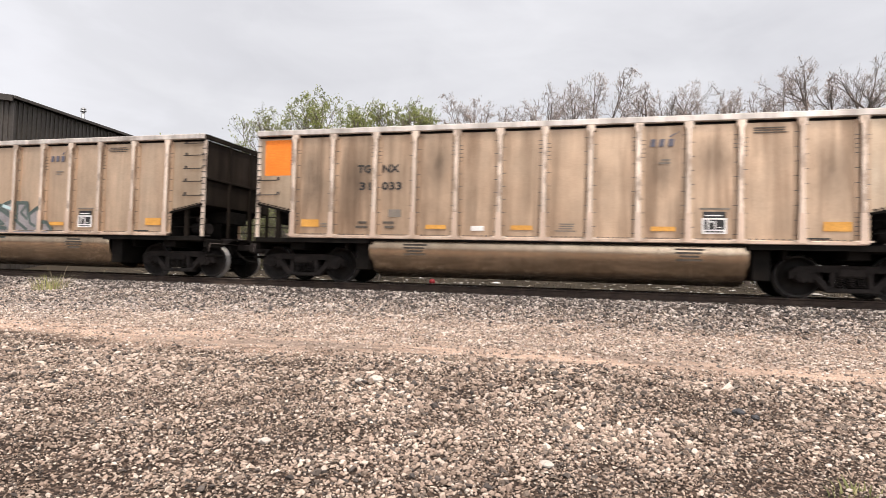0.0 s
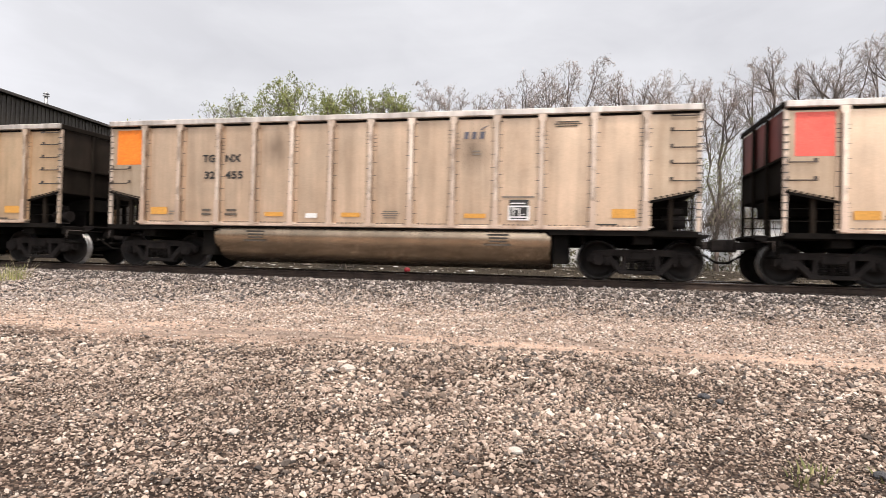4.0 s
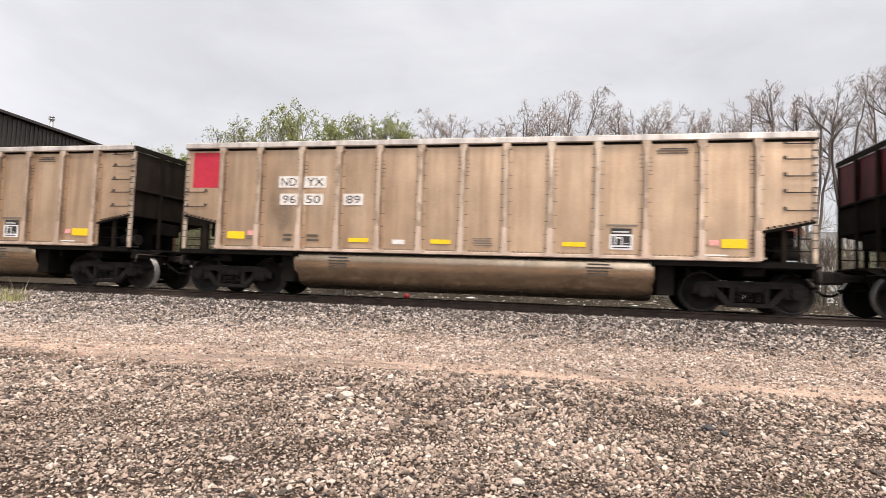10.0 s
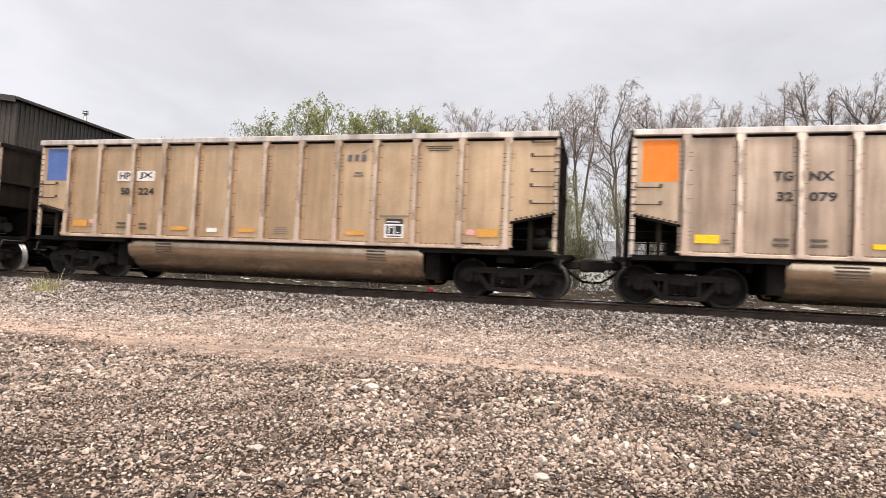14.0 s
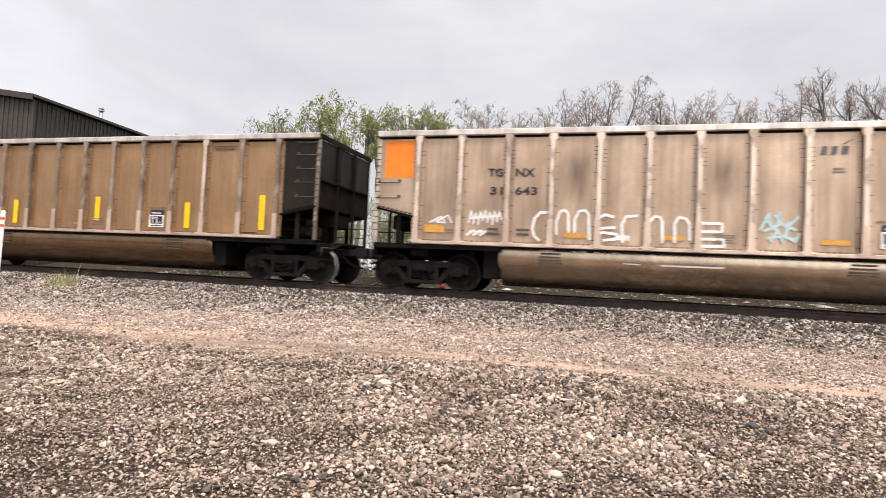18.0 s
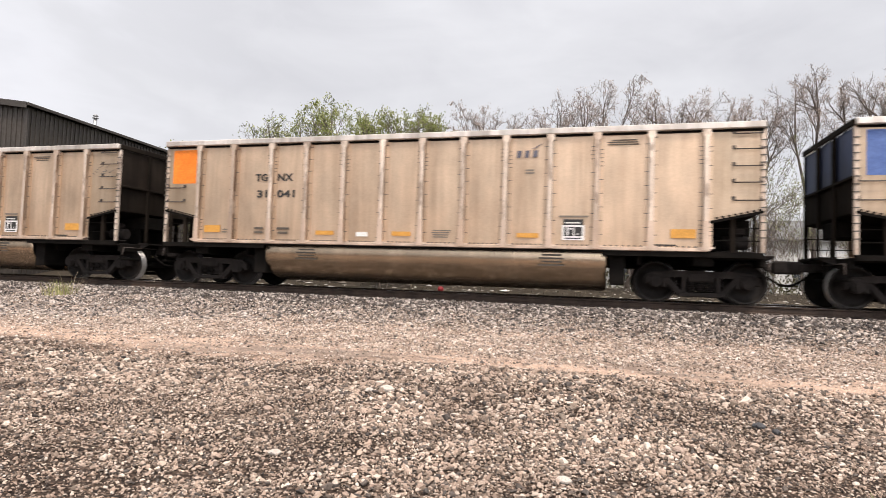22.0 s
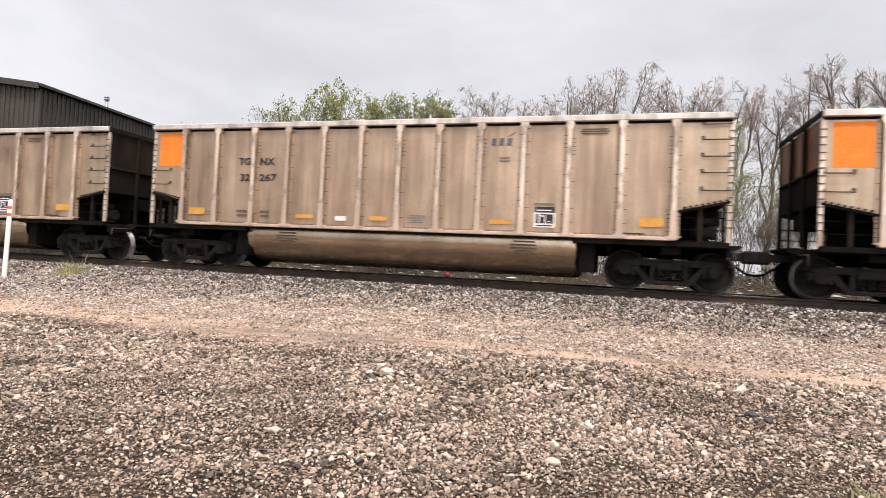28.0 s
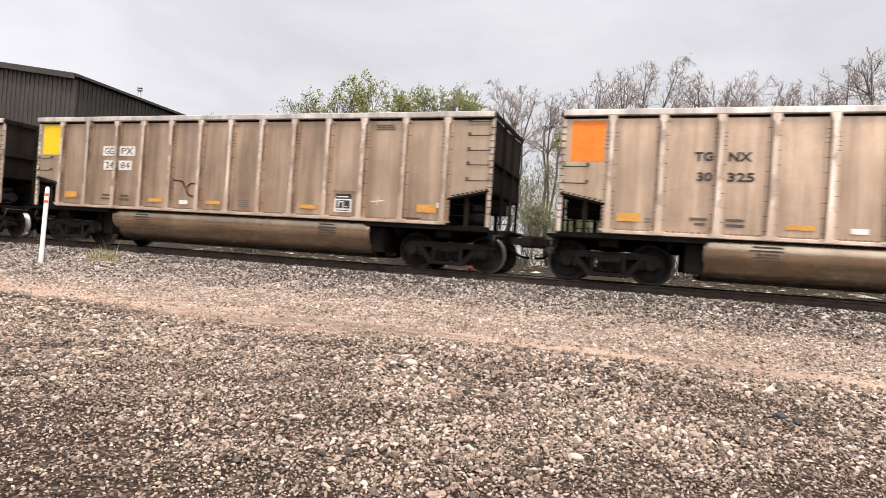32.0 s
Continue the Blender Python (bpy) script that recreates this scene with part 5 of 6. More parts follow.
        patch("patched_stencil", -3.72, -3.40, 1.62, 1.80, "paint_dim", car)


# train position: seconds, centre of the first numbered car
TRAIN = [(0, -1.25), (0.5, 4.4), (1, 10.03), (1.5, 15.67), (2, 21.36), (2.5, 26.95), (3, 32.6), (3.5, 38.2), (4, 43.81), (4.5, 49.35),
         (7, 77.25), (7.5, 82.91), (8, 88.3), (8.5, 94.06), (9, 99.61), (9.5, 105.0), (10, 110.72), (10.5, 116.08), (11, 121.58), (11.5, 127.12),
         (12, 132.26), (12.5, 137.59), (13, 143.07), (13.5, 148.21), (14, 153.51), (14.5, 158.82), (16.5, 179.97), (17, 185.29), (17.5, 190.58), (18, 195.84),
         (18.5, 201.12), (19, 206.44), (19.5, 211.81), (20, 216.97), (20.5, 222.5), (21, 227.77), (21.5, 232.97), (22, 238.35), (22.5, 243.73), (23, 248.92),
         (23.5, 254.44), (24, 259.62), (24.5, 264.95), (25, 270.43), (25.5, 275.61), (26, 281.01), (26.5, 286.54), (28.5, 307.59), (29, 312.99), (29.5, 318.36),
         (30, 323.72), (30.5, 329.08), (31, 334.39), (31.5, 339.83), (32, 345.18)]
proto = build_car()
TRAIN_CARS = []
for k, (marks, number, paint, sheet_mat, extra) in enumerate(CARS):
    car = proto if k == 0 else copy_thing(proto, pose(TRAIN[0][1] - PITCH * (k - 1), TRACK, 0))
    TRAIN_CARS.append(car)
for k, car in enumerate(TRAIN_CARS):
    marks, number, paint, sheet_mat, extra = CARS[k]
    car.matrix_basis = pose(TRAIN[0][1] - PITCH * (k - 1), TRACK, 0)
    label = FINISH[sheet_mat] + " aluminium coal gondola with " + ("two crimson panels" if extra == "double" else paint + " end panel")
    if "tag" in extra:
        label += " and spray-painted tag"
    tagged(car, label, "freight car", "coal train cars")
    rib_mats = {"sheet_brown": "rib_brown", "sheet_tan": "rib_warm", "sheet_dun": "rib_warm"}
    for o in car.children_recursive:
        base = o.name.split(".")[0]
        use = None
        if base in ("side_sheet", "end_panel", "far_side_wall", "far_end_panel"):
            use = sheet_mat
            if extra == "striped" and base == "end_panel" and o.bound_box[0][0] > 0:
                use = "sheet_black"
            elif extra == "striped" and base == "end_panel":
                use = "panel_yellow"
        elif base == "tub" and sheet_mat == "sheet_brown":
            use = "tub_brown"
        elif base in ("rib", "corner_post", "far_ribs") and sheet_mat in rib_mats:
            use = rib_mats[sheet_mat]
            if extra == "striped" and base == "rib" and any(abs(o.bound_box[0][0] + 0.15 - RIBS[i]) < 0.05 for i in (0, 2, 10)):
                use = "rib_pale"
        elif base == "end_sheet" and extra == "striped":
            use = "sheet_black"
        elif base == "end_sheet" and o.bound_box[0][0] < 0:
            # same paint as the side panel, with dirt and shade in its colour
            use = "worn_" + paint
        if base == "end_panel" and extra != "striped":
            use = "end_tan" if sheet_mat in ("sheet_grey", "sheet_pale", "sheet_sooty", "sheet_umber", "sheet_stained") else sheet_mat
        if base in ("rib", "far_ribs"):
            o.material_slots[2].link = "OBJECT"
            o.material_slots[2].material = MATS[sheet_mat]
        if use:
            o.material_slots[0].link = "OBJECT"
            o.material_slots[0].material = MATS[use]
    mark_car(car, k, marks, number, paint, sheet_mat, extra)

# ---- metal shed beyond the track ----
def shed():
    ob = tagged(new("metal_shed"), "dark brown ribbed-metal industrial shed with a low gable", "building")
    ob.matrix_basis = pose(-30.1, 24.0, -0.45, 0, 0, 6.6)
    EAVE, LONG, WIDE, RISE = 9.14, 46.0, 30.0, 1.9
    # gable wall faces the track: ribs stand out of the sheet
    bm = bmesh.new()
    slab(bm, [(0, 0), (0, EAVE), (-WIDE / 2, EAVE + RISE), (-WIDE, EAVE), (-WIDE, 0)], 0.0, 0.2)
    bmesh.ops.recalc_face_normals(bm, faces=bm.faces)
    part("gable_wall", bm, "metal_siding", ob)
    bm = bmesh.new()
    box(bm, -0.2, 0.0, 0.2, LONG, 0, EAVE)
    part("side_wall", bm, "metal_siding", ob)
    bm = bmesh.new()
    box(bm, -WIDE, -WIDE + 0.2, 0.2, LONG, 0, EAVE)
    slab(bm, [(0, 0), (0, EAVE), (-WIDE / 2, EAVE + RISE), (-WIDE, EAVE), (-WIDE, 0)], LONG, LONG + 0.2)
    part("rear_walls", bm, "metal_siding", ob)
    mesh_a, mesh_b = bmesh.new(), bmesh.new()
    slab(mesh_a, [(-0.045, 0.02), (0.045, 0.02), (0.045, EAVE), (-0.045, EAVE)], -0.05, 0.0)
    for v in mesh_a.verts:
        if v.co.y < -0.01:
            v.co.x *= 0.6
    box(mesh_b, 0.0, 0.05, -0.045, 0.045, 0.02, EAVE - 0.02)
    ribs = []
    for bm in (mesh_a, mesh_b):
        me = bpy.data.meshes.new("siding_rib")
        bm.to_mesh(me)
        bm.free()
        me.materials.append(MATS["metal_siding"])
        ribs.append(me)
    for k in range(1, 49):
        o = new("siding_rib", ribs[0])
        o.parent = ob
        o.matrix_basis = Matrix.Translation((-0.305 * k, 0, 0)) @ Matrix.Diagonal((1, 1, 1 + 0.305 * k / (WIDE / 2) * RISE / EAVE, 1))
    for k in range(1, 104):
        o = new("siding_rib", ribs[1])
        o.parent = ob
        o.matrix_basis = pose(0, 0.305 * k, 0)
    bm = bmesh.new()
    for s in (0, 1):
        a, b = (0.25, -WIDE / 2) if s == 0 else (-WIDE / 2, -WIDE - 0.25)
        za, zb = (EAVE, EAVE + RISE) if s == 0 else (EAVE + RISE, EAVE)
        slab(bm, [(a, za + 0.03), (a, za + 0.15), (b, zb + 0.15), (b, zb + 0.03)], -0.3, LONG + 0.3)
    bmesh.ops.recalc_face_normals(bm, faces=bm.faces)
    part("roof", bm, "roof_metal", ob)
    bm = bmesh.new()
    box(bm, 0.26, 0.34, -0.3, LONG + 0.3, EAVE - 0.02, EAVE + 0.15, bevel=0.02)
    part("gutter", bm, "siding_trim", ob)
    bm = bmesh.new()
    slab(bm, [(0.25, EAVE - 0.16), (0.25, EAVE + 0.16), (-WIDE / 2, EAVE + RISE + 0.16), (-WIDE / 2, EAVE + RISE - 0.16)], -0.36, -0.302)
    bmesh.ops.recalc_face_normals(bm, faces=bm.faces)
    part("rake_trim", bm, "siding_trim", ob)
    bm = bmesh.new()
    box(bm, -0.06, 0.10, -0.09, 0.07, 0.0, EAVE - 0.1, bevel=0.02)
    part("corner_trim", bm, "siding_trim", ob)
    bm = bmesh.new()
    fx, fy, fz = -2.4, 7.7, EAVE + 0.2
    tube(bm, (fx, fy, fz), (fx, fy, fz + 1.25), 0.11, sides=12)
    tube(bm, (fx, fy, fz + 1.25), (fx, fy, fz + 1.31), 0.19, sides=12)
    tube(bm, (fx, fy, fz + 1.31), (fx, fy, fz + 1.40), 0.09, sides=8)
    tube(bm, (fx, fy, fz + 1.40), (fx, fy, fz + 1.52), 0.19, 0.08, sides=12)
    part("flue", bm, "galvanised", ob, "galvanised roof flue")
    bm = bmesh.new()
    box(bm, -5.4, -5.0, -0.5, -0.0, 6.65, 6.75, bevel=0.02)
    box(bm, -5.75, -4.9, -0.62, -0.3, 6.55, 6.68, bevel=0.03)
    part("wall_lamp", bm, "siding_trim", ob)


shed()


# ---- marker post ----
def marker_post():
    ob = tagged(new("marker_post"), "slim white marker post with two red bands in the gravel", "post")
    x, y = -14.9, 11.25
    z = float(ground_z(x, y))
    ob.matrix_basis = pose(x, y, z - 0.05, 0, 1.5, 12)
    bm = bmesh.new()
    slab(bm, [(-0.062, 0), (0.062, 0), (0.062, 1.98), (0.045, 2.03), (0.0, 2.05), (-0.045, 2.03), (-0.062, 1.98)], -0.02, 0.02, bevel=0.008)
    part("blade", bm, "post_white", ob)
    for z in (1.62, 1.80):
        bm = bmesh.new()
        box(bm, -0.064, 0.064, -0.023, -0.0185, z, z + 0.07)
        part("band", bm, "post_red", ob)


marker_post()


# ---- plants ----
class Limbs:
    """Collects tapered limbs as one mesh: many short tubes."""

    def __init__(self):
        self.v, self.f = [], []
        self.tips = []

    def limb(self, pts, radii, sides=5):
        base = len(self.v)
        for i, (p, r) in enumerate(zip(pts, radii)):
            d = (pts[min(i + 1, len(pts) - 1)] - pts[max(i - 1, 0)])
            q = d.to_track_quat("Z", "Y")
            for s in range(sides):
                a = 2 * math.pi * s / sides
                self.v.append(p + q @ Vector((r * math.cos(a), r * math.sin(a), 0)))
        for i in range(len(pts) - 1):
            for s in range(sides):
                a, b = base + i * sides + s, base + i * sides + (s + 1) % sides
                self.f.append((a, b, b + sides, a + sides))

    def grow(self, rnd, p, d, length, r, depth, up=0.25, spread=0.55, wob=0.18, kids=(2, 4), limit=0.010, outer=1):
        n = 4 if depth > 1 else (3 if depth else 2)
        pts, radii = [p.copy()], [r]
        q = d.normalized()
        for i in range(n):
            q = (q + Vector((rnd.uniform(-wob, wob), rnd.uniform(-wob, wob), rnd.uniform(-wob, wob) + up * 0.25))).normalized()
            pts.append(pts[-1] + q * length / n)
            radii.append(max(r * (1 - 0.55 * (i + 1) / n), limit * 0.6))
        self.limb(pts, radii, 6 if r > 0.06 else (4 if r > 0.02 else 3))
        if depth == 0:
            self.tips.append((pts[-1], q))
            return
        for c in range(rnd.randint(*kids)):
            i = rnd.randint(min(outer, n), n)
            a = rnd.uniform(0, 2 * math.pi)
            side = q.orthogonal().normalized()
            side.rotate(Matrix.Rotation(a, 3, q))
            nd_ = (q * (1 - spread * 0.55) + side * spread * rnd.uniform(0.6, 1.2) + Vector((0, 0, up))).normalized()
            self.grow(rnd, pts[i], nd_, length * rnd.uniform(0.58, 0.82), max(radii[i] * rnd.uniform(0.55, 0.75), limit), depth - 1, up, spread, wob, kids, limit, outer)
        self.grow(rnd, pts[-1], q, length * rnd.uniform(0.6, 0.8), max(radii[-1] * 0.9, limit), depth - 1, up, spread, wob, kids, limit, outer)


def leaf_cloud(rnd, spots, per, size, radius):
    """Small bent leaves round the tips: two triangles each."""
    v, f = [], []
    for p, q in spots:
        for i in range(per):
            c = p + Vector((rnd.gauss(0, radius), rnd.gauss(0, radius), rnd.gauss(0, radius)))
            a = Vector((rnd.uniform(-1, 1), rnd.uniform(-1, 1), rnd.uniform(-1, 1))).normalized()
            b = a.orthogonal().normalized()
            s = size * rnd.uniform(0.6, 1.4)
            k = len(v)
            nrm = a.cross(b) * s * 0.25
            v += [c - a * s, c + b * s * 0.5 + nrm, c + a * s, c - b * s * 0.5 + nrm]
            f.append((k, k + 1, k + 2, k + 3))
    return v, f


def tree(x, y, h, seed, leafy, label, stems=1, depth=5, lean=0.12, spread=0.55, up=0.22, per=4, size=0.07, cloud=0.22, bark="bark_grey", leaf="leaf_spring", name="tree", base_r=None, kids=(2, 3), wob=0.17, start=0.33, outer=1):
    rnd = random.Random(seed)
    ob = tagged(new(name), label, "tree" if name == "tree" else "bush", "trees behind the track" if name == "tree" else "brush behind the track")
    z = float(ground_z(x, y))
    ob.matrix_basis = pose(x, y, z - 0.05)
    L = Limbs()
    for s in range(stems):
        off = Vector((rnd.uniform(-0.3, 0.3), rnd.uniform(-0.3, 0.3), 0)) * (stems > 1)
        d = Vector((rnd.uniform(-lean, lean), rnd.uniform(-lean, lean), 1))
        L.grow(rnd, off, d, h * start, base_r or h * 0.015, depth, up, spread, wob, kids, 0.011 if h > 7 else 0.008, outer)
    co = np.array([tuple(p) for p in L.v])
    k = h / np.percentile(co[:, 2], 99.85)
    k = min(max(k, 0.5), 2.0)
    co *= (k, k, k)
    raw("trunk", co, L.f, bark, ob, smooth=True)
    if leafy:
        spots = [(p * k, q) for p, q in L.tips]
        v, f = leaf_cloud(rnd, spots, per, size, cloud)
        raw("crown", [tuple(p) for p in v], f, leaf, ob)
    return ob


GREEN = "budding tree with sparse fresh yellow-green leaves"
BARE = "bare grey-brown deciduous tree with fine twigs"


def vase_tree(x, y, h, rad, seed, label, limbs, bark, leaf, per, size, cloud, fork=0.3, thick=0.13, low=0, stems=3):
    """A tree with a domed crown: a bole, a few stems, limbs that fan out from them, branches, twigs and twiglets."""
    rnd = random.Random(seed)
    ob = tagged(new("tree"), label, "tree", "trees behind the track")
    ob.matrix_basis = pose(x, y, float(ground_z(x, y)) - 0.05)
    L = Limbs()
    leafy = []
    turn = rnd.uniform(0, 6.283)

    def roof_of(p):
        """The height of the crown's uneven dome over p."""
        d, a = math.hypot(p.x, p.y) / rad, math.atan2(p.y, p.x)
        return h * (1.0 + 0.03 * math.sin(3 * a + turn) + 0.025 * math.sin(5 * a + 2 * turn)) - 0.55 * rad * d * d

    def shoot(p, d, length, r, level, rich):
        n, wob, lift = ((4, 0.12, 0.07), (4, 0.15, 0.07), (4, 0.18, 0.05), (1, 0.2, 0.04))[level]
        pts, radii, ways, q = [p.copy()], [r], [d.normalized()], d.normalized()
        for i in range(n):
            q = (q + Vector((rnd.gauss(0, wob), rnd.gauss(0, wob), rnd.gauss(0, wob * 0.8) + lift))).normalized()
            over = pts[-1].z + q.z * length / n - roof_of(pts[-1] + q * length / n)
            if over > 0:
                q = Vector((q.x, q.y, q.z - 1.6 * over * n / max(length, 0.1))).normalized()
            pts.append(pts[-1] + q * length / n)
            ways.append(q)
            radii.append(max(r * (1 - 0.72 * (i + 1) / n), 0.006))
        L.limb(pts, radii, 6 if r > 0.06 else (4 if r > 0.025 else 3))
        if level == 3:
            leafy.append((pts[-1], q, rich))
            return
        a = rnd.uniform(0, 6.283)
        for i in range(1, n + 1):
            a += rnd.uniform(1.9, 3.4)
            side = ways[i].orthogonal().normalized()
            side.rotate(Matrix.Rotation(a, 3, ways[i]))
            ang = radians(rnd.uniform(24, 48) if i < n else rnd.uniform(5, 30))
            k = rich if level else rnd.choice((0.3, 0.8, 1.0, 1.3, 1.6))
            shoot(pts[i], ways[i] * math.cos(ang) + side * math.sin(ang), length * (1 - 0.4 * i / n) * rnd.uniform(0.5, 0.72), max(radii[i] * 0.64, 0.008), level + 1, k)

    def rise(p, to, r0, r1, n=6):
        pts = [p + (to - p) * (i / n) + Vector((rnd.gauss(0, 0.09), rnd.gauss(0, 0.09), 0)) * (0 < i < n) for i in range(n + 1)]
        L.limb(pts, [r0 + (r1 - r0) * i / n for i in range(n + 1)], 7)
        return pts

    bole = rise(Vector((0, 0, 0)), Vector((rnd.gauss(0, 0.12), rnd.gauss(0, 0.12), fork * h)), thick * 1.25, thick)
    a = rnd.uniform(0, 6.283)
    for j in range(stems):
        a += 6.283 / stems + rnd.uniform(-0.4, 0.4)
        off = Vector((math.cos(a), math.sin(a), 0)) * rad * rnd.uniform(0.3, 0.5)
        foot = bole[-1] if j < 2 else bole[-2]
        top = foot + off + Vector((0, 0, h * rnd.uniform(0.68, 0.78) - foot.z))
        stem = rise(foot, top, thick * 0.72, thick * 0.40)
        for i in range(limbs):
            b = a + rnd.uniform(-1.8, 1.8)
            t = radians(rnd.uniform(15, 68)) if i else radians(14)
            shoot(stem[rnd.randint(4, 6)] if i else stem[6], Vector((math.cos(b) * math.sin(t), math.sin(b) * math.sin(t), math.cos(t))), rad * rnd.uniform(0.75, 1.05), thick * rnd.uniform(0.26, 0.38), 0, 1.0)
        for i in range(low):
            b = rnd.uniform(0, 6.283)
            shoot(stem[rnd.randint(1, 4)], Vector((math.cos(b), math.sin(b), 0.5)), rad * rnd.uniform(0.5, 0.8), thick * 0.2, 1, 0.8)
    raw("trunk", [tuple(p) for p in L.v], L.f, bark, ob, smooth=True)
    spots = [(p, q) for p, q, rich in leafy for i in range(int(rich * per + rnd.random()))]
    v, f = leaf_cloud(rnd, spots, 1, size, cloud)
    raw("crown", [tuple(p) for p in v], f, leaf, ob)
    return ob


for x, h, seed, rad, per in ((-20.4, 11.0, 3, 1.8, 1.2), (-18.7, 11.2, 4, 1.5, 1.4), (-16.7, 12.3, 5, 1.6, 2.4), (-14.9, 11.7, 8, 1.4, 3.2), (-13.2, 11.1, 9, 1.3, 2.6), (-11.6, 11.4, 10, 1.5, 1.8), (-10.3, 11.7, 12, 1.3, 1.6), (-9.0, 10.8, 13, 1.2, 1.2)):
    vase_tree(x, 32 + 0.4 * (seed % 3), h, rad, seed, GREEN, 5, "bark_pale", "leaf_spring", per, 0.065, 0.10)
for x, h, seed, rad in ((-7.2, 11.2, 21, 1.6), (-4.9, 10.2, 20, 1.4), (-3.0, 11.5, 22, 1.8), (-1.4, 12.3, 23, 1.9), (0.8, 11.2, 24, 2.1), (2.4, 11.4, 25, 1.6), (3.7, 11.4, 26, 1.7), (5.4, 10.9, 29, 1.6),
                        (7.1, 11.2, 31, 1.8), (9.5, 12.5, 27, 1.9), (11.1, 11.5, 32, 1.5), (12.4, 12.3, 28, 1.9), (14.8, 12.8, 33, 2.0), (16.7, 12.8, 30, 2.1)):
    vase_tree(x, 31.6 + 0.5 * (seed % 4), h, rad, seed, BARE, 6, "bark_grey", "bud_pale", 2.6, 0.036, 0.07, fork=(0.12, 0.3, 0.38, 0.22)[seed % 4], thick=0.115, low=2)
for x, y, h, rad, seed in ((-32.6, 40.0, 11.7, 1.7, 14), (-30.4, 40.5, 10.7, 1.4, 15), (-26.9, 40.0, 10.6, 1.2, 16)):
    vase_tree(x, y, h, rad, seed, GREEN, 5, "bark_pale", "leaf_spring", 2.6, 0.085, 0.14)
rb = random.Random(77)
for i in range(30):
    x = -20 + i * 1.28 + rb.uniform(-0.5, 0.5)
    green = x < 0 or rb.random() < 0.25
    tree(x, rb.uniform(24.5, 29.5), rb.uniform(3.0, 5.6), 100 + i, True, "scraggly brush with thin stems and half-open leaves" if green else "leafless thicket of thin grey stems", 3, 4, 0.35, 0.5, 0.15,
         per=6 if green else 2, size=0.045 if green else 0.02, cloud=0.25, leaf="leaf_bush" if green else "bud_pale", name="bush", base_r=0.03)
for x, y, h, rad, seed in ((4.7, 29.6, 8.0, 1.1, 201), (-3.6, 29.5, 7.2, 1.2, 203), (-1.9, 30.2, 6.2, 1.1, 205), (3.5, 29.8, 7.6, 1.2, 206)):
    vase_tree(x, y, h, rad, seed, "slender tree in olive-green new leaf", 4, "bark_grey", "leaf_bush", 3, 0.05, 0.16, fork=0.08, thick=0.06, low=6)


# ---- weeds and litter ----
def tuft(x, y, n, h, seed, mat="grass_blade", spread=0.3, label="tuft of coarse pale-green grass in the gravel"):
    rnd = random.Random(seed)
    ob = tagged(new("grass_tuft"), label, "grass")
    ob.matrix_basis = pose(x, y, float(ground_z(x, y)))
    v, f = [], []
    for i in range(n):
        a, r = rnd.uniform(0, 6.283), spread * math.sqrt(rnd.random()) * 0.5
        p = Vector((r * math.cos(a), r * math.sin(a), -0.01))
        lean = Vector((math.cos(a), math.sin(a), 0)) * rnd.uniform(0.15, 0.75)
        hh, w = h * rnd.uniform(0.4, 1.0), rnd.uniform(0.005, 0.011)
        sd = Vector((-math.sin(a), math.cos(a), 0)) * w
        prev = None
        for j in range(4):
            t = j / 3
            c = p + Vector((0, 0, hh * (t - 0.25 * t * t * lean.length))) + lean * hh * t * t
            cur = (c - sd * (1 - t * 0.9), c + sd * (1 - t * 0.9))
            k = len(v)
            v += list(cur)
            if prev is not None:
                f.append((prev, prev + 1, k + 1, k))
            prev = k
    tagged(raw("grass", [tuple(p) for p in v], f, mat, ob), kind="stuff")
    return ob


tuft(-13.6, 12.0, 110, 0.48, 1, spread=0.8)
tuft(-13.35, 12.1, 22, 0.72, 2, "straw", 0.45, "dry straw stalks standing in a grass tuft")
for wx, wy, n, seed in ((1.12, 3.18, 26, 3), (1.22, 3.26, 16, 4), (1.56, 3.32, 26, 5)):
    tuft(wx, wy, n, 0.075, seed, "weed_blade", 0.26, "low weed with small dull-green blades among stones")


def scatter(name, label, xs, ys, size, mats, seed, flat=0.35):
    """Loose odds and ends on the soil beyond the rails, one mesh."""
    rng = np.random.default_rng(seed)
    n = len(xs)
    base = np.array([(1, 0, 0), (0, 1, 0), (-1, 0, 0), (0, -1, 0), (0.1, 0.1, 1), (0, 0, -0.6)], float)
    tri = np.array([(0, 1, 4), (1, 2, 4), (2, 3, 4), (3, 0, 4), (1, 0, 5), (2, 1, 5), (3, 2, 5), (0, 3, 5)])
    s = size * rng.lognormal(0, 0.5, (n, 1, 1))
    a = rng.uniform(0, 6.283, n)
    c, d = np.cos(a), np.sin(a)
    v = base[None] * (1 + rng.uniform(-0.4, 0.4, (n, 6, 3))) * s * np.array([1, 0.7, flat])
    vx = v[..., 0] * c[:, None] - v[..., 1] * d[:, None] + xs[:, None]
    vy = v[..., 0] * d[:, None] + v[..., 1] * c[:, None] + ys[:, None]
    vz = v[..., 2] + ground_z(xs, ys)[:, None] + 0.02
    vv = np.stack([vx, vy, vz], -1).reshape(-1, 3)
    ff = (tri[None] + 6 * np.arange(n)[:, None, None]).reshape(-1, 3)
    return tagged(raw(name, vv, ff, mats), label, name.replace("_", " "), kind="stuff")


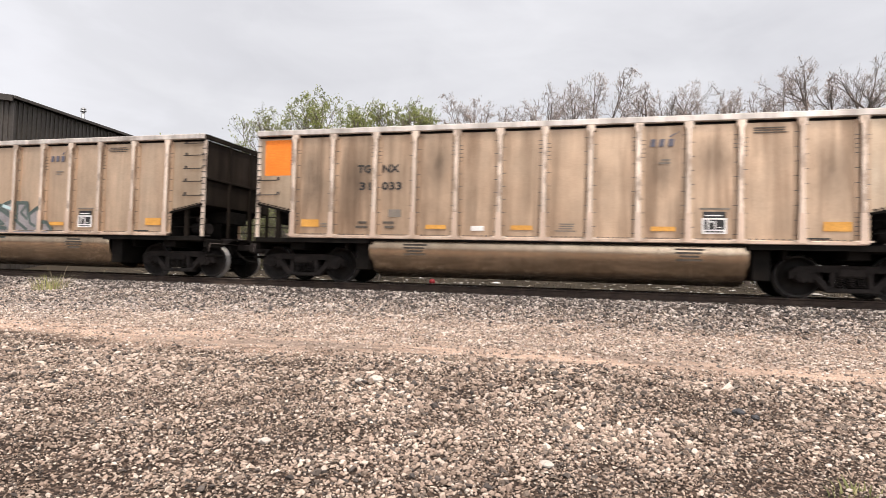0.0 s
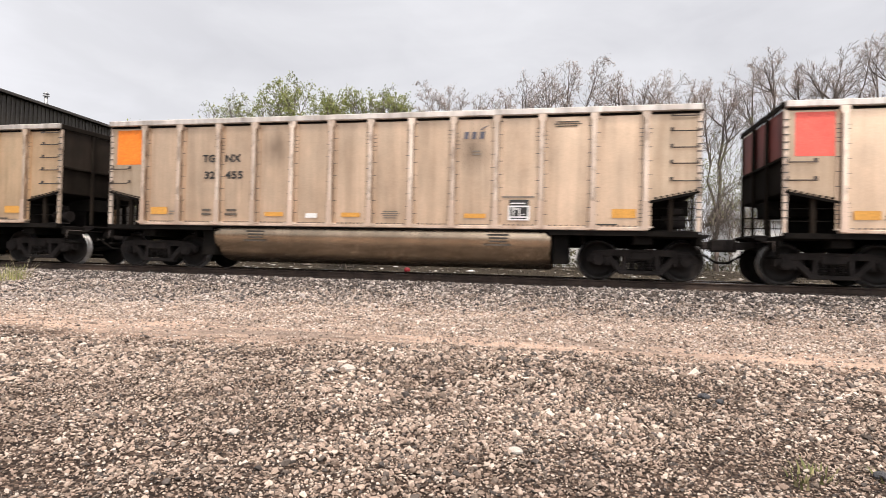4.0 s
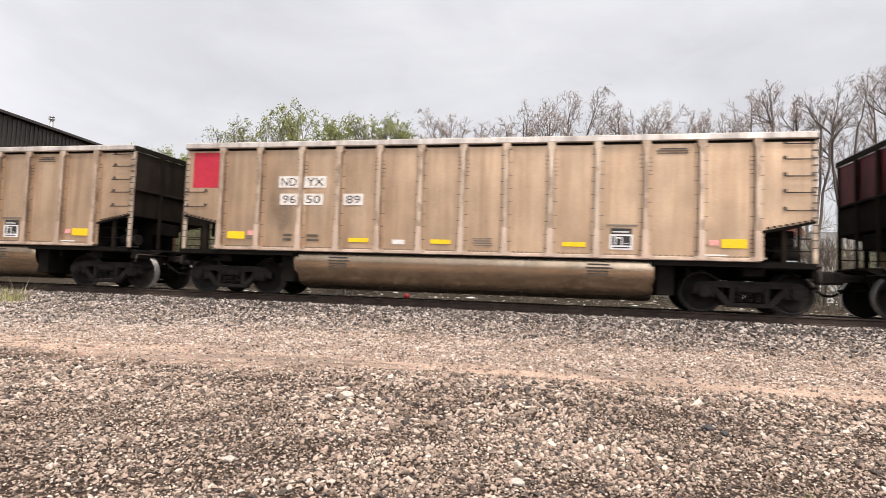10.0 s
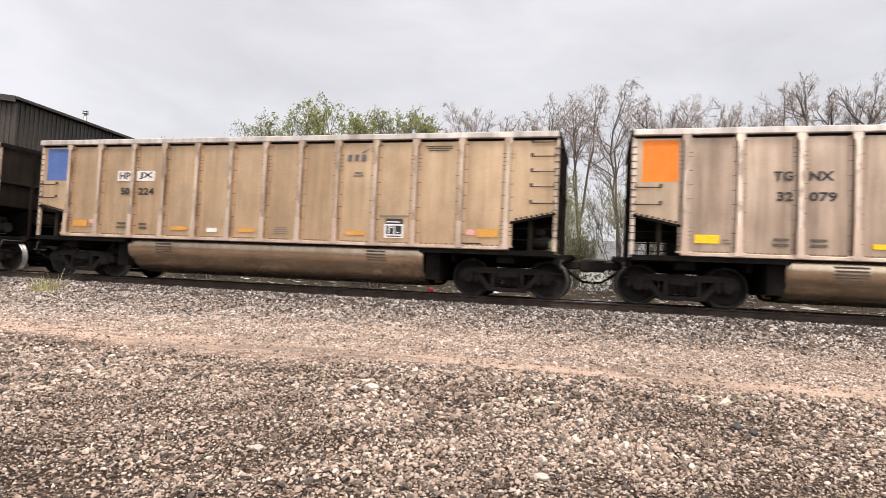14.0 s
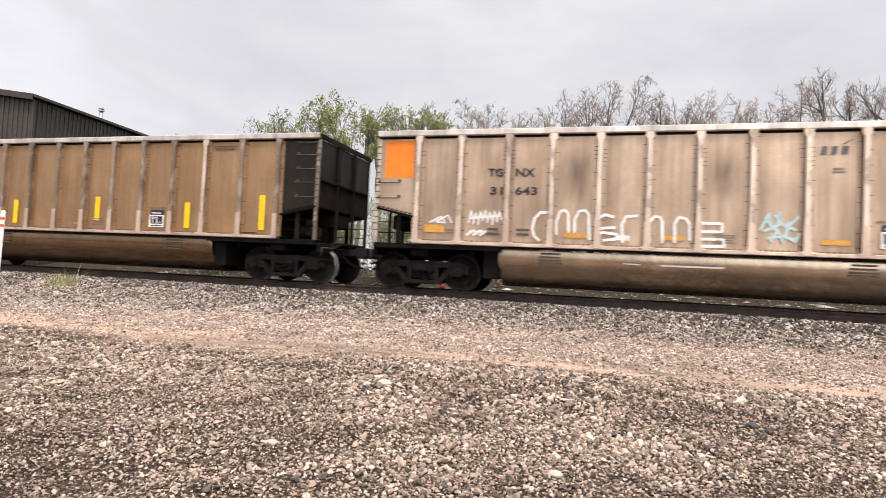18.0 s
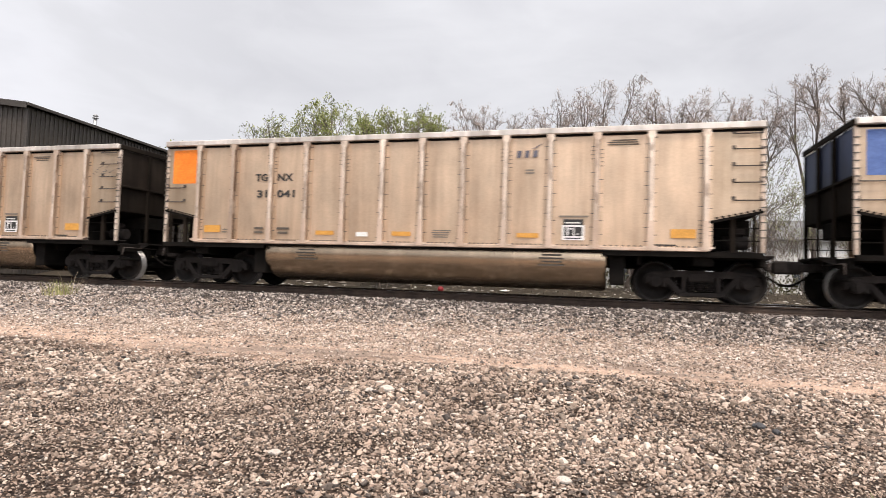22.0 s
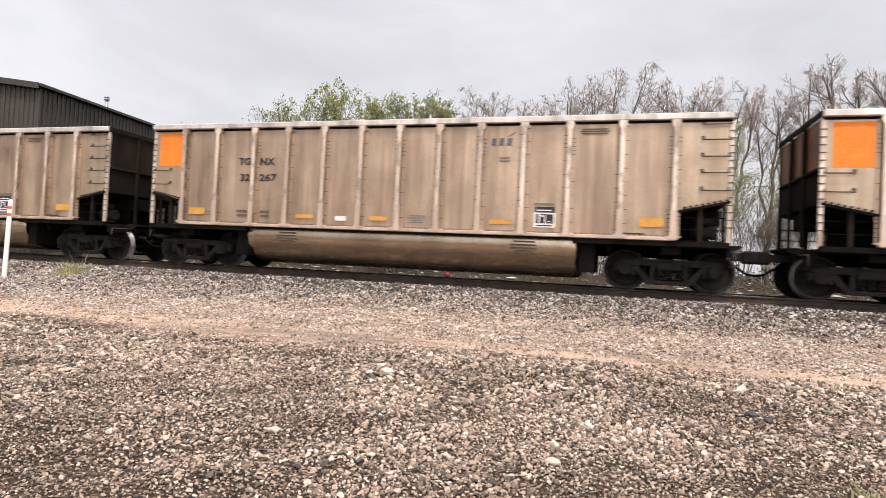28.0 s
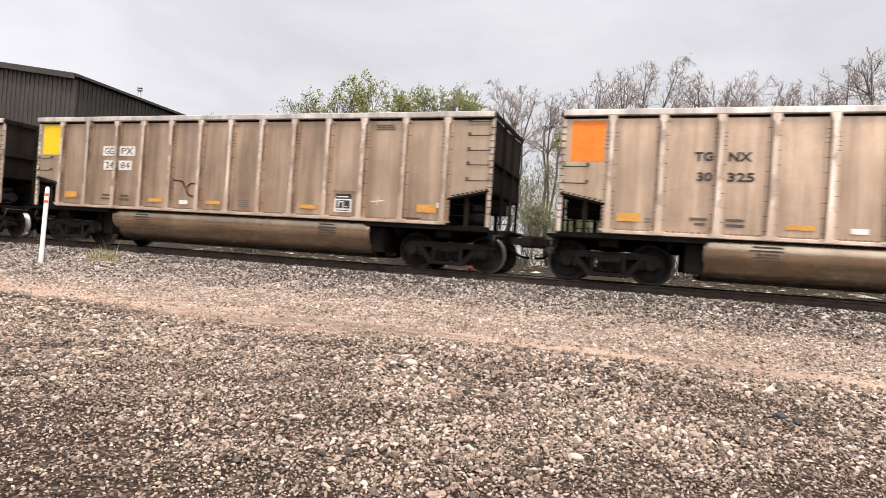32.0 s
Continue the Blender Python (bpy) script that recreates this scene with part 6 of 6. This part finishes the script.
rng = np.random.default_rng(5)
scatter("roadside_litter", "scattered pale rubbish and broken sticks along the far verge", rng.uniform(-22, 16, 1800), rng.uniform(18.5, 28, 1800), 0.07, "litter", 6, 0.22)
scatter("scrap_heap", "larger pale scraps and broken boards on the far verge", rng.uniform(-22, 16, 300), rng.uniform(18.8, 26, 300), 0.13, "litter", 8, 0.2)
scatter("dry_debris", "dead leaves and straw beyond the rails", rng.uniform(-26, 18, 5000), rng.uniform(17.5, 30, 5000), 0.07, "dead_weed", 7, 0.25)


def weeds(n, x0, x1, y0, y1, h0, h1, seed, thick=0.016):
    """Dead stalks and dry grass over the far verge, one mesh of leaning blades."""
    g = np.random.default_rng(seed)
    xs, ys, hh = g.uniform(x0, x1, n), g.uniform(y0, y1, n), g.uniform(h0, h1, n) ** 1.3
    zs, lean, tilt, w = ground_z(xs, ys), g.normal(0, 0.35, n) * hh, g.normal(0, 0.3, n) * hh, g.uniform(0.006, 0.016, n)
    v = np.stack([np.stack([xs - w, ys, zs - 0.02], 1), np.stack([xs + w, ys, zs - 0.02], 1), np.stack([xs + lean + w * 0.3, ys + tilt, zs + hh], 1), np.stack([xs + lean - w * 0.3, ys + tilt, zs + hh], 1)], 1).reshape(-1, 3)
    f = np.arange(4 * n).reshape(-1, 4)
    return tagged(raw("dead_weeds", v, f, "dead_weed"), "dry brown weed stalks and dead grass beyond the rails", "weeds", kind="stuff")


weeds(8000, -26, 19, 18.6, 29.0, 0.06, 0.26, 31)
bm = bmesh.new()
bmesh.ops.create_icosphere(bm, subdivisions=2, radius=0.14)
for v in bm.verts:
    v.co.z *= 0.9
red = part("red_ball", bm, "ball_red", smooth=True)
red.matrix_basis = pose(-7.0, 24.4, float(ground_z(-7.0, 24.4)) + 0.15)
tagged(red, "red plastic ball lying on the far verge", "ball")


def brush_belt(n, x0, x1, y0, y1, top, seed):
    """Low tangled undergrowth behind the trees: small bent leaves and twigs, one mesh."""
    g = np.random.default_rng(seed)
    xs, ys = g.uniform(x0, x1, n), g.uniform(y0, y1, n)
    crest = top * (0.7 + 0.3 * np.sin(xs * 0.7) * np.sin(xs * 1.9 + 1)) * (0.75 + 0.25 * np.sin(ys * 1.3 + xs))
    c = np.stack([xs, ys, ground_z(xs, ys) + crest * g.uniform(0, 1, n) ** 1.4], 1)
    a, b = g.normal(0, 1, (n, 3)), g.normal(0, 1, (n, 3))
    a /= np.linalg.norm(a, axis=1)[:, None]
    b -= a * (a * b).sum(1)[:, None]
    b /= np.linalg.norm(b, axis=1)[:, None]
    s = g.uniform(0.06, 0.15, n)[:, None]
    v = np.stack([c - a * s, c + b * s * 0.4, c + a * s, c - b * s * 0.4], 1).reshape(-1, 3)
    return tagged(raw("undergrowth", v, np.arange(4 * n).reshape(-1, 4), "brush_leaf"), "low tangled brown-green undergrowth behind the trees", "undergrowth", kind="stuff")


brush_belt(26000, -40, 40, 34.0, 39.0, 2.3, 51)


# ---- far lots seen between the cars ----
def house(x, y, rz, w, d, h, roof, wall, label):
    ob = tagged(new("house"), label, "building")
    ob.matrix_basis = pose(x, y, -0.45, 0, 0, rz)
    bm = bmesh.new()
    box(bm, -w / 2, w / 2, 0, d, 0, h)
    part("wall", bm, wall, ob)
    bm = bmesh.new()
    for s in (0, 1):
        y0, y1 = (-0.4, d / 2) if s == 0 else (d / 2, d + 0.4)
        z0, z1 = (h - 0.1, h + d * 0.22) if s == 0 else (h + d * 0.22, h - 0.1)
        vs = [bm.verts.new(p) for p in ((-w / 2 - 0.4, y0, z0), (w / 2 + 0.4, y0, z0), (w / 2 + 0.4, y1, z1), (-w / 2 - 0.4, y1, z1))]
        up = [bm.verts.new(v.co + Vector((0, 0, 0.14))) for v in vs]
        bm.faces.new(vs[::-1])
        bm.faces.new(up)
        for i in range(4):
            bm.faces.new((vs[i], vs[(i + 1) % 4], up[(i + 1) % 4], up[i]))
    part("roof", bm, roof, ob)
    for i in range(3):
        cx = -w / 2 + w * (i + 0.5) / 3
        if i == 1:
            bm = bmesh.new()
            box(bm, cx - 0.5, cx + 0.5, -0.06, 0.02, 0.1, 2.15)
            part("door", bm, "siding_trim", ob)
        else:
            bm = bmesh.new()
            box(bm, cx - 0.75, cx + 0.75, -0.05, 0.02, 0.95, 2.1)
            pane = part("window", bm, "glass_dark", ob)
            bm = bmesh.new()
            for a in (-0.78, 0.0, 0.70):
                box(bm, cx + a, cx + a + 0.08, -0.09, -0.051, 0.9, 2.15)
            box(bm, cx - 0.78, cx + 0.78, -0.09, -0.051, 0.88, 0.95)
            box(bm, cx - 0.78, cx + 0.78, -0.09, -0.051, 2.1, 2.17)
            part("window_frame", bm, "house_white", pane)
    return ob


gabled = house(16.5, 46, 0, 11, 7, 4.1, "roof_metal", "house_white", "white house with a small red gable beyond the trees")
bm = bmesh.new()
slab(bm, [(-1.35, 5.35), (0.15, 5.35), (-0.6, 6.35)], 2.2, 3.6)
bmesh.ops.recalc_face_normals(bm, faces=bm.faces)
part("gable", bm, "shingle_red", gabled, "small red-shingled gable")
house(-3.0, 52, -3, 14, 8, 2.9, "roof_metal", "house_white", "low white outbuilding beyond the brush")
house(32.0, 48, -3, 14, 8, 2.9, "roof_metal", "house_white", "low white outbuilding beyond the brush")


def mesh_fence(x0, x1, y):
    ob = tagged(new("chain_fence"), "galvanised chain-link fence beyond the tracks", "fence")
    n = int((x1 - x0) / 3)
    for i in range(n + 1):
        bm = bmesh.new()
        tube(bm, (x0 + 3 * i, y, -0.5), (x0 + 3 * i, y, 1.35), 0.03, sides=7)
        part("fence_post", bm, "galvanised", ob)
    bm = bmesh.new()
    tube(bm, (x0, y, 1.3), (x0 + 3 * n, y, 1.3), 0.02, sides=6)
    part("top_rail", bm, "galvanised", ob)
    v, f = [], []
    step = 0.13
    m = int((x1 - x0) / step)
    for i in range(m):
        for s in (-1, 1):
            xa = x0 + i * step
            xb = xa + s * 1.75
            if not x0 <= xb <= x1:
                continue
            k = len(v)
            v += [(xa - 0.004, y, -0.42), (xa + 0.004, y, -0.42), (xb + 0.004, y + 0.002, 1.3), (xb - 0.004, y + 0.002, 1.3)]
            f.append((k, k + 1, k + 2, k + 3))
    raw("fence_mesh", v, f, "galvanised", ob)


mesh_fence(-2.0, 34.0, 36.0)

# ---- loose stone ----
def stones(name, label, xs, ys, sizes, mat, seed, coarse=False, sink=0.25):
    """Angular crushed stones lying in the ground, one mesh."""
    rng = np.random.default_rng(seed)
    n = len(xs)
    if coarse:
        base = np.array([(1, 0, 0), (0, 1, 0), (-1, 0, 0), (0, -1, 0), (0, 0, 1), (0, 0, -1)], float)
        tri = np.array([(0, 1, 4), (1, 2, 4), (2, 3, 4), (3, 0, 4), (1, 0, 5), (2, 1, 5), (3, 2, 5), (0, 3, 5)])
    else:
        g = 1.618
        base = np.array([(-1, g, 0), (1, g, 0), (-1, -g, 0), (1, -g, 0), (0, -1, g), (0, 1, g), (0, -1, -g), (0, 1, -g), (g, 0, -1), (g, 0, 1), (-g, 0, -1), (-g, 0, 1)]) / 1.9
        tri = np.array([(0, 11, 5), (0, 5, 1), (0, 1, 7), (0, 7, 10), (0, 10, 11), (1, 5, 9), (5, 11, 4), (11, 10, 2), (10, 7, 6), (7, 1, 8),
                        (3, 9, 4), (3, 4, 2), (3, 2, 6), (3, 6, 8), (3, 8, 9), (4, 9, 5), (2, 4, 11), (6, 2, 10), (8, 6, 7), (9, 8, 1)])
    k = len(base)
    # broken flakes: uneven corners, longer than wide, lying tilted
    rough = 0.48 if coarse else 0.34
    v = base[None] + rng.uniform(-rough, rough, (n, k, 3))
    v = v * np.stack([rng.uniform(0.9, 1.25, n), rng.uniform(0.7, 1.05, n), rng.uniform(0.4, 0.8, n)], 1)[:, None, :]
    for i, j, ang in ((1, 2, rng.normal(0, 0.34, n)), (0, 2, rng.normal(0, 0.30, n)), (0, 1, rng.uniform(0, 6.283, n))):
        c, d = np.cos(ang)[:, None], np.sin(ang)[:, None]
        v[..., i], v[..., j] = v[..., i] * c - v[..., j] * d, v[..., i] * d + v[..., j] * c
    v = v * (sizes * 0.5)[:, None, None]
    lift = sizes * (0.5 - sink) * 0.8
    v[..., 0] += xs[:, None]
    v[..., 1] += ys[:, None]
    v[..., 2] += (ground_z(xs, ys) + lift)[:, None]
    ff = (tri[None] + k * np.arange(n)[:, None, None]).reshape(-1, 3)
    return tagged(raw(name, v.reshape(-1, 3), ff, mat), label, "gravel", kind="stuff")


rng = np.random.default_rng(11)


def strewn(n, y0, y1, keep):
    """Random spots over the lot, thinned by keep(x, y)."""
    y = np.sqrt(rng.uniform(y0 * y0, y1 * y1, n))
    x = rng.uniform(-1.62, 0.72, n) * y + rng.normal(0, 1.1, n)
    m = rng.random(n) < keep(x, y)
    return x[m], y[m]


def bed(x, y):
    """1 on the gravel bed by the camera, thin on the road and where the dirt shows through."""
    edge = 6.25 + 0.15 * np.sin(x * 0.9 + 1) + 0.12 * np.sin(x * 2.3) - 0.65 * smooth01(-x, 2.8, 4.2)
    return 1 - smooth01(y, edge - 0.35, edge + 0.5)


def patchy(x, y):
    return np.clip(0.72 + 0.4 * np.sin(1.9 * x + 0.7 * y) * np.sin(2.3 * y - 0.8 * x) + 0.25 * np.sin(5.1 * x + 2.0) * np.sin(4.7 * y), 0.38, 1)


def fineness(x, y):
    """Drifts of coarser and finer stone over the lot."""
    return np.clip(0.94 + 0.22 * np.sin(1.1 * x + 1.9 * y + 0.6) * np.sin(1.7 * y - 0.5 * x) + 0.14 * np.sin(3.3 * x - 1.2 * y + 2.0) * np.sin(2.9 * y + 0.7 * x), 0.62, 1.15) * np.clip(0.34 + 0.17 * y, 0.62, 1.34)


x, y = strewn(82000, 0.9, 7.2, lambda a, b: bed(a, b) * patchy(a, b))
stones("gravel_bed", "bed of loose angular pinkish, tan and grey crushed gravel", x, y, np.clip(rng.lognormal(math.log(0.0205), 0.40, len(x)), 0.010, 0.058) * fineness(x, y), "gravel_stone", 12, False, 0.12)
x, y = strewn(70000, 0.9, 7.2, lambda a, b: bed(a, b))
stones("gravel_chips", "sharp tan and pinkish gravel chips", x, y, np.clip(rng.lognormal(math.log(0.019), 0.36, len(x)), 0.009, 0.045) * fineness(x, y), "gravel_stone", 19, True, 0.2)
x, y = strewn(34000, 0.9, 4.6, lambda a, b: bed(a, b))
stones("gravel_grit", "fine sharp grit among the gravel", x, y, np.clip(rng.lognormal(math.log(0.014), 0.3, len(x)), 0.007, 0.03), "gravel_stone", 20, True, 0.2)
x, y = strewn(46000, 4.6, 12.2, lambda a, b: (0.95 - (0.65 - 0.45 * smooth01(np.sin(0.75 * a + 0.5) + 0.5 * np.sin(1.9 * a), -0.2, 0.8) * smooth01(-a, 0.5, 3.0)) * smooth01(b, 6.4, 6.8) * (1 - smooth01(b, 7.4, 8.4))) * (1 - bed(a, b)))
stones("fine_gravel", "fine gravel and grit pressed into the dirt", x, y, np.clip(rng.lognormal(math.log(0.019), 0.35, len(x)), 0.008, 0.04) * (0.8 + 0.07 * y), "road_stone", 13, True)
x, y = strewn(46000, 7.1, 12.4, lambda a, b: 0.15 + 0.85 * smooth01(b, 7.5, 8.6))
stones("road_gravel", "pale mixed gravel between the road and the ballast", x, y, np.clip(rng.lognormal(math.log(0.034), 0.35, len(x)), 0.015, 0.07), "road_stone", 17, True)
x = rng.uniform(-26, 13, 62000)
y = rng.uniform(8.4, 14.2, 62000)
m = rng.random(62000) < smooth01(y + 0.28 * np.clip(-x - 5, 0, 8), 10.2, 12.2)
stones("ballast", "grey railway ballast sloping down from the rails", x[m], y[m], np.clip(rng.lognormal(math.log(0.052), 0.33, m.sum()), 0.02, 0.10), "ballast_stone", 14, True)
x, y = rng.uniform(-32, 16, 19000), rng.uniform(14.2, 18.2, 19000)
stones("far_ballast", "grey railway ballast between and beyond the rails", x, y, np.clip(rng.lognormal(math.log(0.055), 0.3, len(x)), 0.02, 0.10), "ballast_stone", 15, True)
x, y = rng.uniform(-12, 8, 42000), rng.uniform(-4, 6.4, 42000)
m = (x < -1.6 * y - 0.2) | (x > 0.72 * y + 0.2) | (y < 1.4)
stones("outer_gravel", "loose gravel round the edge of the lot", x[m], y[m], np.clip(rng.lognormal(math.log(0.034), 0.4, m.sum()), 0.015, 0.08), "gravel_stone", 16, True)

# single stones that stand out
bm = bmesh.new()
bmesh.ops.create_icosphere(bm, subdivisions=2, radius=0.5)
for v in bm.verts:
    p = v.co.copy()
    v.co *= 1 + 0.28 * noise.noise(p * 2.2) + 0.12 * noise.noise(p * 5)
    v.co.z *= 0.62
stone_mesh = bpy.data.meshes.new("stone")
bm.to_mesh(stone_mesh)
bm.free()
stone_mesh.materials.append(MATS["stone_pale"])
for sx, sy, size, tone, rz in ((-1.87, 4.82, 0.13, "stone_pale", 20), (-2.0, 4.75, 0.09, "stone_pale", 80), (-2.46, 3.93, 0.075, "stone_tan", 10), (-1.28, 4.15, 0.08, "stone_tan", 50), (0.97, 4.71, 0.10, "stone_dark", 30), (1.06, 4.62, 0.08, "stone_dark", 90),
                               (0.36, 3.97, 0.085, "stone_tan", 130), (-1.86, 3.05, 0.075, "stone_pale", 60), (-0.26, 3.08, 0.08, "stone_pale", 5), (-4.9, 4.7, 0.08, "stone_tan", 30), (-0.66, 4.45, 0.075, "stone_pale", 75), (1.50, 3.3, 0.09, "stone_dark", 40)):
    o = new("stone", stone_mesh)
    o.material_slots[0].link = "OBJECT"
    o.material_slots[0].material = MATS[tone]
    o.matrix_basis = pose(sx, sy, float(ground_z(sx, sy)) + size * 0.2, 0, 0, rz) @ Matrix.Diagonal((size, size * 0.7, size * 0.8, 1))
    tagged(o, {"stone_pale": "pale cream", "stone_tan": "pinkish tan", "stone_dark": "dark grey"}[tone] + " angular stone lying on the gravel", "stone", "larger stones in the gravel")


# ---- what moves ----
def motions():
    """The train rolls by; wheels turn while their car is near."""
    radius = 0.457
    ts = np.array([r[0] for r in TRAIN], float)
    xs = np.array([r[1] for r in TRAIN], float)
    for k, car in enumerate(TRAIN_CARS):
        walk(car, [(t, pose(x - PITCH * (k - 1), TRACK, 0)) for t, x in TRAIN])
        sets = [(o, o.location.x) for o in car.children_recursive if o.name.split(".")[0] == "wheelset"]
        fine = np.arange(0, 32 * FPS + 1) / FPS
        pos = np.interp(fine, ts, xs) - PITCH * (k - 1)
        near = np.where(np.abs(pos + 2.0) < 26)[0]
        if not len(near):
            continue
        rows = []
        if near[0] > 0:
            rows.append((0.0, pos[near[0]]))
        rows += [(fine[i], pos[i]) for i in near]
        if near[-1] < len(fine) - 1:
            rows.append((32.0, pos[near[-1]]))
        for o, dx in sets:
            walk(o, [(t, pose(dx, 0, 0.457, 0, math.degrees(p / radius) % 360, 0)) for t, p in rows])


motions()
